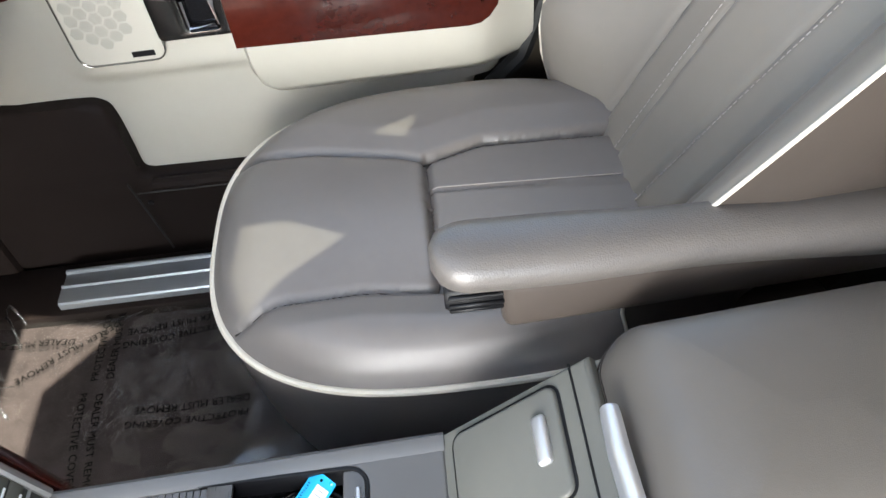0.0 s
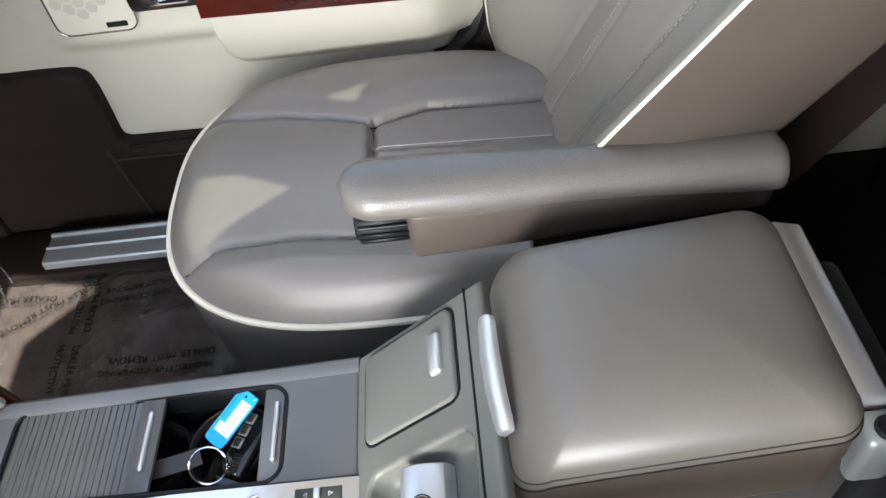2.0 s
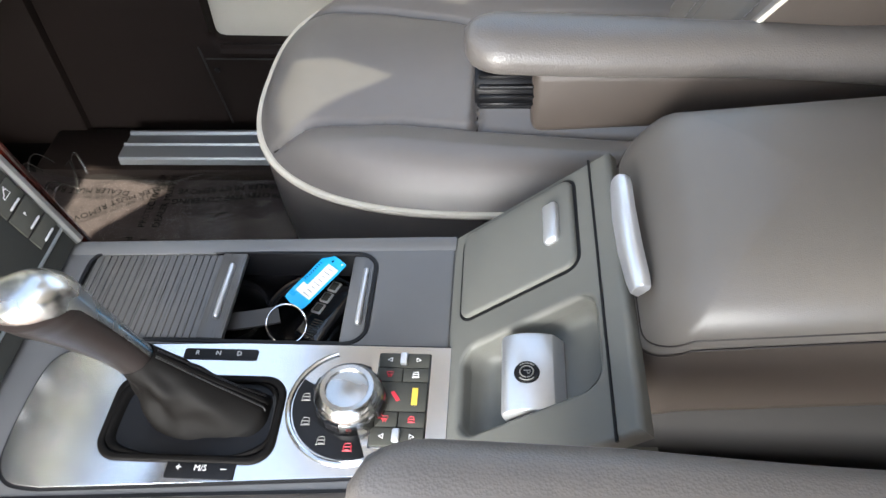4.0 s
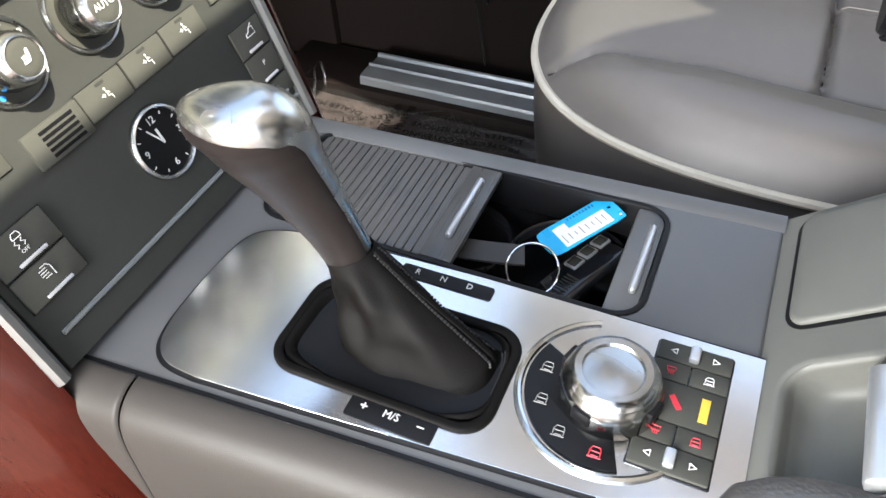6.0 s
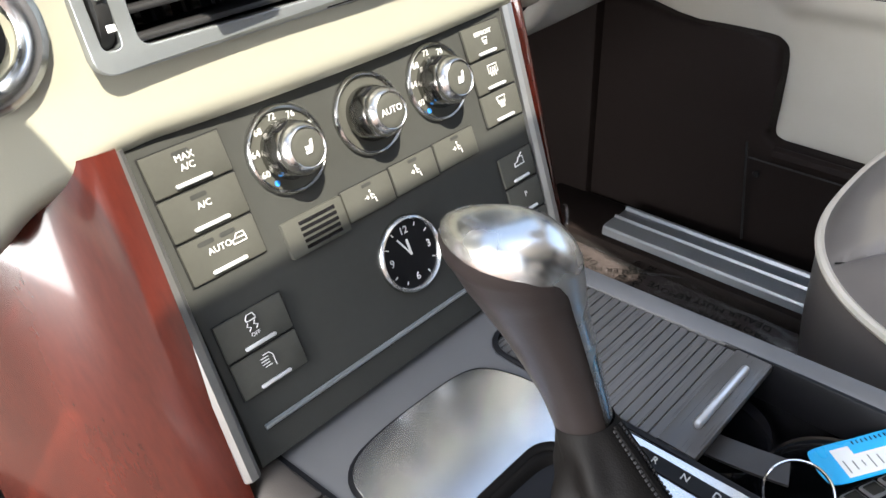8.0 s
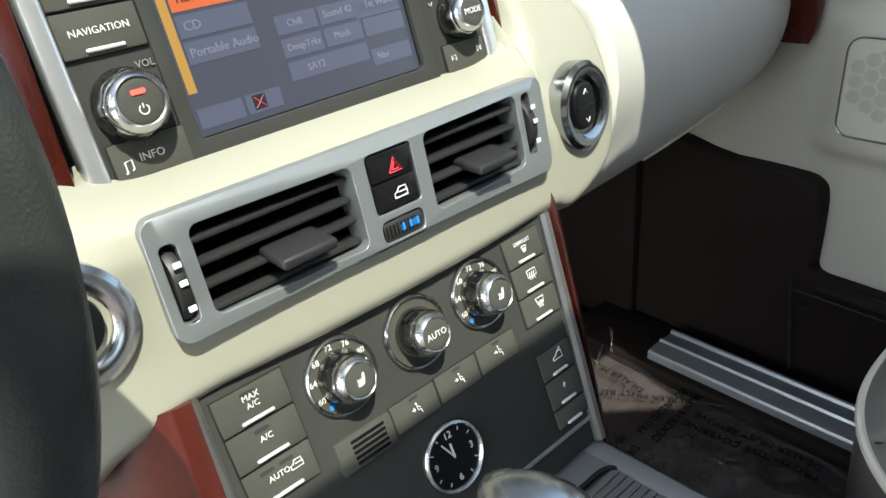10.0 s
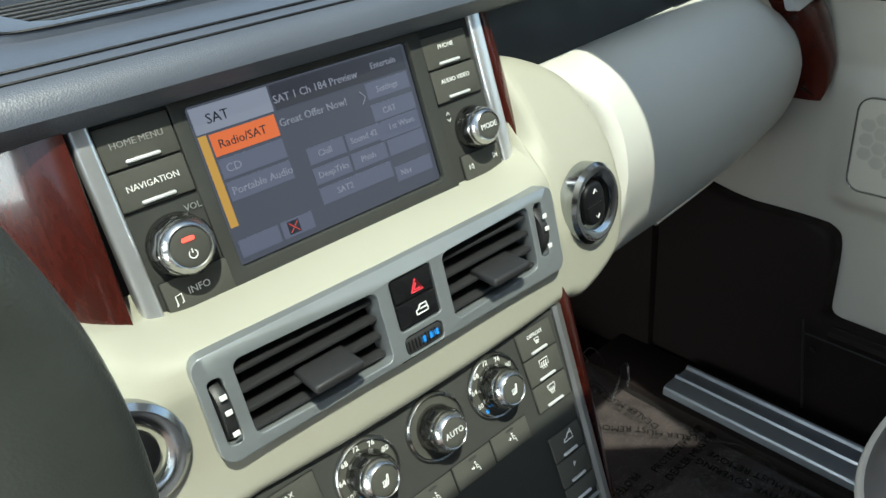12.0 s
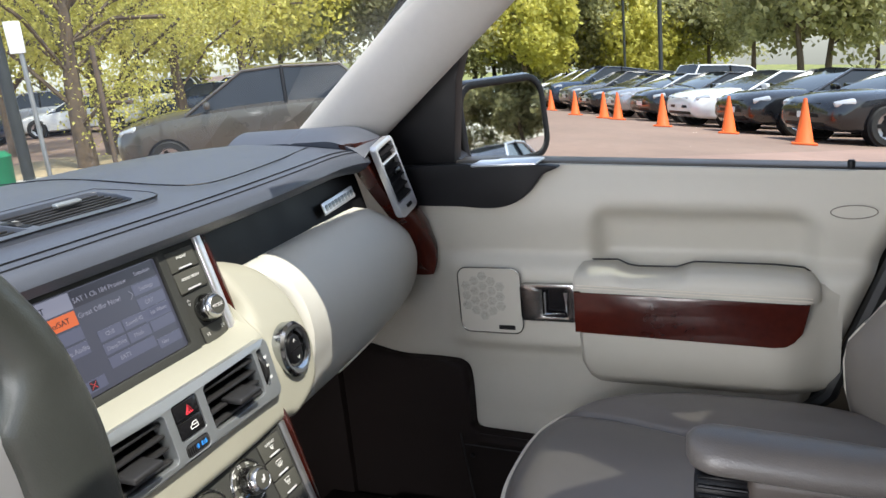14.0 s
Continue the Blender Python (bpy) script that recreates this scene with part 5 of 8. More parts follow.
def vent_panel():
    d = thing("centre_vents", (0, -0.06, 1.07), "paired centre air vents in a satin grey frame", "air vent")
    fr = plate(rrect(0.272, 0.0640, 0.008, 4, 0.0, 0.0), [rrect(0.091, 0.0465, 0.005, 4, -0.0695, 0.0), rrect(0.081, 0.0465, 0.005, 4, 0.0680, 0.0025), rrect(0.0325, 0.0345, 0.003, 3, 0.0015, 0.0078), rrect(0.0300, 0.0130, 0.004, 3, 0.0010, -0.0200), rrect(0.0085, 0.040, 0.003, 3, -0.1265, -0.002), rrect(0.0085, 0.040, 0.003, 3, 0.1185, 0.004)], 0.018, at(VNT, 0, 0, 0.0050), 0.0028, 3)
    for v in fr.verts:
        v.co.y += 0.34 * v.co.x ** 2
    even(part("frame", fr, VENTGREY, d, "satin grey vent frame"))
    for cu, w, cv in ((-0.0695, 0.094, 0.0), (0.0680, 0.084, 0.0025)):
        inner = part("vent_well", join(*[box(s, at(VNT, cu + du, dv, dw)) for s, du, dv, dw in (((w, 0.058, 0.002), 0, 0, -0.047), ((w, 0.002, 0.042), 0, 0.028, -0.027), ((w, 0.002, 0.042), 0, -0.028, -0.027), ((0.002, 0.056, 0.042), w / 2, 0, -0.027), ((0.002, 0.056, 0.042), -w / 2, 0, -0.027))]), GLOSSBLACK, d, "deep black vent well")
        for i in range(4):
            part("slat", box((w - 0.004, 0.0030, 0.024), at(VNT, cu, cv - 0.0185 + 0.0118 * i, -0.0135) @ pose(0, 0, 0, 5), 0.0012, 2), SLAT, d)
        for i in range(6):
            part("inner_vane", box((0.0018, 0.050, 0.012), at(VNT, cu - w / 2 + w * (i + 0.5) / 6, 0, -0.034)), BLACKPL, d)
        part("vent_tab", box((0.033, 0.0062, 0.026), at(VNT, cu + 0.004, cv - 0.0062, 0.004) @ pose(0, 0, 0, 10), 0.0022, 3), SLAT, d, "soft black vent tab")
    for u, v in ((-0.1265, -0.002), (0.1185, 0.004)):
        wh = lathe([(0, -0.003), (0.020, -0.003), (0.021, 0), (0.020, 0.003), (0, 0.003)], 40, at(VNT, u, v, -0.010 + 0.4 * u * u * -1) @ pose(0, 0, 0, 0, 90, 0))
        w2 = part("thumb_wheel", wh, RUBBER, d, "black ridged thumb wheel")
        for q in (0.012, 0.003, -0.010):
            part("mark", box((0.004, 0.003, 0.0006), at(VNT, u, v + q, 0.0085 + 0.0005 * 0 - 0.4 * u * u * 1 + 0.0035 * math.cos(q * 40)), 0.0002, 1), WHITEPRINT, w2)
    bk = part("switch_block", box((0.034, 0.060, 0.02), at(VNT, 0, 0, -0.009)), GLOSSBLACK, d)
    b1 = button(d, VNT, -0.0142, 0.0172, 0.0080, 0.0245, "", 0.005, False, "hazard_switch", 0.0045, material=GLOSSBLACK)
    symbol(b1, at(VNT, 0.004, 0.0150, 0.0048), "triangle", 0.0088, 0.0005, REDPRINT)
    b2 = button(d, VNT, -0.0142, 0.0172, -0.0088, 0.0077, "", 0.005, False, "lock_switch", 0.0045, material=GLOSSBLACK)
    symbol(b2, at(VNT, 0.004, -0.0010, 0.0048), "car", 0.0088, 0.0005)
    tw = part("temperature_wheel", lathe([(0, -0.014), (0.012, -0.014), (0.0125, 0), (0.012, 0.014), (0, 0.014)], 30, at(VNT, 0.001, -0.0200, -0.0075) @ pose(0, 0, 0, 0, 90, 0)), RUBBER, d, "black thumb wheel with blue marks")
    for i in range(9):
        part("rib", box((0.0006, 0.007, 0.0006), at(VNT, -0.0115 + 0.0026 * i, -0.0200, 0.0050)), BLACKPL, tw)
    for i, u in enumerate((0.000, 0.006, 0.010)):
        part("mark", box((0.003, 0.004, 0.0004), at(VNT, u, -0.0200, 0.0051)), BLUEPRINT, tw)
    return d


def round_switch(x, z, name, label, start=False):
    y = -0.0605 + 0.32 * x * x
    m = frame_of((x, y, z), (1, 0.64 * x, 0), (0, 0.14, 1))
    d = thing(name, (x, y, z - 0.03), label, "switch")
    part("ring", lathe([(0.0200, -0.004), (0.0205, 0.001), (0.0235, 0.0035), (0.0285, 0.004), (0.0315, 0.001), (0.0318, -0.010)], 48, m), RINGMETAL, d, "polished grey metal ring")
    part("well", lathe([(0, -0.003), (0.0205, -0.003), (0.0206, 0)], 40, m), GLOSSBLACK, d)
    if start:
        f = part("push_face", lathe([(0, 0.002), (0.014, 0.002), (0.0165, 0.0005), (0.017, -0.003)], 40, m), BLACKPL, d, "black push face")
        for i, s in enumerate(("START", "ENGINE", "STOP")):
            part("legend", letters(s, 0.0058, at(m, 0, 0.008 - 0.008 * i, 0.0023)), WHITEPRINT, f, "", 0)
    else:
        f = part("rocker", plate(rrect(0.026, 0.034, 0.011), (), 0.006, at(m, 0, 0, 0.002), 0.003, 3), BLACKPL, d, "black rocker")
        symbol(f, at(m, 0, 0.010, 0.0022), "up", 0.006, 0.0005)
        symbol(f, at(m, 0, -0.010, 0.0022), "down", 0.006, 0.0005)
        part("split", box((0.026, 0.001, 0.0006), at(m, 0, 0, 0.002)), GLOSSBLACK, f)
    return d


def climate_panel():
    d = thing("climate_panel", (0, -0.1, 0.88), "black climate control panel with three knobs and a clock", "control panel")
    o = -0.003
    pl = plate([(-0.135 + o, 0.127), (0.135 + o, 0.127), (0.1265 + o, -0.012), (0.1255 + o, -0.050), (-0.1345 + o, -0.050), (-0.1345 + o, -0.012)], (), 0.03, HVC, 0.001)
    part("panel", pl, FACIA, d, "soft black control panel")
    part("lower_ledge", tube([tuple(at(HVC, u, -0.0305, 0.0012).translation) for u in (-0.128, 0.118)], 0.0016, 6), VENTGREY, d, "thin grey ledge line")
    for s, u0, u1 in ((-1, -0.1405, -0.1455), (1, 0.1300, 0.1195)):
        st = loft([[tuple(HVC @ Vector((u + du, v, w))) for du, w in ((-0.0045, -0.006), (-0.0045, 0.003), (-0.002, 0.0055), (0.002, 0.0055), (0.0045, 0.003), (0.0045, -0.006))] for u, v in ((u0, 0.126), ((u0 + u1) / 2, 0.045), (u1, -0.050))])
        part("trim_strip", st, STRIPGREY, d, "satin grey trim strip")
    rows = (("MAX\nA/C", 0.1195, 0.0978), ("A/C", 0.0976, 0.0755), ("AUTO  ", 0.0753, 0.0528))
    for txt, v1, v0 in rows:
        b = button(d, HVC, -0.1325, -0.0893, v0, v1, txt, 0.0047, tv=-0.0006)
        for q in ((-0.006, 0.006) if txt.startswith("AUTO") else (0,)):
            part("lamp_window", plate(rrect(0.009, 0.0024, 0.0012), (), 0.0004, at(HVC, -0.112 + q, v1 - 0.004, 0.0022)), FACIA, b)
        if txt.startswith("AUTO"):
            symbol(b, at(HVC, -0.1015, (v0 + v1) / 2 + 0.002, 0.0022), "car", 0.0075, 0.00034)
    for sy, v1, v0 in (("skid", 0.0315, 0.0095), ("steam", 0.0093, -0.0125)):
        b = button(d, HVC, -0.1330, -0.0918, v0, v1)
        symbol(b, at(HVC, -0.113, (v0 + v1) / 2 + 0.003, 0.0022), sy, 0.0082, 0.00036)
    part("legend", letters("OFF", 0.0030, at(HVC, -0.113, 0.0178, 0.0022)), WHITEPRINT, d, "", 0)
    for sy, v1, v0 in (("defrost", 0.1210, 0.0993), ("rear", 0.0991, 0.0775), ("heat", 0.0773, 0.0562), ("hatch", 0.0352, 0.0135), ("pdc", 0.0133, -0.0092), ("", -0.0094, -0.0245)):
        b = button(d, HVC, 0.0842, 0.1205 if v0 > 0.05 else 0.1180, v0, v1, "DEFROST" if sy == "defrost" else ("P" if sy == "pdc" else ""), 0.0038 if sy == "defrost" else 0.005, tv=0.002 if sy == "defrost" else 0)
        if sy in ("heat", "rear", "hatch", "defrost"):
            symbol(b, at(HVC, 0.1025, (v0 + v1) / 2 + (0.003 if sy != "defrost" else -0.0005), 0.0022), "heat" if sy == "defrost" else sy, 0.0085 if sy != "defrost" else 0.005, 0.0004)
    # three knobs in chrome-rimmed dials
    for u, v, face in ((-0.0575, 0.0965, "seat"), (-0.0008, 0.0966, "AUTO"), (0.0548, 0.0976, "seat")):
        dial = part("dial", lathe([(0, 0.001), (0.0212, 0.001), (0.0216, 0.0016)], 48, at(HVC, u, v)), BUTTON, d, "black printed dial")
        part("dial_rim", lathe([(0.0213, 0.0008), (0.0214, 0.0026), (0.0224, 0.0034), (0.0236, 0.0022), (0.0240, 0)], 56, at(HVC, u, v)), RIMGREY, dial, "dark satin dial rim")
        if face == "seat":
            for i, s in enumerate(("60", "64", "68", "72", "76", "80")):
                a = radians(205 - 36 * i)
                part("legend", letters(s, 0.0050, at(HVC, u + 0.0185 * math.cos(a), v + 0.0185 * math.sin(a), 0.0012)), WHITEPRINT, dial, "", 0)
            part("cold_dot", lathe([(0, 0.0014), (0.0016, 0.0014), (0.0016, 0.001)], 12, at(HVC, u - 0.0125, v - 0.0140)), BLUEPRINT, dial)
        k = knob(d, at(HVC, 0, 0, 0.001), u, v, 0.0150, 0.0215, "AUTO" if face == "AUTO" else "", "climate_knob")
        if face == "seat":
            symbol(k, at(HVC, u, v, 0.0226), "seat", 0.0064, 0.00036)
    # sensor grille and air direction keys
    g = part("sensor_grille", plate(rrect(0.0400, 0.0205, 0.001, 2), (), 0.004, at(HVC, -0.0581, 0.0520, 0.0025), 0.0006), BUTTON, d, "slotted black sensor grille")
    for i in range(5):
        part("slot", box((0.024, 0.0019, 0.0006), at(HVC, -0.0560, 0.0450 + 0.0034 * i, 0.0026)), GLOSSBLACK, g)
    for i in range(3):
        b = button(d, HVC, -0.0378 + 0.0366 * i, -0.0014 + 0.0366 * i, 0.0440 + 0.0008 * i, 0.0636 + 0.0005 * i, "", 0.005, False)
        symbol(b, at(HVC, -0.0196 + 0.0366 * i, 0.0530 + 0.001 * i, 0.0022), "person", 0.0064, 0.00034)
        part("lamp_window", plate(rrect(0.007, 0.002, 0.001), (), 0.0004, at(HVC, -0.0196 + 0.0366 * i, 0.0608 + 0.0006 * i, 0.0022)), FACIA, b)
    # clock
    cu, cv = -0.0047, 0.0104
    c = part("clock", lathe([(0, 0.0005), (0.0220, 0.0005)], 48, at(HVC, cu, cv)), BLACKPL, d, "black analogue clock face")
    part("clock_rim", lathe([(0.0203, 0.0004), (0.0208, 0.0024), (0.0218, 0.0036), (0.0230, 0.0030), (0.0238, 0.0014), (0.0241, 0)], 56, at(HVC, cu, cv)), RIMGREY, c, "satin chrome clock rim")
    for i in range(12):
        a = radians(90 - 30 * i)
        if i % 3 == 0:
            part("numeral", letters(("12", "3", "6", "9")[i // 3], 0.0066, at(HVC, cu + 0.0150 * math.cos(a), cv + 0.0150 * math.sin(a), 0.0008)), WHITEPRINT, c, "", 0)
        else:
            part("hour_mark", box((0.0022, 0.0007, 0.0003), at(HVC, cu + 0.0180 * math.cos(a), cv + 0.0180 * math.sin(a), 0.0008) @ pose(0, 0, 0, 0, 0, math.degrees(a))), WHITEPRINT, c)
    for a, ln, w in ((radians(90 + 2), 0.0100, 0.0016), (radians(90 + 30), 0.0145, 0.0010)):
        part("clock_needle", box((ln, w, 0.0003), at(HVC, cu, cv, 0.0013) @ pose(0, 0, 0, 0, 0, math.degrees(a)) @ Matrix.Translation((ln * 0.45, 0, 0))), WHITEPRINT, c)
    return d


# ---- centre console ----
def console_edge(y):
    return tab([(-0.60, -0.0975), (-0.42, -0.1065), (-0.275, -0.1155), (-0.145, -0.1240), (-0.09, -0.1275)], y), tab([(-0.60, 0.134), (-0.46, 0.1335), (-0.12, 0.122)], y)


def console():
    d = thing("centre_console", (0, -0.35, 0.515), "satin grey centre console with alloy gear plate and cup holder", "console")
    x = lambda y, k: console_edge(y)[k]
    # deck with a well for the cup holder
    ys = list(np.linspace(-0.100, -0.462, 24))
    outer = [(x(y, 0), y) for y in ys] + [(x(y, 1), y) for y in ys[::-1]]
    cup = rrect(0.098, 0.262, 0.018, 5, 0.0635, -0.263)
    even(part("deck", plate(outer, [cup], 0.012, Matrix.Translation((0, 0, CZ)), 0.003, 3), CONSOLE, d, "satin grey console deck"))
    edge = loft([[(x(y, 1) + a, y, b) for a, b in ((-0.016, CZ + 0.0002), (-0.012, CZ + 0.0022), (-0.002, CZ + 0.002), (0.003, CZ - 0.003), (0.004, CZ - 0.020), (-0.016, CZ - 0.020))] for y in ys])
    part("edge_rail", edge, CONSOLE, d, "raised grey edge rail")
    sw = sheet(lambda u, v: (x(-0.118 - 0.70 * u, 1) + 0.003 + 0.022 * math.sin(v * 1.5), -0.118 - 0.70 * u, CZ - 0.018 - 0.33 * v), 12, 8, 0.01)
    part("side_panel", sw, BROWNPL, d, "dark console side")
    # driver's side: rounded pad in two lengths behind a dark joint
    brow = smooth_loop([(0.0, -0.004), (-0.0008, 0.0000), (-0.003, 0.0012), (-0.010, 0.0004), (-0.018, -0.0035), (-0.0245, -0.011), (-0.0285, -0.024), (-0.031, -0.05), (-0.034, -0.12), (-0.040, -0.34)], 3, False)
    joint = lambda y: tab([(-0.60, -0.0975), (-0.42, -0.1065), (-0.275, -0.1155), (-0.145, -0.1240), (-0.09, -0.1275)], y)
    for y0, y1 in ((-0.094, -0.1468), (-0.1482, -0.80)):
        rows = [(y0, 0.0012), (y0 - 0.0008, 0.0003), (y0 - 0.002, 0.0)] + [(y, 0.0) for y in np.linspace(y0 - 0.004, y1 + 0.004, 22)] + [(y1 + 0.002, 0.0), (y1 + 0.0008, 0.0003), (y1, 0.0012)]
        part("side_panel", loft([[(joint(y) + a + ins, y, CZ + b - ins) for a, b in brow] for y, ins in rows], False, False), TRIMGREY, d, "rounded dark grey console side pad", 60)
    part("side_joint", loft([[(joint(y) + a, y, CZ + b) for a, b in ((0.0016, 0.0006), (-0.002, 0.0006), (-0.002, -0.008), (0.0016, -0.008))] for y in np.linspace(-0.10, -0.462, 12)]), BLACKPL, d)
    part("side_core", loft([[(joint(y) + a, y, CZ + b) for a, b in ((-0.001, -0.008), (-0.018, -0.012), (-0.026, -0.03), (-0.030, -0.12), (-0.034, -0.34), (0.02, -0.34), (0.02, -0.02))] for y in np.linspace(-0.096, -0.79, 12)]), BLACKPL, d)
    # ramp, box and brake recess
    R = RMP
    L = 0.158
    rp_out = [(-0.134, -0.004), (0.112, -0.004), (0.110, L), (-0.134, L)]
    part("ramp_joint", box((0.246, 0.0016, 0.002), at(R, -0.011, 0.1405, 0.0002)), BLACKPL, d)
    even(part("ramp", plate(rp_out, [rrect(0.074, 0.119, 0.014, 6, 0.0325, 0.0735)], 0.012, at(R, 0, 0, 0.0), 0.005, 4), RAMPGREY, d, "warm grey ramp panel"))
    part("ramp_body", block(-0.108, 0.132, -0.62, -0.475, 0.70, 0.838), RAMPGREY, d)
    wl = []
    for k, w in ((1.0, -0.001), (0.985, -0.008), (0.95, -0.018), (0.90, -0.024), (0.80, -0.0265), (0.5, -0.027), (0.02, -0.027)):
        wl.append([tuple(at(R, 0.0325 + (x - 0.0325) * k, 0.0735 + (y - 0.0735) * k, w).translation) for x, y in rrect(0.078, 0.123, 0.018, 8, 0.0325, 0.0735)])
    part("well", loft(wl, True, False), RAMPGREY, d, "scooped recess of the parking brake", 60)
    lid = part("ashtray_lid", plate(rrect(0.091, 0.112, 0.010, 5, -0.0785, 0.068), (), 0.008, at(R, 0, 0, 0.0040), 0.003, 3), RAMPGREY, d, "warm grey ashtray lid")
    part("lid_gap", plate(rrect(0.0965, 0.1175, 0.013, 5, -0.0785, 0.068), (), 0.001, at(R, 0, 0, 0.0006)), BLACKPL, d)
    part("latch", box((0.041, 0.0135, 0.008), at(R, -0.0815, 0.1055, 0.0055), 0.0038, 4), SILVER, lid, "satin silver latch")
    pbp = smooth_loop([(0.0530, -0.026), (0.0535, -0.008), (0.0550, 0.001), (0.0585, 0.0048), (0.0650, 0.0046), (0.0740, 0.0008), (0.0820, -0.0055), (0.0880, -0.0120), (0.0893, -0.0150), (0.0900, -0.026)], 4, False)
    pb = part("parking_brake", loft([[tuple(at(R, u, 0.075 + (v - 0.075) * q, w - e).translation) for v, w in pbp] for u, q, e in ((0.0045, 0.97, 0.0020), (0.0052, 0.99, 0.0006), (0.0065, 1.0, 0.0), (0.0660, 1.0, 0.0), (0.0675, 0.99, 0.0006), (0.0682, 0.97, 0.0020))]), SILVER, d, "satin silver parking brake switch", 40)
    br = at(R, 0.0390, 0.0760, 0.0002) @ pose(0, 0, 0, -35)
    part("brake_disc", lathe([(0, 0.0004), (0.0085, 0.0004), (0.0090, -0.001)], 24, br), BLACKPL, pb)
    part("brake_mark", join(*[tube([tuple(br @ Vector((r * math.cos(a), r * math.sin(a), 0.0006))) for a in np.linspace(a0, a1, 12)], 0.0005, 4) for r, a0, a1 in ((0.0047, 0, 6.2), (0.0068, -0.8, 0.8), (0.0068, 2.3, 3.9))], letters("P", 0.007, at(br, 0, 0, 0.0006))), DIMPRINT, pb)
    return d


def box_lid():
    """Padded lid of the storage box between the seats."""
    d = thing("console_box", (0.02, -0.7, 0.6), "console storage box with padded taupe leather lid and silver latch", "armrest box")
    x0, x1, y0, y1 = -0.063, 0.140, -0.590, -0.826
    top_z = lambda py: 1.001 + 0.022 * math.sin(min(1, (y0 - py) / (y0 - y1) * 1.5 + 0.12) * 1.57)
    prof = ((0.0, -0.018), (0.0018, -0.009), (0.007, -0.001), (0.014, 0.0042), (0.024, 0.0080), (0.038, 0.0105), (0.060, 0.0122), (0.085, 0.0128), (0.100, 0.0130))
    ring_at = lambda ins, dz: [(px, py, top_z(py) + dz - 0.030 * max(0, 1 - (y0 - py) / 0.065) ** 2) for px, py in rrect(x1 - x0 - 2 * ins, y0 - y1 - 2 * ins, max(0.004, 0.026 - ins * 0.25), 8, (x0 + x1) / 2, (y0 + y1) / 2)]
    part("lid", loft([ring_at(ins, dz) for ins, dz in prof]), LIDSKIN, d, "padded dark taupe leather lid", 70)
    part("lid_side", loft([ring_at(ins, dz) for ins, dz in ((0.006, -0.098), (0.002, -0.094), (0.0, -0.085), (-0.001, -0.050), (0.0005, -0.0185))], True, False), SIDESKIN, d, "brown leather side of the lid", 70)
    for ins, dz in ((-0.0006, -0.0185), (0.0012, -0.0120)):
        part("stitching", tube(ring_at(ins, dz), 0.0007, 5, True), GRIPSKIN, d, "dark twin stitched hem")
    part("body", block(x0 + 0.012, x1 - 0.010, y1 - 0.02, y0 - 0.005, 0.52, 0.945, 0.01), CHEEK, d, "dark grey storage box")
    f = frame_of((0.027, -0.5855, 0.9895), (-1, -0.04, -0.05), (0, -0.62, 0.78))
    bl = loft([[tuple(at(f, u, v, w + 0.004 * math.cos(u / 0.049 * 1.5)).translation) for v, w in ((-h, -0.006), (-h, -0.001), (-h * 0.75, 0.0014), (0, 0.0022), (h * 0.75, 0.0014), (h, -0.001), (h, -0.006))] for u, h in ((-0.0495, 0.0050), (-0.0480, 0.0066), (-0.040, 0.0078), (-0.015, 0.0086), (0.015, 0.0086), (0.040, 0.0078), (0.0480, 0.0066), (0.0495, 0.0050))])
    part("latch", bl, SILVER, d, "curved satin silver latch", 50)
    t2 = block(-0.030, x1 - 0.002, y1 - 0.031, y1 - 0.003, 0.955, 1.000, 0.004, 3)
    for v in t2.verts:
        v.co.z -= 0.35 * max(0, y1 - 0.010 - v.co.y)
    part("rear_trim", t2, SILVER, d, "satin silver rear trim of the storage box")
    part("rear_corner", block(x0 + 0.002, -0.033, y1 - 0.034, y1 - 0.003, 0.93, 0.990, 0.006, 3), VENTGREY, d, "grey corner piece")
    part("corner_screw", lathe([(0, 0.001), (0.006, 0.001), (0.008, 0.003), (0.010, 0.002), (0.010, 0)], 20, Matrix.Translation((-0.050, y1 - 0.020, 0.990))), BLACKPL, d)
    part("rear_face", block(x0 + 0.01, x1 - 0.01, y1 - 0.07, y1 - 0.028, 0.55, 0.955, 0.012), BLACKPL, d)
    return d


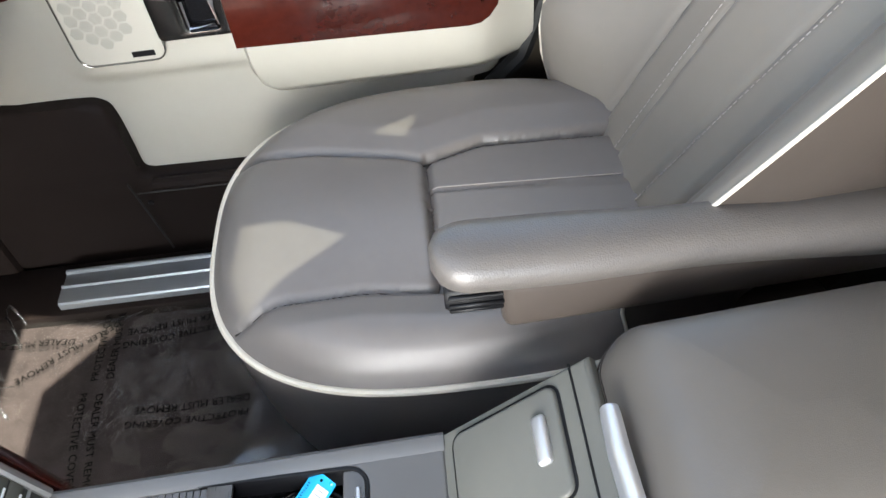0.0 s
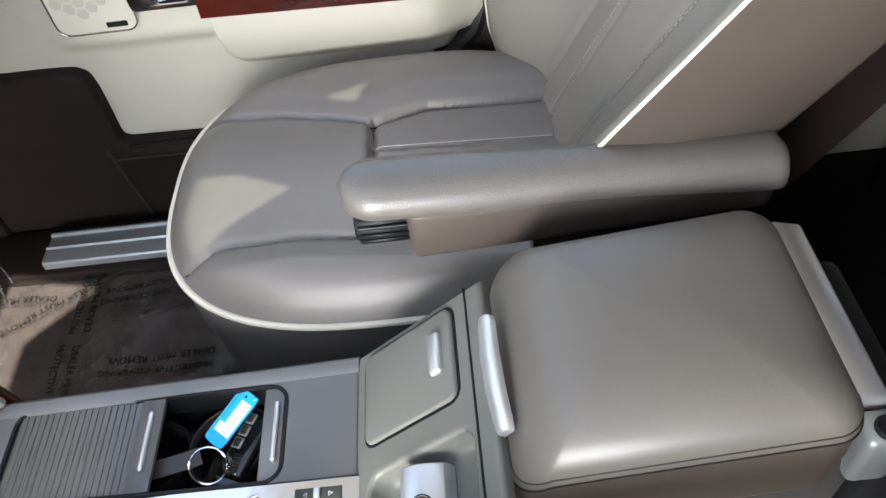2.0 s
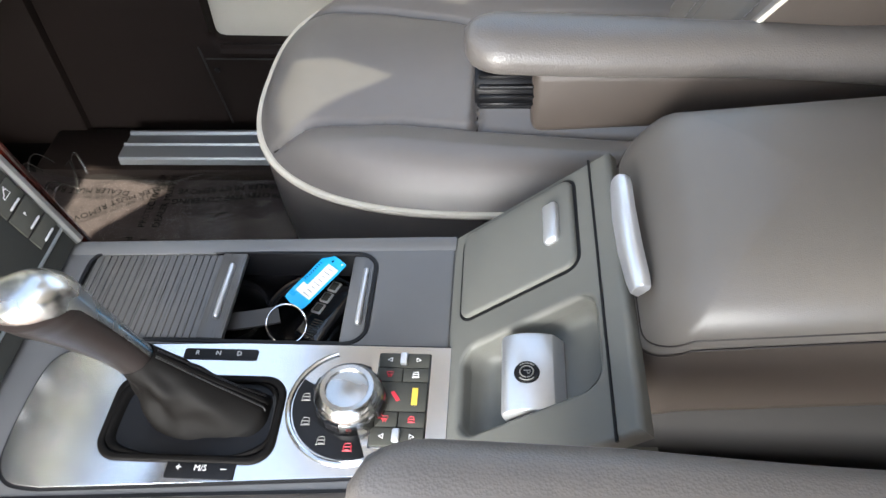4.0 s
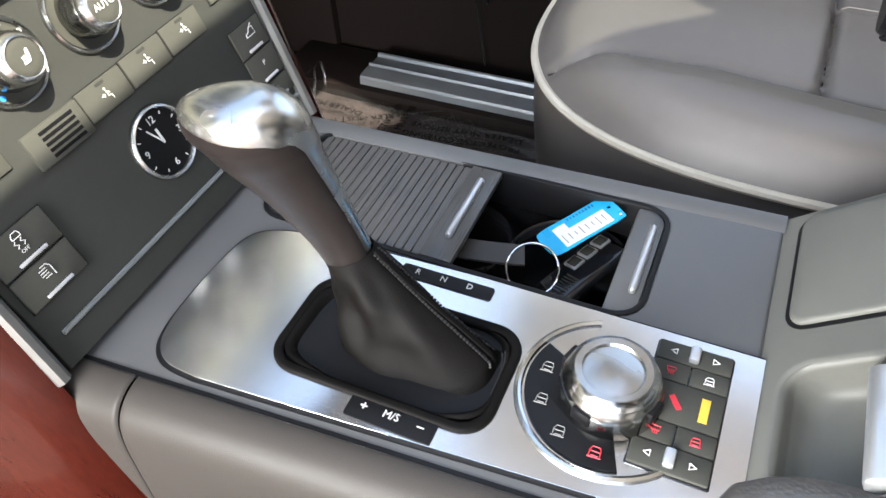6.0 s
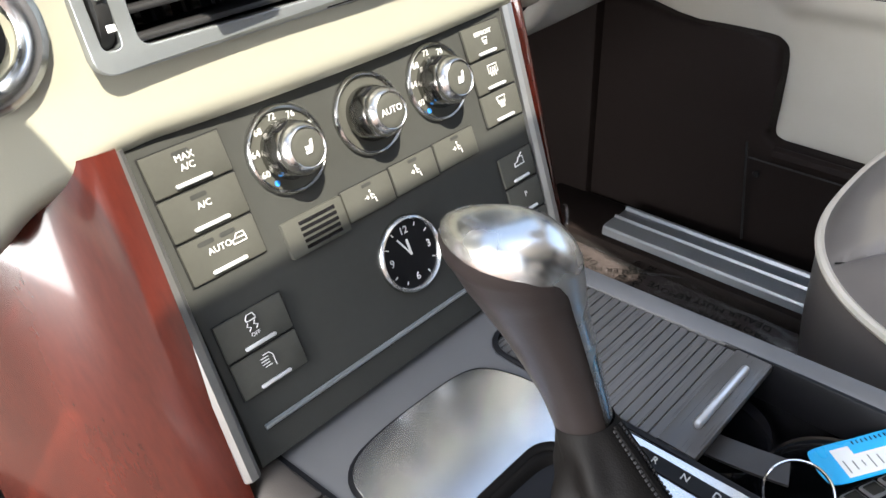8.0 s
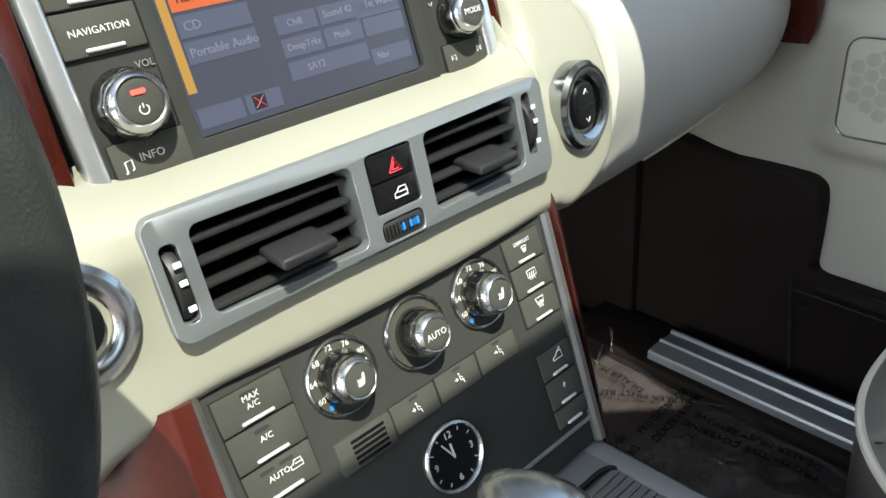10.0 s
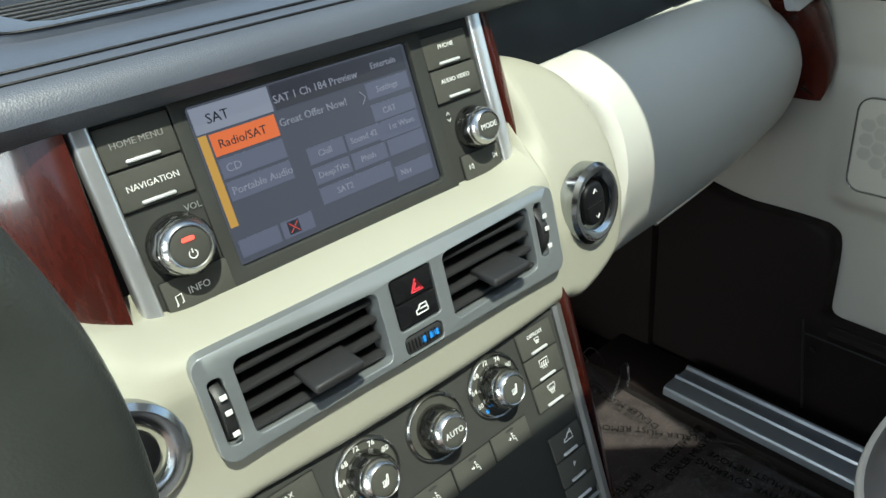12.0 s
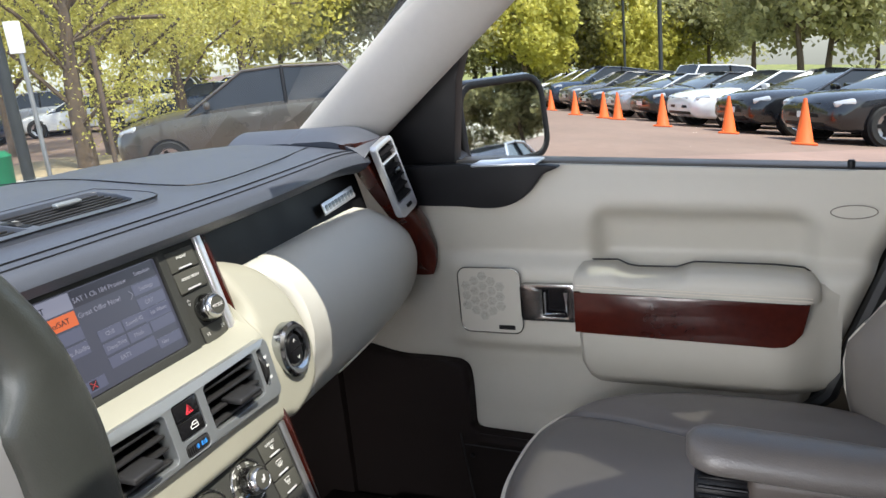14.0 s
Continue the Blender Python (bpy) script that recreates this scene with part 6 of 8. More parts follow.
def cup_holder():
    d = thing("cup_holder", (0.0635, -0.33, 0.80), "gloss black cup holder under a half-open grey roller blind", "cup holder")
    cx = 0.0635
    part("tub", join(block(cx - 0.052, cx + 0.052, -0.398, -0.128, 0.800, 0.803), block(cx - 0.052, cx - 0.049, -0.398, -0.128, 0.80, CZ - 0.004), block(cx + 0.049, cx + 0.052, -0.398, -0.128, 0.80, CZ - 0.004), block(cx - 0.052, cx + 0.052, -0.398, -0.395, 0.80, CZ - 0.004), block(cx - 0.052, cx + 0.052, -0.131, -0.128, 0.80, CZ - 0.004)), GLOSSBLACK, d, "gloss black tub")
    for cy, rr in ((-0.338, 0.042), (-0.262, 0.034)):
        part("cup_ring", lathe([(rr - 0.008, 0.0), (rr - 0.006, 0.030), (rr - 0.003, 0.037), (rr, 0.039), (rr + 0.003, 0.036), (rr + 0.0045, 0.028), (rr + 0.005, 0.0)], 48, Matrix.Translation((cx + 0.004, cy, 0.803))), GLOSSBLACK, d, "rounded cup rim")
    part("rim", plate(rrect(0.1005, 0.2645, 0.019, 5, cx, -0.263), [rrect(0.0935, 0.2575, 0.016, 5, cx, -0.263)], 0.030, Matrix.Translation((0, 0, CZ + 0.0006)), 0.0008), BLACKPL, d, "black rim of the cup holder")
    bl = part("blind", block(cx - 0.046, cx + 0.046, -0.272, -0.134, CZ - 0.006, CZ - 0.003, 0.001), FACIA, d, "grey slatted roller blind")
    for i in range(19):
        part("slat", block(cx - 0.0455, cx + 0.0455, -0.137 - 0.00615 * (i + 1) + 0.00022, -0.137 - 0.00615 * i - 0.00022, CZ - 0.004, CZ - 0.0012, 0.0004, 1), BLINDGREY, bl)
    part("blind_bar", block(cx - 0.0465, cx + 0.0465, -0.276, -0.2535, CZ - 0.005, CZ + 0.001, 0.0015), BLINDGREY, bl)
    part("grip", box((0.060, 0.005, 0.006), Matrix.Translation((cx + 0.002, -0.266, CZ + 0.0028)), 0.0024, 3), SILVER, bl, "silver grip bar")
    part("end_block", block(cx - 0.0465, cx + 0.0465, -0.3915, -0.372, CZ - 0.03, CZ - 0.0008, 0.002), CONSOLE, d, "satin grey end block")
    part("grip", box((0.060, 0.005, 0.006), Matrix.Translation((cx + 0.000, -0.3855, CZ + 0.001)), 0.0024, 3), SILVER, d, "silver grip bar")
    return d


def gear_plate():
    d = thing("gear_plate", (-0.05, -0.3, CZ), "polished alloy gear plate with terrain dial and switches", "gear plate")
    out = smooth_loop([(-0.1145, -0.180), (-0.111, -0.155), (-0.092, -0.142), (-0.045, -0.140), (-0.010, -0.145), (0.003, -0.165), (0.008, -0.20)], 5, False) + [(0.0115, -0.30), (0.0115, -0.464), (-0.0935, -0.464), (-0.0985, -0.40), (-0.1060, -0.30)]
    P = Matrix.Translation((0, 0, CZ + 0.0025))
    part("plate_groove", plate([(-0.05 + (a + 0.05) * 1.035, -0.30 + (b + 0.30) * 1.014) for a, b in out], (), 0.001, Matrix.Translation((0, 0, CZ + 0.0006))), BLACKPL, d)
    even(part("plate", plate(out, [rrect(0.068, 0.128, 0.016, 5, -0.0560, -0.275)], 0.004, P, 0.0015, 3), PLATE, d, "polished alloy plate"))
    part("gate_strip", plate(rrect(0.010, 0.060, 0.002, 3, 0.000, -0.281), (), 0.001, at(P, 0, 0, 0.001), 0.0003), BLACKPL, d, "black gear gate strip")
    Q = lambda u, v: at(P, u, v, 0.0012) @ pose(0, 0, 0, 0, 0, 90)
    for s, v in (("R", -0.262), ("N", -0.279), ("D", -0.296)):
        part("legend", letters(s, 0.0058, Q(0.0005, v) @ pose(0, 0, 0, 0, 0, 180)), WHITEPRINT, d, "", 0)
    part("gate_strip", plate(rrect(0.016, 0.050, 0.0015, 3, -0.0965, -0.292), (), 0.001, at(P, 0, 0, 0.001), 0.0003), BLACKPL, d)
    part("gate_strip", plate(rrect(0.008, 0.013, 0.001, 3, -0.0890, -0.296), (), 0.001, at(P, 0, 0, 0.001), 0.0003), BLACKPL, d)
    for s, v, z in (("+", -0.276, 0.008), ("M/S", -0.292, 0.0062), ("–", -0.309, 0.008)):
        part("legend", letters(s, z, Q(-0.0965, v) @ pose(0, 0, 0, 0, 0, 180)), WHITEPRINT, d, "", 0)
    # terrain dial
    c = (-0.0420, -0.392)
    arc = [(c[0] + 0.044 * math.cos(a), c[1] + 0.044 * math.sin(a)) for a in np.linspace(radians(62), radians(200), 22)] + [(c[0] + 0.026 * math.cos(a), c[1] + 0.026 * math.sin(a)) for a in np.linspace(radians(200), radians(62), 18)]
    part("dial_collar", tube([(c[0] + 0.0475 * math.cos(a), c[1] + 0.0475 * math.sin(a), CZ + 0.0028) for a in np.linspace(radians(20), radians(235), 34)], 0.0022, 8), SATINCHROME, d, "satin chrome collar")
    ap = part("dial_scale", plate(arc, (), 0.002, at(P, 0, 0, 0.0016), 0.0004), BLACKPL, d, "black terrain scale")
    for i in range(4):
        a = radians(82 + 34 * i)
        symbol(ap, Matrix.Translation((c[0] + 0.035 * math.cos(a), c[1] + 0.035 * math.sin(a), CZ + 0.0043)) @ pose(0, 0, 0, 0, 0, -90), "terrain", 0.0068, 0.00032, REDPRINT if i == 3 else DIMPRINT)
    k = part("terrain_knob", lathe([(0, 0), (0.0265, 0), (0.0272, 0.003), (0.0262, 0.013), (0.0235, 0.0195), (0.0205, 0.0215)], 48, Matrix.Translation((*c, CZ + 0.003))), DARKCHROME, d, "dark chrome terrain knob")
    part("knob_ring", lathe([(0.0240, 0.0175), (0.0228, 0.0215), (0.0195, 0.0240), (0.0160, 0.0236), (0.0150, 0.0222)], 48, Matrix.Translation((*c, CZ + 0.003))), SATINCHROME, k, "satin chrome knob ring")
    part("knob_face", lathe([(0, 0.0240), (0.008, 0.0235), (0.0150, 0.0222)], 40, Matrix.Translation((*c, CZ + 0.003))), RIMGREY, k, "domed satin knob face")
    for i in range(4):
        a = radians(-20 + 90 * i)
        part("grip", box((0.003, 0.011, 0.009), Matrix.Translation((*c, CZ + 0.014)) @ pose(0, 0, 0, 0, 0, math.degrees(a)) @ Matrix.Translation((0.0258, 0, 0)), 0.0012, 2), BLACKPL, k)
    # switch block
    sb = Matrix.Translation((0, 0, CZ + 0.0045))
    S = lambda x0, x1, y0, y1, nm="switch", ma=BUTTON: part(nm, block(x0, x1, y0, y1, CZ + 0.001, CZ + 0.0055, 0.001, 2), ma, d, "black switch" if nm == "switch" else "")
    part("switch_bed", block(-0.0765, 0.0045, -0.4490, -0.4080, CZ + 0.001, CZ + 0.0035, 0.001), GLOSSBLACK, d)
    rows = ((0.0035, -0.0095), (-0.0100, -0.0222), (-0.0227, -0.0475), (-0.0480, -0.0605), (-0.0610, -0.0755))
    for i, (a, b) in enumerate(rows):
        if i in (0, 4):
            sw = S(b, a, -0.4480, -0.4090)
            part("slider", block((a + b) / 2 - 0.005, (a + b) / 2 + 0.005, -0.4310, -0.4255, CZ + 0.005, CZ + 0.0095, 0.0012, 2), SILVER, sw, "satin silver slider")
            for sy, y in (("left", -0.4175), ("right", -0.4395)):
                symbol(sw, Matrix.Translation(((a + b) / 2, y, CZ + 0.0056)) @ pose(0, 0, 0, 0, 0, -90), sy, 0.005, 0.0004)
        elif i == 2:
            sw = S(b, a, -0.4480, -0.4090)
            part("mark", box((0.0145, 0.0044, 0.0004), Matrix.Translation(((a + b) / 2, -0.4390, CZ + 0.0057)), 0.0001, 1), YELLOWPRINT, sw)
            part("mark", box((0.009, 0.0030, 0.0004), Matrix.Translation(((a + b) / 2, -0.4245, CZ + 0.0057)) @ pose(0, 0, 0, 0, 0, 35)), REDPRINT, sw)
        else:
            for y0, y1, sy, ma in ((-0.4280, -0.4090, "heat", REDPRINT), (-0.4480, -0.4285, "terrain", WHITEPRINT if i == 1 else REDPRINT)):
                sw = S(b, a, y0, y1)
                symbol(sw, Matrix.Translation(((a + b) / 2, (y0 + y1) / 2, CZ + 0.0056)) @ pose(0, 0, 0, 0, 0, -90), sy, 0.0054, 0.00028, ma)
    return d


def gear_lever():
    d = thing("gear_lever", (-0.056, -0.275, CZ), "gear lever with chrome-capped leather grip and black leather boot", "gear lever")
    # boot frame and gathered boot
    part("boot_frame", plate(rrect(0.073, 0.133, 0.018, 6, -0.0560, -0.275), [rrect(0.061, 0.121, 0.013, 6, -0.0560, -0.275)], 0.006, Matrix.Translation((0, 0, CZ + 0.005)), 0.002, 3), BOOT, d, "black boot rim")
    topc = Vector((-0.0385, -0.2425, 0.921))
    axis = Vector((-0.024, 0.032, 0.095)).normalized()
    side = axis.cross(Vector((1, 0, 0))).normalized()
    power = lambda q, e: math.copysign(abs(q) ** e, q)

    def hide(a, t):
        """Boot surface: a skirt dips from the rim to a foot, then a gathered cone rises to the collar."""
        c, s = math.cos(a), math.sin(a)
        rim = Vector((-0.0560 + 0.032 * power(c, 0.42), -0.275 + 0.062 * power(s, 0.42), CZ + 0.004))
        rear = max(0.0, -s)
        foot = Vector((-0.0510 + 0.0270 * c + 0.003 * rear, -0.2840 + 0.0440 * s, CZ - 0.004 + 0.012 * rear ** 2))
        neck = topc + Vector((0.0134 * c, 0, 0)) + side * (0.0150 * s)
        if t < 0.36:
            q = t / 0.36
            p = rim.lerp(foot, q)
            return p + Vector((0, 0, -0.006 * math.sin(math.pi * q) + 0.0018 * math.sin(math.pi * q) * math.sin(5 * a + 1.0) + 0.004 * math.sin(math.pi * min(1, q * 3)) * (1 - q)))
        q = (t - 0.36) / 0.64
        p = foot.lerp(neck, q)
        out = Vector((c, s, 0.25))
        env = math.sin(math.pi * min(1, q * 0.92 + 0.08))
        sag = -0.0030 * env * (0.6 + 0.4 * abs(c)) * (1 - rear ** 4)
        fold = 0.0028 * math.sin(3 * a + 4.0 * q + 0.6) + 0.0010 * math.sin(7 * a - 5 * q) + 0.0006 * q * math.sin(26 * q + 3 * c)
        return p + out * (sag + fold * env * (1 - 0.7 * rear ** 6))
    rings = [[hide(2 * math.pi * i / 96, k / 44) for i in range(96)] for k in range(45)]
    boot = part("boot", loft(rings, True, False), BOOT, d, "gathered black leather boot", 80)
    ridge = part("seam", tube([hide(radians(-82), t) + Vector((0, -0.0002, 0.0004)) for t in np.linspace(0.30, 0.985, 40)], 0.0017, 8, False, 0.6), BOOT, boot, "raised boot seam")
    for deg in (-94, -70):
        row = []
        for t in np.linspace(0.33, 0.97, 40):
            row.append(tube([hide(radians(deg), t) + Vector((0, -0.0006, 0.0009)), hide(radians(deg), t + 0.010) + Vector((0, -0.0006, 0.0009))], 0.0008, 5))
        part("stitching", join(*row), SLAT, ridge, "dark twin stitching")
    for deg in (-82, 150):
        for dt in (0.10, 0.155):
            part("stitching", tube([hide(radians(deg + q), dt) + Vector((0, 0, 0.0006)) for q in np.linspace(-14, 14, 9)], 0.0006, 5), SLAT, boot)
    # grip: leather body, chrome spine that widens into the crown
    cl = smooth_loop([(-0.0385, -0.2435, 0.915), (-0.0420, -0.2370, 0.940), (-0.0480, -0.2290, 0.968), (-0.0550, -0.2220, 0.995), (-0.0590, -0.2195, 1.010)], 6, False)
    rad = np.interp(np.linspace(0, 1, len(cl)), [0, 0.25, 0.55, 0.8, 1], [0.0132, 0.0148, 0.0190, 0.0238, 0.0250])
    end_axis = (Vector(cl[-1]) - Vector(cl[-3])).normalized()
    rows = [(Vector(p), float(r), None) for p, r in zip(cl, rad)]
    for k in range(1, 25):
        th = radians(90 * k / 24.02)
        rows.append((Vector(cl[-1]) + end_axis * 0.0225 * math.sin(th), 0.0249 * math.cos(th) ** 0.68, end_axis))
    body, spine = [], []
    for i, (p, r, ax) in enumerate(rows):
        ax = ax or (Vector(cl[min(i + 1, len(cl) - 1)]) - Vector(cl[max(i - 1, 0)])).normalized()
        s1 = Vector((1, 0, 0))
        s2 = ax.cross(s1).normalized()
        nose = 0.95 * max(0, min(1.0, i / len(cl)) - 0.50)
        pt = lambda q, k: p + (s1 * r * 0.90 * math.cos(q) + s2 * r * (1.05 + nose * max(0, math.sin(q))) * math.sin(q)) * k
        body.append([pt(q, 1.0) for q in np.linspace(0, 2 * math.pi, 41)[:-1]])
        t = i / len(cl) if i < len(cl) else 1 + 0.32 * (i - len(cl) + 1) / 24
        a0 = np.interp(t, [0, 0.55, 0.8, 0.94, 1.0, 1.04, 1.07, 1.10, 1.13, 1.17, 1.5], [-98, -98, -101, -108, -118, -134, -160, -196, -232, -255, -255])
        a1 = np.interp(t, [0, 0.55, 0.8, 0.96, 1.03, 1.07, 1.11, 1.15, 1.19, 1.5], [-8, -4, 8, 22, 42, 55, 75, 95, 105, 105])
        spine.append([pt(radians(q), 1.045) for q in np.linspace(a0, a1, 36)])
    part("grip", loft(body), GRIPSKIN, d, "dark brown leather grip", 70)
    part("chrome_crown", loft(spine, False, False), CROWN, d, "chrome crown and spine of the lever", 70)
    return d


def keys():
    d = thing("car_keys", (0.06, -0.35, 0.84), "black key fob with blue labelled tag in the cup holder", "keys")
    T = frame_of((0.0863, -0.3390, 0.8600), (0.0416, -0.0355, 0.013), (0.004, 0.026, -0.007)) @ Matrix.Diagonal((0.82, 0.82, 1, 1))
    o = smooth_loop([(-0.0335, -0.010), (-0.0335, 0.010), (-0.028, 0.0165), (0.0, 0.0165), (0.030, 0.0165), (0.0345, 0.012), (0.0345, -0.012), (0.030, -0.0165), (0.0, -0.0165), (-0.028, -0.0165)], 3)
    t = part("tag", plate(o, [disc(0.0019, 12, 0.029, 0.002)], 0.0009, T), TAGBLUE, d, "bright blue plastic key tag")
    part("label", plate([(-0.020, -0.0145), (0.024, -0.0145), (0.024, 0.003), (-0.008, 0.003), (-0.008, 0.011), (-0.020, 0.011)], (), 0.0003, at(T, 0, 0, 0.0004)), WHITEPRINT, t, "white paper label")
    for i in range(8):
        part("print_line", box((0.0008, 0.011 - 0.003 * (i % 3), 0.0002), at(T, -0.017 + 0.0052 * i, -0.006, 0.0006)), DIMPRINT, t)
    for i in range(9):
        part("print_line", box((0.0007, 0.0030, 0.0002), at(T, -0.004 + 0.0030 * i, 0.0125, 0.0004)), GLOSSBLACK, t)
    for y in (-0.012, 0.012):
        part("rivet", lathe([(0, 0.0006), (0.0011, 0.0004), (0.0013, 0)], 10, at(T, 0.0315, y, 0.0)), WHITEPRINT, t)
    R = frame_of((0.0440, -0.3210, 0.8530), (0.28, -0.96, 0.0), (0.706, 0.206, 0.677))
    for k in (0, 1):
        part("split_ring", tube([tuple(R @ Vector((0.0168 * math.cos(a), 0.0168 * math.sin(a), 0.0011 * k))) for a in np.linspace(0, 2 * math.pi, 48)[:-1]], 0.0008, 8, True), CHROME, d, "steel split ring")
    F = frame_of((0.0680, -0.3480, 0.8360), (0.90, -0.42, 0.06), (0.40, 0.86, -0.20)) @ Matrix.Diagonal((0.88, 0.88, 0.88, 1))
    f = part("fob", box((0.074, 0.036, 0.014), F, 0.006, 4), GLOSSBLACK, d, "black key fob")
    for i in range(3):
        b = part("fob_button", box((0.0125, 0.0115, 0.003), at(F, 0.000 + 0.0145 * i, 0.006, 0.0072), 0.001), SILVER, f)
        part("fob_key", box((0.0095, 0.0085, 0.002), at(F, 0.000 + 0.0145 * i, 0.006, 0.0084), 0.0008), FACIA, b)
    for i in range(7):
        part("fob_rib", box((0.0012, 0.012, 0.002), at(F, -0.031 + 0.0030 * i, -0.004, 0.0070), 0.0003, 1), FACIA, f)
    sp = [(0.055, -0.312, 0.852), (0.050, -0.296, 0.853), (0.046, -0.280, 0.854), (0.044, -0.262, 0.853), (0.043, -0.246, 0.850)]
    st = loft([[(x - 0.0085, y - 0.003, z - 0.0012), (x + 0.0085, y + 0.003, z - 0.0012), (x + 0.0085, y + 0.003, z + 0.0006), (x - 0.0085, y - 0.003, z + 0.0006)] for x, y, z in smooth_loop(sp, 4, False)])
    part("strap", st, CHEEK, d, "dark leather key strap")
    return d


def steering_wheel():
    c = Vector((-0.391, -0.1925, 1.222))
    d = thing("steering_wheel", tuple(c + Vector((0, 0.3, -0.1))), "dark leather steering wheel with silver spokes and ivory hub", "steering wheel")
    W = frame_of(tuple(c), (1, 0, 0), (0, 0.16, 0.987))
    HIDE = mat("green_black_leather", (0.035, 0.038, 0.035), 0.32, 0, 0.18, 14, 0.16, 900)
    # rim: swells inwards into a grip where the side spokes join it
    rings = []
    for deg in np.linspace(0, 360, 181)[:-1]:
        a = radians(deg)
        off = min(abs(deg - 1), abs(deg - 361), abs(deg - 179))
        g = 1 / (1 + (off / 13.0) ** 6)
        thumb = 0.004 * math.exp(-((min(abs(deg - 28), abs(deg - 152)) / 9.0) ** 2))
        r1, r0 = 0.1985, 0.1665 - 0.0255 * g - 0.5 * thumb
        mid, half = (r1 + r0) / 2, (r1 - r0) / 2
        h = 0.0165 - 0.002 * g
        rings.append([tuple(W @ Vector(((mid + half * math.cos(q)) * math.cos(a), (mid + half * math.cos(q)) * math.sin(a), h * math.sin(q)))) for q in np.linspace(0, 2 * math.pi, 25)[:-1]])
    rings.append(rings[0])
    part("rim", loft(rings, True, False), HIDE, d, "dark leather rim", 80)
    for lo, hi in ((18, 60), (120, 162), (-62, -10), (190, 242)):
        cross = []
        for deg in np.arange(lo, hi, 1.5):
            a = radians(deg)
            p = lambda q, w: tuple(W @ Vector((q * math.cos(a), q * math.sin(a), w)))
            cross.append(tube([p(0.1672, 0.006), p(0.1660, 0.000)], 0.0010, 4))
        part("stitching", join(*cross), DIMPRINT, d, "grey baseball stitching")
    for s in (1, -1):
        # satin spoke plate between the hub and the grip, with a black key pad on it
        out = smooth_loop([(s * 0.070, 0.048), (s * 0.120, 0.034), (s * 0.142, 0.026), (s * 0.146, 0.008), (s * 0.142, -0.018), (s * 0.132, -0.022), (s * 0.075, -0.020)], 5)
        sp = part("spoke", plate(out if s > 0 else out[::-1], (), 0.014, at(W, 0, 0, 0.004), 0.004, 3), SILVER, d, "satin silver spoke plate")
        part("key_pad", plate(rrect(0.040, 0.034, 0.010, 5, s * 0.108, 0.010), (), 0.004, at(W, 0, 0, 0.0075), 0.002, 3), BLACKPL, sp, "black key pad")
    for a0 in (250, 290):
        M = W @ pose(0, 0, 0, 0, 0, a0)
        part("lower_spoke", box((0.10, 0.030, 0.014), at(M, 0.120, 0, -0.006), 0.006, 3), SILVER, d)
    part("hub", loft([[tuple(at(W, x * k, y * k - 0.012, w).translation) for x, y in rrect(0.190, 0.150, 0.055, 8)] for k, w in ((1, -0.02), (1.0, 0.008), (0.94, 0.022), (0.7, 0.030))]), IVORY, d, "ivory airbag cover")
    part("column", tube([tuple(c + Vector((0, 0.02, 0))), tuple(c + Vector((0, 0.26, -0.06)))], 0.045, 16), BLACKPL, d, "black steering column")
    return d


def driver_dash():
    d = thing("instrument_panel", (-0.40, 0.1, 1.0), "driver's side dash with instrument hood and ivory lower panel", "instrument panel")
    part("hood", sheet(lambda u, v: (-0.60 + 0.40 * u, 0.015 + 0.20 * v, 1.262 + 0.060 * math.sin(math.pi * u) ** 0.7 * (1 - 0.4 * v)), 20, 6, 0.008), DASHSKIN, d, "charcoal leather instrument hood")
    part("gauges", plate(rrect(0.36, 0.10, 0.03, 5), (), 0.01, frame_of((-0.40, 0.12, 1.22), (1, 0, 0), (0, 0.3, 1))), GLOSSBLACK, d, "dark gauge glass")
    part("lower_panel", sheet(lambda u, v: (-0.70 + 0.43 * u, 0.02 + 0.02 * math.sin(3 * v) + 0.10 * v, 1.18 - 0.36 * v), 8, 8, 0.01), IVORY, d, "ivory lower dash panel")
    return d


car_shell()
dashboard()
infotainment()
vent_panel()
round_switch(0.184, 1.101, "passenger_rocker", "round silver-ringed rocker switch on the ivory fascia")
round_switch(-0.180, 1.100, "start_button", "round silver-ringed engine start button", True)
climate_panel()
console()
box_lid()
cup_holder()
gear_plate()
gear_lever()
keys()
passenger_seat()
driver_seat()
passenger_door()
door_mirror()
steering_wheel()
driver_dash()


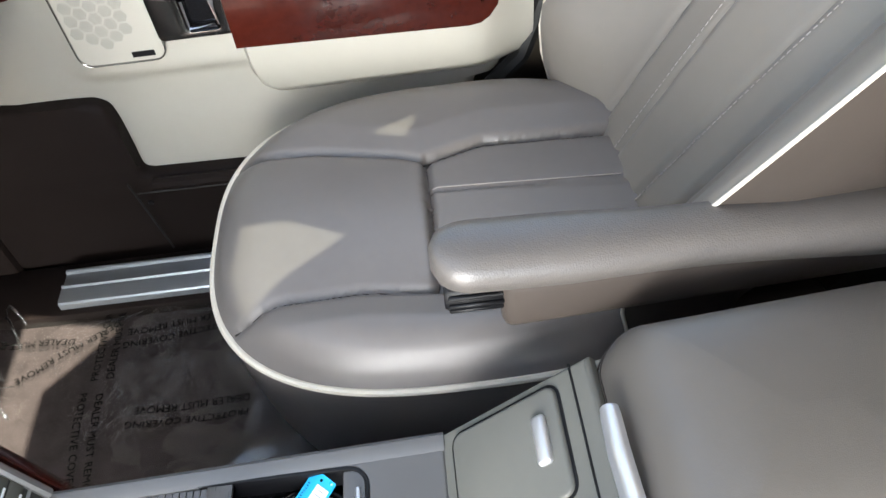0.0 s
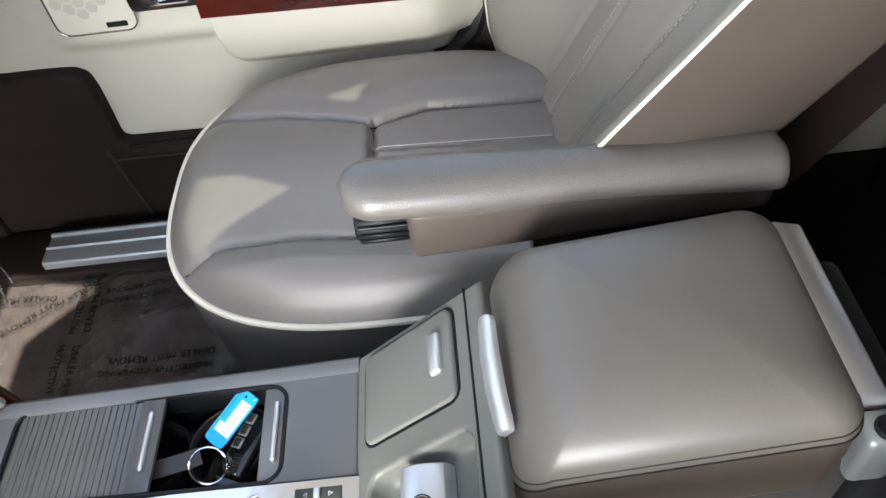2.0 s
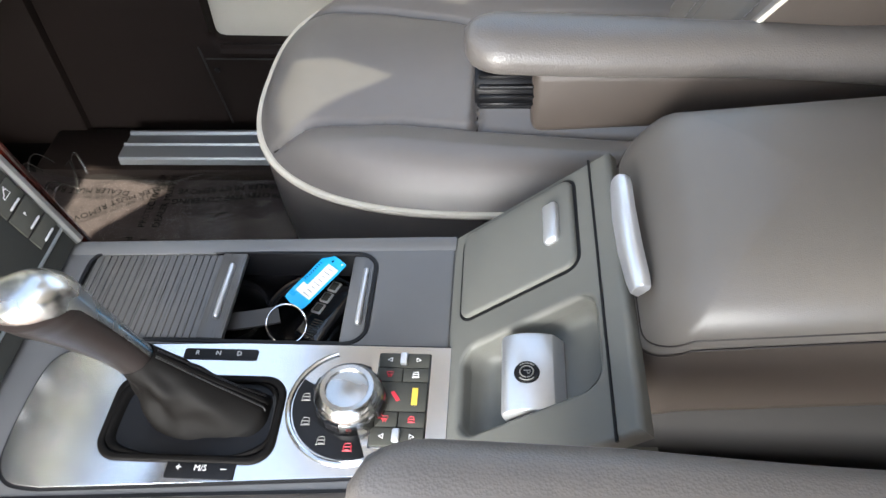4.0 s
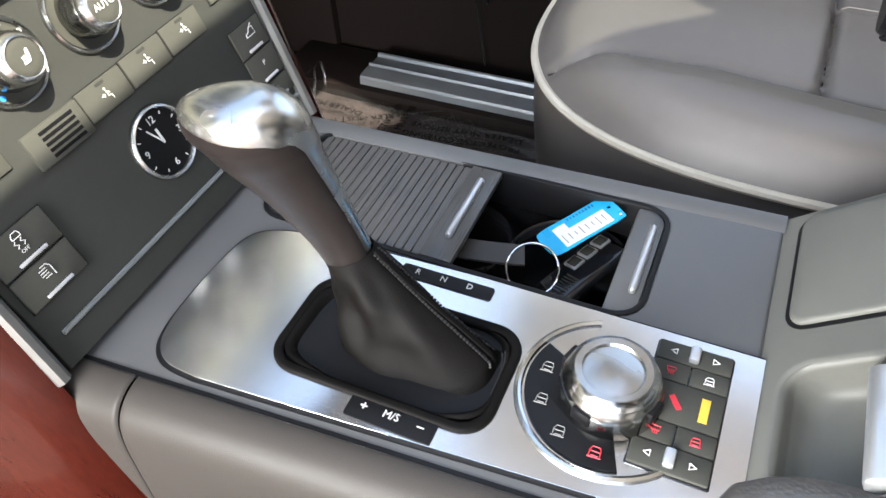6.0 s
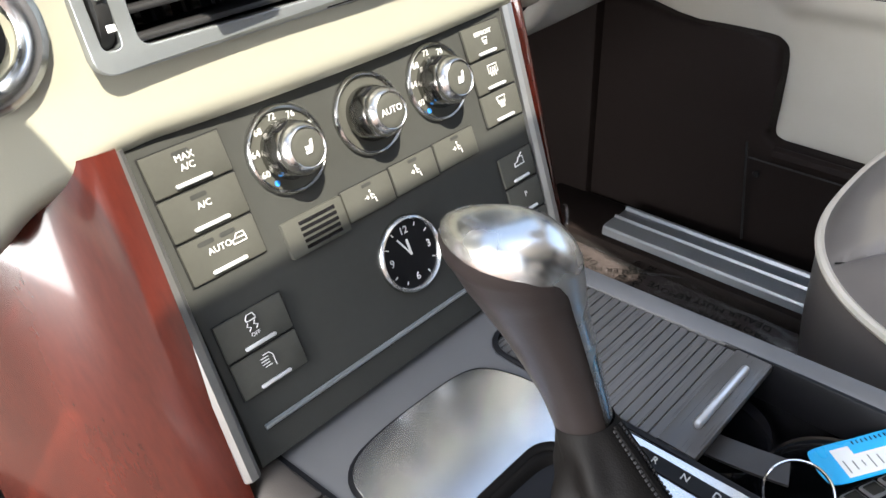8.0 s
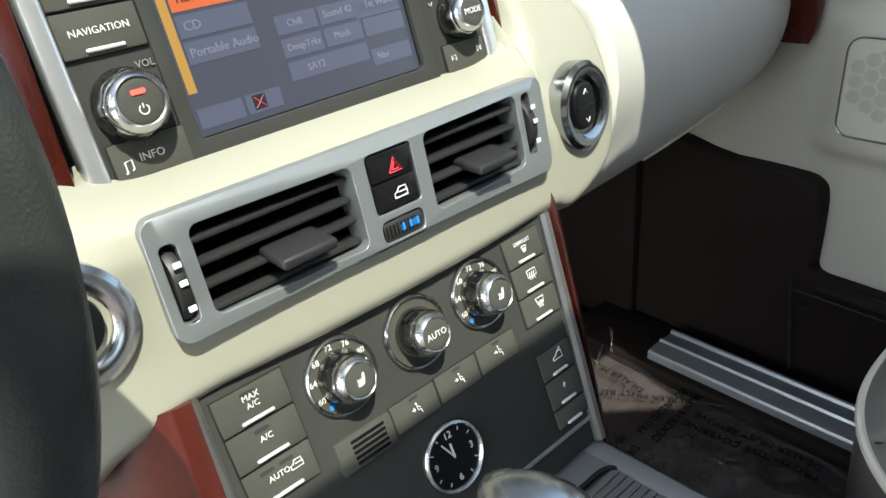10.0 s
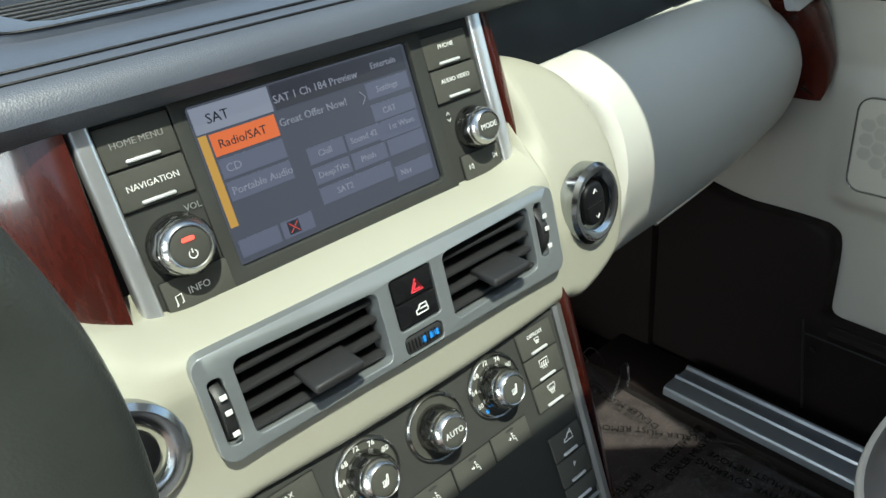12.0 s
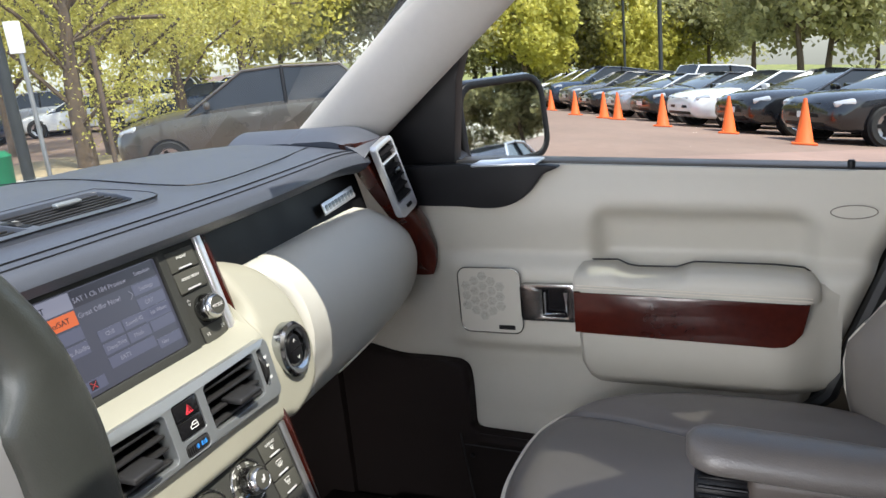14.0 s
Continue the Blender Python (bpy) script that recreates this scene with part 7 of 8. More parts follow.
def floor_film():
    """Crinkled clear protective film over the mat, with its printed warning."""
    f = thing("floor_film", (0.36, 0.06, 0.53), "crinkled clear protective film with printed warning on the dark mat", "plastic film")
    m = bpy.data.materials.new("clear_film")
    m.use_nodes = True
    n, ln = m.node_tree.nodes, m.node_tree.links
    n.remove(n["Principled BSDF"])
    tr, gl, mx, lw, nz, bp, co = (n.new(k) for k in ("ShaderNodeBsdfTransparent", "ShaderNodeBsdfGlossy", "ShaderNodeMixShader", "ShaderNodeFresnel", "ShaderNodeTexNoise", "ShaderNodeBump", "ShaderNodeTexCoord"))
    tr.inputs[0].default_value = (0.93, 0.93, 0.93, 1)
    gl.inputs["Roughness"].default_value = 0.045
    lw.inputs[0].default_value = 1.70
    nz.inputs["Scale"].default_value, nz.inputs["Detail"].default_value = 26, 5
    nz.inputs["Distortion"].default_value = 1.5
    bp.inputs["Distance"].default_value = 0.014
    calm, band = n.new("ShaderNodeTexNoise"), n.new("ShaderNodeMapRange")
    calm.inputs["Scale"].default_value, calm.inputs["Detail"].default_value = 5.5, 1
    for k, v in (("From Min", 0.46), ("From Max", 0.62), ("To Min", 0.06), ("To Max", 1.0)):
        band.inputs[k].default_value = v
    ln.new(co.outputs["Object"], calm.inputs[0])
    ln.new(calm.outputs[0], band.inputs[0])
    ln.new(band.outputs[0], bp.inputs["Strength"])
    ln.new(co.outputs["Object"], nz.inputs[0])
    ln.new(nz.outputs[0], bp.inputs["Height"])
    ln.new(bp.outputs[0], gl.inputs["Normal"])
    ln.new(bp.outputs[0], lw.inputs["Normal"])
    ln.new(lw.outputs[0], mx.inputs[0])
    ln.new(tr.outputs[0], mx.inputs[1])
    ln.new(gl.outputs[0], mx.inputs[2])
    veil, hz = n.new("ShaderNodeBsdfDiffuse"), n.new("ShaderNodeMixShader")
    veil.inputs[0].default_value = (0.55, 0.55, 0.55, 1)
    hz.inputs[0].default_value = 0.015
    ln.new(mx.outputs[0], hz.inputs[1])
    ln.new(veil.outputs[0], hz.inputs[2])
    ln.new(hz.outputs[0], n["Material Output"].inputs[0])

    def h(x, y):
        v = noise.noise(Vector((x * 9, y * 9, 1.0))) * 0.008 + noise.noise(Vector((x * 30, y * 22, 4.0))) * 0.0035
        return 0.534 + v + 0.22 * max(0, y - 0.20) ** 1.3 * 1.6
    film = part("film", sheet(lambda u, v: (0.16 + 0.425 * u, -0.30 + 0.80 * v, h(0.16 + 0.425 * u, -0.30 + 0.80 * v)), 70, 110), m, f, "clear crinkled film", 60)
    film.visible_shadow = False
    ridges = random.Random(3)
    for _ in range(16):
        x, y = ridges.uniform(0.40, 0.60), ridges.uniform(0.18, 0.36)
        a, l = ridges.uniform(0, 3.14), ridges.uniform(0.03, 0.09)
        pts = [(x + math.cos(a + 0.6 * q) * l * q, y + math.sin(a + 0.6 * q) * l * q, h(x, y) + 0.012 + 0.03 * math.sin(3.1 * q)) for q in np.linspace(0, 1, 9)]
        part("crease", tube(pts, 0.0022, 6, False, 0.4), m, f, "", 60).visible_shadow = False
    INK = mat("black_film_print", (0.002, 0.002, 0.002), 0.7, 0, 0.1, 20, spec=0.05)
    for (x, y, turn), txt in zip(((0.551, -0.055, 95), (0.527, -0.055, 95), (0.545, 0.045, 2), (0.548, 0.068, 2), (0.400, -0.090, 90), (0.377, -0.085, 90), (0.350, 0.048, 184), (0.350, 0.073, 184), (0.520, 0.120, 122), (0.542, 0.200, 88)), ("DEALER MUST REMOVE", "PROTECTIVE COVERING", "DEALER MUST REMOVE", "PROTECTIVE COVERING", "DEALER MUST REMOVE", "PROTECTIVE COVERING", "DEALER MUST REMOVE", "PROTECTIVE COVERING", "DEALER MUST REMOVE", "DEALER MUST REMOVE")):
        bm = letters(txt, 0.0165, pose(x, y, 0, 0, 0, turn), 0.0001)
        for v in bm.verts:
            v.co.z += h(v.co.x, v.co.y) + 0.001
        part("printing", bm, INK, f, "", 0)
    mt = part("floor_mat", sheet(lambda u, v: (0.15 + 0.435 * u, -0.32 + 0.86 * v, 0.522 + 0.22 * max(0, (-0.32 + 0.86 * v) - 0.20) ** 1.3 * 1.6), 10, 30, 0.008), MATPILE, None)
    tagged(mt, "dark brown carpet floor mat under clear film", "floor mat")


floor_film()


# ---- outdoors: parking lot, cones, cars, trees ----
GZ = -0.3
ASPHALT = mat("sunlit_asphalt", (0.20, 0.135, 0.105), 0.9, 0, 0.18, 0.35, tone=(0.26, 0.18, 0.145))
inside = set(bpy.data.objects)
reach = [0, 2, 4, 5, 6, 7, 8, 9, 10, 11, 12, 14, 17, 21, 27, 35, 45, 60, 90, 150, 300, 700]
gr = sheet(lambda u, v: (-0.46 + reach[round(u * 21)] * math.cos(2 * math.pi * v), -0.54 + reach[round(u * 21)] * math.sin(2 * math.pi * v), GZ), 21, 144)
bmesh.ops.remove_doubles(gr, verts=gr.verts, dist=0.0005)


def lie(x, y):
    """How far the lot lies above its level at the car: bent to fit the camera's view, down on the passenger's side."""
    r, a = math.hypot(x + 0.46, y + 0.54), math.atan2(y + 0.54, x + 0.46)
    ease = lambda t: (lambda q: q * q * (3 - 2 * q))(min(1, max(0, t)))
    w = ease((r - 4) / 7) * (1 - ease((a - 0.40) / 0.14)) * ease((a + 0.9) / 0.5)
    return w * (0.739 - 0.0974 * x + 0.1094 * y - GZ)


tagged(part("ground", gr, ASPHALT), "worn warm grey asphalt parking lot", "ground", kind="structure")

def leafy(name, c, t):
    """Leaves that let some light through."""
    m = mat(name, c, 0.6, 0, 0.35, 1.2, tone=t)
    n, ln = m.node_tree.nodes, m.node_tree.links
    b = n["Principled BSDF"]
    tl, mx = n.new("ShaderNodeBsdfTranslucent"), n.new("ShaderNodeMixShader")
    mx.inputs[0].default_value = 0.5
    ln.new(b.inputs["Base Color"].links[0].from_socket, tl.inputs[0])
    ln.new(b.outputs[0], mx.inputs[1])
    ln.new(tl.outputs[0], mx.inputs[2])
    ln.new(mx.outputs[0], n["Material Output"].inputs[0])
    return m


LEAF_Y = leafy("spring_leaves", (0.52, 0.52, 0.09), (0.80, 0.74, 0.20))
LEAF_D = leafy("dark_leaves", (0.27, 0.28, 0.13), (0.58, 0.56, 0.28))
BARK = mat("grey_brown_bark", (0.11, 0.08, 0.055), 0.9, 0, 0.3, 12, 0.8, 60)
GRASS = mat("spring_grass", (0.16, 0.19, 0.04), 0.9, 0, 0.4, 1.2, tone=(0.26, 0.27, 0.08))
TYRE = mat("tyre_rubber", (0.015, 0.015, 0.015), 0.8, 0, 0.2, 10)
RIM = mat("alloy_rim", (0.5, 0.5, 0.52), 0.3, 1.0, 0.05, 10)
CARGLASS = mat("dark_car_glass", (0.02, 0.024, 0.028), 0.06, 0, 0.1, 2, spec=0.5)
LAMP = mat("headlamp_glass", (0.55, 0.56, 0.58), 0.1, 0.3, 0.1, 10, coat=1.0)
ORANGE = mat("cone_orange", (0.80, 0.13, 0.02), 0.6, 0, 0.08, 5)


def paint(name, c, metal=0.3):
    return mat(name, c, 0.28, metal, 0.05, 2, coat=1.0)


PAINTS = {"black": paint("black_car_paint", (0.012, 0.013, 0.016)), "white": paint("white_car_paint", (0.72, 0.73, 0.75), 0.0), "silver": paint("silver_car_paint", (0.42, 0.43, 0.45), 0.6), "blue": paint("dark_blue_car_paint", (0.02, 0.035, 0.07)), "grey": paint("grey_car_paint", (0.10, 0.10, 0.105)), "bronze": paint("bronze_car_paint", (0.10, 0.090, 0.078), 0.5), "red": paint("dark_red_car_paint", (0.25, 0.02, 0.02))}


def parked_car(spot, heading, colour, suv=0.0, label=""):
    """A car at rest: lofted body, cabin glass, roof, wheels, lamps and grille. Local x forward, nose at the spot."""
    h = math.atan2(heading[1], heading[0])
    M = Matrix.Translation((spot[0], spot[1], GZ)) @ Matrix.Rotation(h, 4, "Z") @ Matrix.Translation((-4.6, 0, 0))
    c = thing("parked_car", (spot[0] - 2.3 * math.cos(h), spot[1] - 2.3 * math.sin(h), GZ), label, "car", "parked cars")
    up = 0.22 * suv
    # lower body: stations along the length (x, half width, sill, belt, crown of bonnet or boot)
    st = [(0.02, 0.62, 0.42, 0.72, 0.76), (0.12, 0.80, 0.30, 0.82, 0.90), (0.45, 0.89, 0.22, 0.88, 0.97), (1.0, 0.91, 0.20, 0.92, 1.0), (2.0, 0.92, 0.20, 0.93, 0.98), (3.0, 0.92, 0.20, 0.91, 0.97), (3.6, 0.91, 0.20, 0.86, 0.94), (4.1, 0.88, 0.20, 0.78, 0.87), (4.42, 0.80, 0.22, 0.70, 0.78), (4.57, 0.66, 0.30, 0.60, 0.67), (4.60, 0.58, 0.40, 0.52, 0.56)]
    rings = []
    for x, w, s, b, t in st:
        b, t, s = b + up, t + up, s + up * 0.4
        pr = [(0, t), (0.55 * w, t - 0.01), (0.86 * w, b + 0.01), (0.97 * w, b - 0.05), (w, (s + b) / 2), (0.97 * w, s + 0.06), (0.85 * w, s), (0, s)]
        rings.append([M @ Vector((x, y, z)) for y, z in pr] + [M @ Vector((x, -y, z)) for y, z in pr[-2:0:-1]])
    part("body", loft(rings), PAINTS[colour], c, "glossy painted body", 35)
    # cabin
    rl = 1.42 + 0.30 * suv
    cab = [(0.35 - 0.25 * suv, 0.72, 0.92, 0.94), (0.95 - 0.45 * suv, 0.70, 0.9, rl - 0.06), (1.6, 0.69, 0.9, rl), (2.3, 0.68, 0.9, rl - 0.02), (3.35, 0.74, 0.88, 0.93)]
    gl, rf = [], []
    for x, w, z0, z1 in cab:
        z0, z1 = z0 + up, max(z1, z0 + 0.02) + up * (0.4 if z1 > 1.2 else 1)
        k = 0.74 if z1 - z0 > 0.2 else 1.0
        gl.append([M @ Vector(p) for p in ((x, w + 0.12, z0 - 0.02), (x, w * k + 0.10, z1 - 0.03), (x, 0, z1), (x, -w * k - 0.10, z1 - 0.03), (x, -w - 0.12, z0 - 0.02))])
    part("cabin_glass", loft(gl, False, False), CARGLASS, c, "dark reflecting glass", 30)
    part("roof", loft([[r[1] + (r[2] - r[1]) * 0.02 + Vector((0, 0, 0.015)), r[2] + Vector((0, 0, 0.02)), r[3] + (r[2] - r[3]) * 0.02 + Vector((0, 0, 0.015))] for r in gl[1:4]], False, False), PAINTS[colour], c, "", 30)
    for s in (1, -1):
        k = 1 if s > 0 else 3
        e = 0 if s > 0 else 4
        off = M.to_3x3() @ Vector((0, 0.012 * s, 0.0))
        part("pillar", tube([gl[0][e] + off, gl[1][k] + off, gl[2][k] + off, gl[3][k] + off, gl[4][e] + off], 0.028, 6), PAINTS[colour], c)
        part("pillar", tube([gl[2][e] + off, gl[2][k] + off], 0.035, 6), BLACKPL, c)
        part("door_mirror", box((0.12, 0.20, 0.13), M @ Matrix.Translation((2.95, 0.98 * s, 1.0 + up)), 0.04, 2), PAINTS[colour], c)
        part("headlamp", box((0.34, 0.36, 0.12), M @ Matrix.Translation((4.30, 0.60 * s, 0.68 + up)) @ pose(0, 0, 0, 0, 14, -28 * s), 0.04, 2), LAMP, c, "clear headlamp")
        for x in (0.85, 3.72):
            W = M @ Matrix.Translation((x, 0.83 * s, 0.335)) @ pose(0, 0, 0, 90, 0, 0)
            part("wheel_arch", lathe([(0.0, 0.080), (0.375, 0.080), (0.375, -0.080), (0, -0.080)], 28, W), BLACKPL, c)
            wl = part("wheel", lathe([(0.21, -0.11), (0.31, -0.11), (0.335, -0.08), (0.335, 0.08), (0.31, 0.11), (0.21, 0.11)], 32, W), TYRE, c, "black tyre")
            part("rim", lathe([(0.0, 0.07), (0.06, 0.08), (0.19, 0.085), (0.225, 0.112), (0.225, -0.112), (0.19, -0.085), (0, -0.07)], 24, W), RIM, wl, "alloy rim")
            for i in range(5):
                part("rim_gap", box((0.11, 0.07, 0.005), W @ pose(0, 0, 0, 0, 0, 72 * i) @ Matrix.Translation((0.13, 0, -0.086 * s)), 0.02, 1), BLACKPL, wl)
    part("grille", box((0.05, 0.80, 0.26), M @ Matrix.Translation((4.565, 0, 0.55 + up)) @ pose(0, 0, 0, 0, -10, 0), 0.03, 2), BLACKPL, c, "black grille")
    part("bumper_intake", box((0.05, 1.05, 0.10), M @ Matrix.Translation((4.56, 0, 0.33 + up * 0.5)), 0.03, 2), BLACKPL, c)
    part("number_plate", box((0.02, 0.32, 0.11), M @ Matrix.Translation((4.60, 0, 0.47 + up)), 0.005, 1), PAINTS["white"], c)
    return c


ROW = Vector((0.872, 0.489, 0)).normalized()
NOSE = Vector((-0.56, 0.83, 0)).normalized()
first = Vector((13.9, -1.05, 0))
for i, (col, suv, lab) in enumerate((("black", 0, "black sports coupe parked behind an orange cone"), ("black", 0, "black saloon car parked nose out"), ("white", 0, "white saloon car parked nose out"), ("black", 0, "black estate car parked nose out"), ("silver", 0, "silver saloon car parked nose out"), ("black", 0, "black hatchback parked nose out"), ("grey", 0.4, "grey crossover parked nose out"), ("blue", 1, "dark blue sport utility car in the row"), ("white", 0.8, "white sport utility car in the row"), ("silver", 0.5, "silver crossover at the end of the row"))):
    p = first + ROW * 2.6 * i
    parked_car((p.x, p.y), NOSE, col, suv, lab)
# a second row behind
for i, (col, suv) in enumerate((("blue", 0), ("white", 1), ("silver", 0), ("black", 0.8), ("white", 0.2), ("grey", 0.8), ("red", 0.2))):
    p = first + ROW * (9.0 + 2.9 * i) - NOSE * 7.5
    parked_car((p.x, p.y), -NOSE, col, suv, "car parked in the second row of the lot")


def cone(x, y, s=1.0):
    c = thing("traffic_cone", (x, y, GZ), "plain orange traffic cone standing on the asphalt", "cone", "traffic cones")
    part("cone_body", lathe([(0, 0.74 * s), (0.022 * s, 0.74 * s), (0.028 * s, 0.72 * s), (0.14 * s, 0.04 * s), (0.15 * s, 0.03 * s)], 24, Matrix.Translation((x, y, GZ))), ORANGE, c)
    part("cone_foot", box((0.38 * s, 0.38 * s, 0.035 * s), Matrix.Translation((x, y, GZ + 0.0175 * s)), 0.01, 2), ORANGE, c)


for x, y in ((12.85, -1.04), (15.45, 0.22), (17.2, 1.71), (20.4, 3.3), (21.1, 3.82), (22.8, 5.05), (27.0, 6.95)):
    cone(x, y)

# the bronze car beyond the windscreen and cars further off
parked_car((9.83, 10.32), (-0.58, 0.81), "bronze", 0.9, "bronze crossover parked across beyond the windscreen")
rng = random.Random(4)
for i in range(12):
    a = math.radians(30 + 2.6 * i)
    d = 34 + 3 * (i % 3)
    parked_car((-0.46 + d * math.cos(a + 0.12), -0.54 + d * math.sin(a + 0.12)), (-0.5, 0.85), ("white", "silver", "grey", "blue", "white", "black")[i % 6], (0, 0.9, 0.3)[i % 3], "distant car parked in the lot")


def blob_leaves(pts, size, r):
    """Many small leaf faces scattered about clump centres."""
    v, f = [], []
    for cx, cy, cz, cr, n in pts:
        for _ in range(n):
            while True:
                q = Vector((r.uniform(-1, 1), r.uniform(-1, 1), r.uniform(-1, 1)))
                if q.length < 1:
                    break
            p = Vector((cx, cy, cz)) + q * cr
            a = Vector((r.gauss(0, 1), r.gauss(0, 1), r.gauss(0, 1))).normalized()
            b = a.cross(Vector((r.gauss(0, 1), r.gauss(0, 1), r.gauss(0, 1)))).normalized()
            s = size * r.uniform(0.5, 1.1)
            k = len(v)
            v += [p - a * s, p + b * s * 0.6, p + a * s, p - b * s * 0.6]
            f.append((k, k + 1, k + 2, k + 3))
    me = bpy.data.meshes.new("leaves")
    me.from_pydata([tuple(q) for q in v], [], f)
    return me


def tree(x, y, h, crown, leaf, label, seed, size=0.12, lean=0.0, base=0.22, low=0.22, dense=190):
    r = random.Random(seed)
    t = thing("tree", (x, y, GZ), label, "tree", "trees")
    top = Vector((x + lean, y, GZ + h * 0.62))
    trunk = smooth_loop([(x, y, GZ), (x + r.uniform(-0.1, 0.1), y + r.uniform(-0.1, 0.1), GZ + h * 0.22), (x + lean * 0.6, y + r.uniform(-0.2, 0.2), GZ + h * 0.42), tuple(top)], 5, False)
    bms = []
    rings = []
    for i, p in enumerate(trunk):
        w = base * (1 - 0.75 * i / (len(trunk) - 1))
        rings.append([Vector(p) + Vector((w * math.cos(a), w * math.sin(a), 0)) for a in np.linspace(0, 2 * math.pi, 10)[:-1]])
    bms.append(loft(rings))
    clumps = []
    for i in range(20):
        st = Vector(trunk[int(len(trunk) * r.uniform(low, 0.98))])
        a = r.uniform(0, 2 * math.pi)
        ln = crown * r.uniform(0.5, 1.0)
        en = st + Vector((math.cos(a) * ln, math.sin(a) * ln, r.uniform(0.15, 0.85) * crown))
        mid = st.lerp(en, 0.5) + Vector((0, 0, 0.1 * crown))
        bms.append(tube([st, mid, en], 0.035 * base / 0.22 + 0.01, 5))
        for q in (mid, en, st.lerp(en, 0.75), en + Vector((r.gauss(0, 0.3), r.gauss(0, 0.3), r.gauss(0, 0.3))) * crown * 0.5):
            clumps.append((q.x, q.y, q.z, crown * r.uniform(0.24, 0.46), dense))
    part("trunk", join(*bms), BARK, t, "tapered brown trunk with limbs")
    me = blob_leaves(clumps, size, r)
    me.materials.append(leaf)
    cr = new("crown", me)
    cr.parent = t
    cr.matrix_parent_inverse = t.matrix_basis.inverted()
    return t


E_ = Vector((-0.46, -0.54))


def polar(dx, dy, d):
    n = math.hypot(dx, dy)
    return E_.x + dx / n * d, E_.y + dy / n * d


for i, (dx, dy, d, h, cr, lf, sz) in enumerate((
        (0.655, 0.755, 17, 7.5, 2.4, LEAF_Y, 0.045), (0.68, 0.733, 19.5, 8, 2.6, LEAF_Y, 0.045), (0.60, 0.80, 25, 9, 3.0, LEAF_Y, 0.065), (0.74, 0.67, 30, 10, 3.6, LEAF_Y, 0.08),
        (0.79, 0.61, 36, 12, 4.4, LEAF_Y, 0.17), (0.70, 0.71, 46, 14, 5.0, LEAF_Y, 0.2), (0.63, 0.77, 48, 15, 5.5, LEAF_Y, 0.2), (0.845, 0.53, 48, 15, 5.0, LEAF_D, 0.22), (0.82, 0.57, 56, 15, 5.0, LEAF_Y, 0.22), (0.56, 0.83, 44, 13, 5.0, LEAF_Y, 0.2), (0.76, 0.65, 58, 16, 6, LEAF_Y, 0.25), (0.67, 0.74, 62, 17, 6, LEAF_Y, 0.25))):
    x, y = polar(dx, dy, d)
    tree(x, y, h, cr, lf, "young tree in yellow-green spring leaf" if lf == LEAF_Y else "dark green tree at the lot's edge", i, sz, 0.3)
for i, (dx, dy, d, h, cr, lf) in enumerate((
        (0.905, 0.42, 52, 11, 4.0, LEAF_D), (0.935, 0.355, 54, 12, 4.2, LEAF_D), (0.955, 0.295, 50, 9, 3.4, LEAF_Y), (0.97, 0.24, 55, 11, 4.0, LEAF_D), (0.982, 0.185, 56, 10, 3.6, LEAF_Y), (0.992, 0.125, 60, 12, 4.0, LEAF_Y), (0.997, 0.07, 58, 10, 3.2, LEAF_D), (1.0, 0.02, 50, 10, 3.6, LEAF_D), (1.0, -0.03, 40, 10, 3.4, LEAF_D), (0.998, -0.06, 42, 10, 3.2, LEAF_D), (0.994, -0.11, 55, 12, 4.4, LEAF_D), (0.985, -0.17, 50, 12, 4.4, LEAF_D), (0.92, 0.39, 62, 14, 5, LEAF_D), (0.945, 0.33, 64, 13, 5, LEAF_D), (0.965, 0.27, 66, 13, 5, LEAF_D), (0.885, 0.465, 60, 14, 5, LEAF_D))):
    x, y = polar(dx, dy, d)
    tree(x, y, h, cr, lf, "dark green tree behind the lot" if lf == LEAF_D else "pale green tree behind the lot", 40 + i, 0.22, low=0.55 if dy < 0.10 else 0.22, dense=90 if dy < 0.10 else 190)
# rising verge and a path behind the row
def verge(u, v):
    y = -40 + 90 * v
    return (30 + 60 * u + 0.25 * max(0, y), y, GZ + 0.01 + 5.5 * max(0, u - 0.12) ** 1.1 * (0.6 + 0.4 * math.sin(2.5 * v + 1)))


tagged(part("grass_verge", sheet(verge, 30, 30), GRASS), "rising spring grass verge behind the lot", "grass", kind="structure")
PALE = mat("pale_concrete", (0.45, 0.43, 0.40), 0.9, 0, 0.1, 2)
tagged(part("footpath", sheet(lambda u, v: (lambda p: (p[0], p[1], p[2] + 0.05))(verge(0.24 + 0.05 * u, 0.15 + 0.45 * v)), 6, 20, 0.05), PALE), "pale concrete footpath on the verge", "path", kind="structure")
# rail fence
fe = thing("rail_fence", (45, 3, GZ), "brown wooden rail fence along the verge", "fence")
for i in range(22):
    px, py, pz = verge(0.42, 0.12 + 0.024 * i)
    part("post", block(px, px + 0.16, py, py + 0.16, pz - 0.3, pz + 1.25), BARK, fe)
for z in (0.5, 1.05):
    part("rail", tube([(px + 0.08, py, pz + z) for px, py, pz in (verge(0.42, 0.12 + 0.024 * i) for i in range(22))], 0.06, 6), BARK, fe)


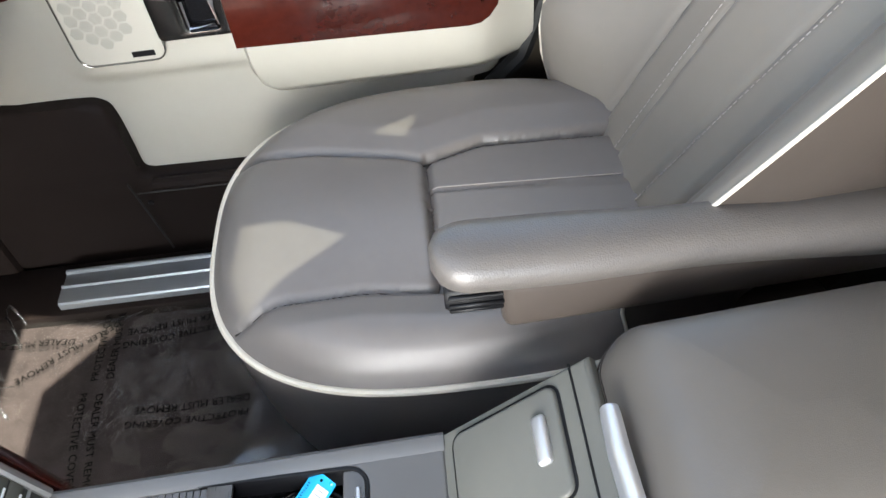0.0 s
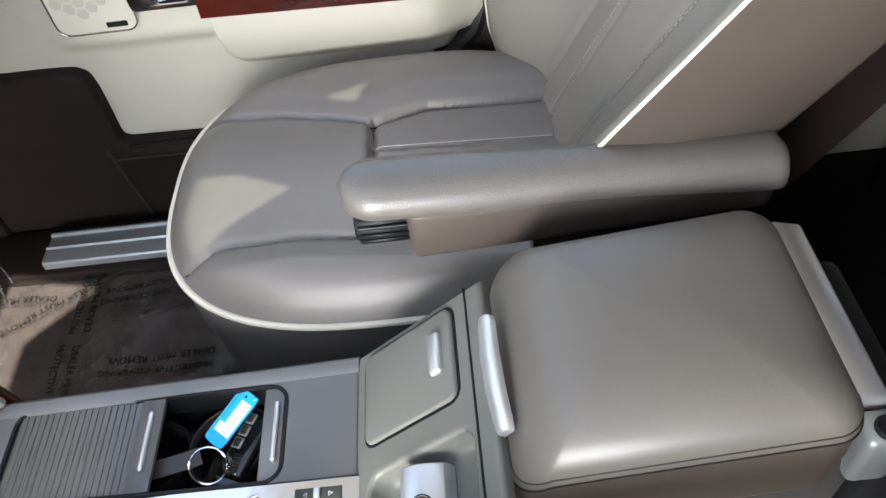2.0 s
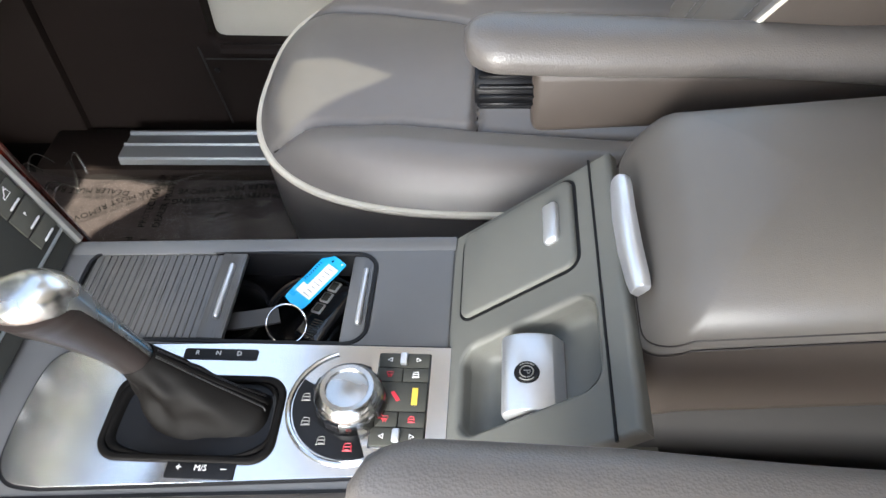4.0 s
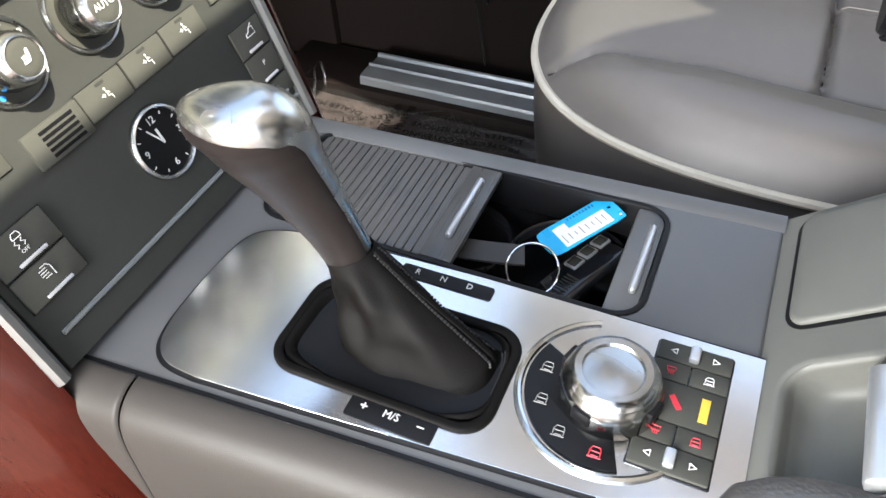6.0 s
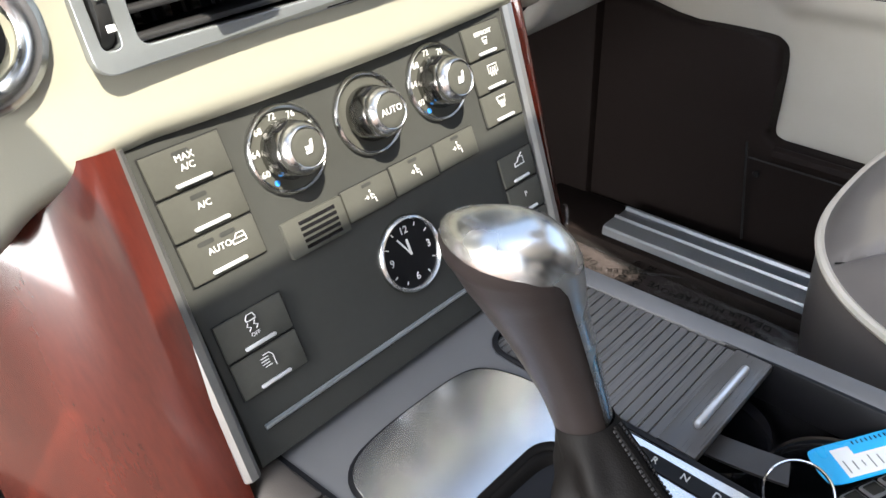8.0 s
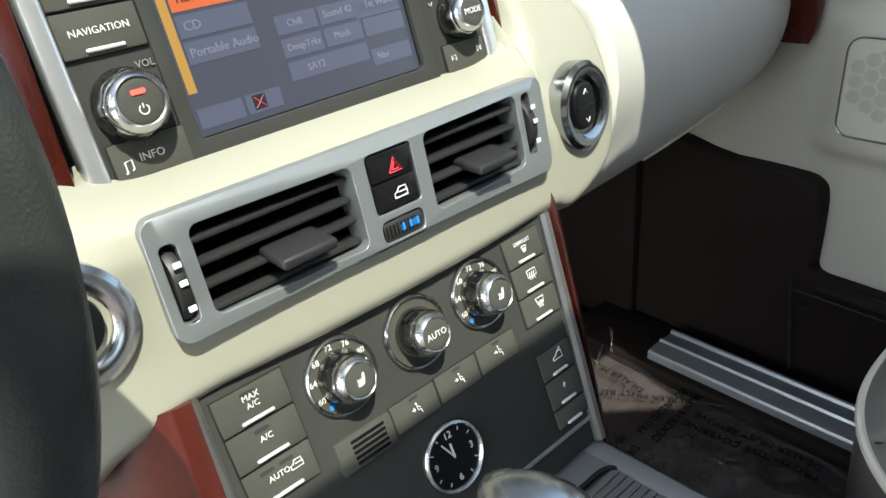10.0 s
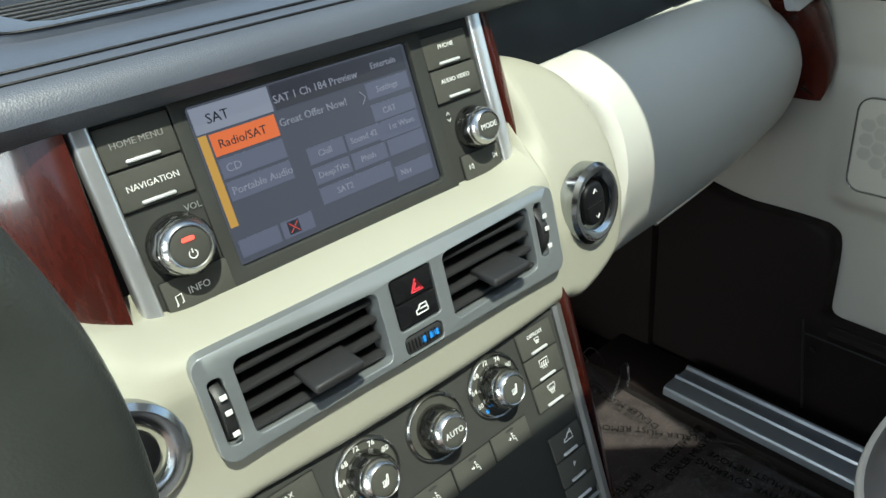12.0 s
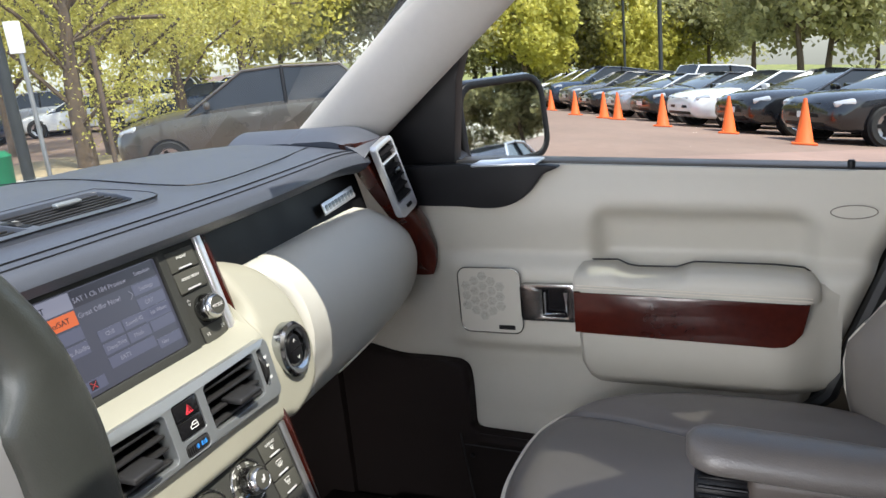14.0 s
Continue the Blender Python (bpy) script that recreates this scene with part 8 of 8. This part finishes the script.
def pole(x, y, h, r, material, label, sign=False, name="lamp_post"):
    p = thing(name, (x, y, GZ), label, "post")
    part("mast", tube([(x, y, GZ), (x, y, GZ + h * 0.5), (x, y, GZ + h)], r, 12), material, p)
    part("foot", lathe([(0, 0.25), (r * 2.2, 0.25), (r * 2.4, 0), (0, 0)], 16, Matrix.Translation((x, y, GZ))), PALE, p)
    if sign:
        part("sign", box((0.04, 0.22, 0.46), Matrix.Translation((x - 0.05, y, GZ + h - 0.23)) @ pose(0, 0, 0, 0, 0, 50), 0.01, 1), PAINTS["white"], p, "blank white sign plate")


DARKPOLE = mat("dark_pole_paint", (0.045, 0.05, 0.05), 0.5, 0.3, 0.1, 5)
GREYPOLE = mat("galvanised_post", (0.35, 0.36, 0.36), 0.5, 0.8, 0.1, 5)
for (dx, dy, d), h, r, m_, lab, sg in (((0.605, 0.797, 15), 9.0, 0.10, DARKPOLE, "dark lamp post in the parking lot", False), ((0.622, 0.783, 13), 2.75, 0.035, GREYPOLE, "grey post with a blank white sign", True), ((0.678, 0.735, 12.5), 2.3, 0.04, BARK, "wooden stake beside a young tree", False), ((0.71, 0.70, 24), 9.0, 0.07, DARKPOLE, "slim dark lamp post", False), ((0.992, 0.127, 33), 9.0, 0.09, DARKPOLE, "dark lamp post behind the row of cars", False), ((0.985, 0.17, 48), 9, 0.08, DARKPOLE, "slim dark lamp post", False)):
    x, y = polar(dx, dy, d)
    pole(x, y, h, r, m_, lab, sg, "sign_post" if sg else ("stake" if m_ is BARK else "lamp_post"))
x, y = polar(0.575, 0.818, 12.5)
bn = thing("litter_bin", (x, y, GZ), "green litter bin beside the kerb", "bin")
part("bin_body", lathe([(0, 0.02), (0.26, 0.0), (0.30, 0.85), (0.31, 0.88), (0.24, 0.95), (0, 0.98)], 20, Matrix.Translation((x, y, GZ))), mat("green_bin_paint", (0.01, 0.16, 0.07), 0.5, 0, 0.1, 4), bn)
# kerbed island in front
isl = sheet(lambda u, v: (1.5 + 11 * u, 10.2 + 5.0 * v + 3.0 * (1 - u), GZ + 0.14), 6, 6, 0.14)
tagged(part("kerb_island", isl, mat("straw_mulch", (0.34, 0.27, 0.17), 0.95, 0, 0.25, 6)), "pale mulch island with a concrete kerb", "island", kind="structure")

# the car's own lower body, so that it stands on its wheels
BRONZE = mat("dark_bronze_body_paint", (0.05, 0.045, 0.04), 0.3, 0.4, 0.05, 3, coat=1.0)
hull = thing("car", (0, 0, GZ), "dark metallic car around the cabin on alloy wheels", "car")
part("underbody", block(-0.80, 0.80, -2.3, 1.80, -0.02, 0.435, 0.04, 3), BRONZE, hull)
part("nose", block(-0.88, 0.88, 0.78, 1.84, 0.10, 1.05, 0.06, 4), BRONZE, hull)
part("tail", block(-0.82, 0.82, -2.35, -2.0, 0.10, 1.15, 0.06, 4), BRONZE, hull)
for sx in (1, -1):
    part("rear_wing", block(min(sx * 0.77, sx * 0.90), max(sx * 0.77, sx * 0.90), -2.3, -0.95, 0.05, 1.19, 0.04, 3), BRONZE, hull)
    for wy in (1.25, -1.62):
        W = Matrix.Translation((sx * 0.86, wy, GZ + 0.375)) @ pose(0, 0, 0, 0, 90, 0)
        wh = part("wheel", lathe([(0.24, -0.12), (0.35, -0.12), (0.375, -0.09), (0.375, 0.09), (0.35, 0.12), (0.24, 0.12)], 36, W), TYRE, hull, "black tyre")
        part("rim", lathe([(0, 0.08), (0.20, 0.09), (0.245, 0.12), (0.245, -0.12), (0.20, -0.09), (0, -0.08)], 28, W), RIM, wh, "alloy rim")

# what the door mirror shows behind
for i, (dx, dy, d) in enumerate(((0.30, -0.95, 52), (0.42, -0.90, 60), (0.24, -0.97, 64), (0.345, -0.94, 62), (0.455, -0.89, 66), (0.50, -0.866, 58))):
    x, y = polar(dx, dy, d)
    tree(x, y, 9 + i % 4, 3.6, LEAF_D, "dark tree behind the car", 90 + i, 0.2)
for i, (dx, dy, d, col) in enumerate(((0.40, -0.92, 12, "white"), (0.33, -0.945, 15, "silver"), (0.27, -0.96, 19, "grey"))):
    x, y = polar(dx, dy, d)
    parked_car((x, y), (-0.6, 0.8), col, 0.3, "car parked behind in the lot")

# the whole lot is sheared up or down to fit the camera's view
for ob in set(bpy.data.objects) - inside:
    if ob.type == "MESH":
        for v in ob.data.vertices:
            v.co.z += lie(v.co.x, v.co.y)
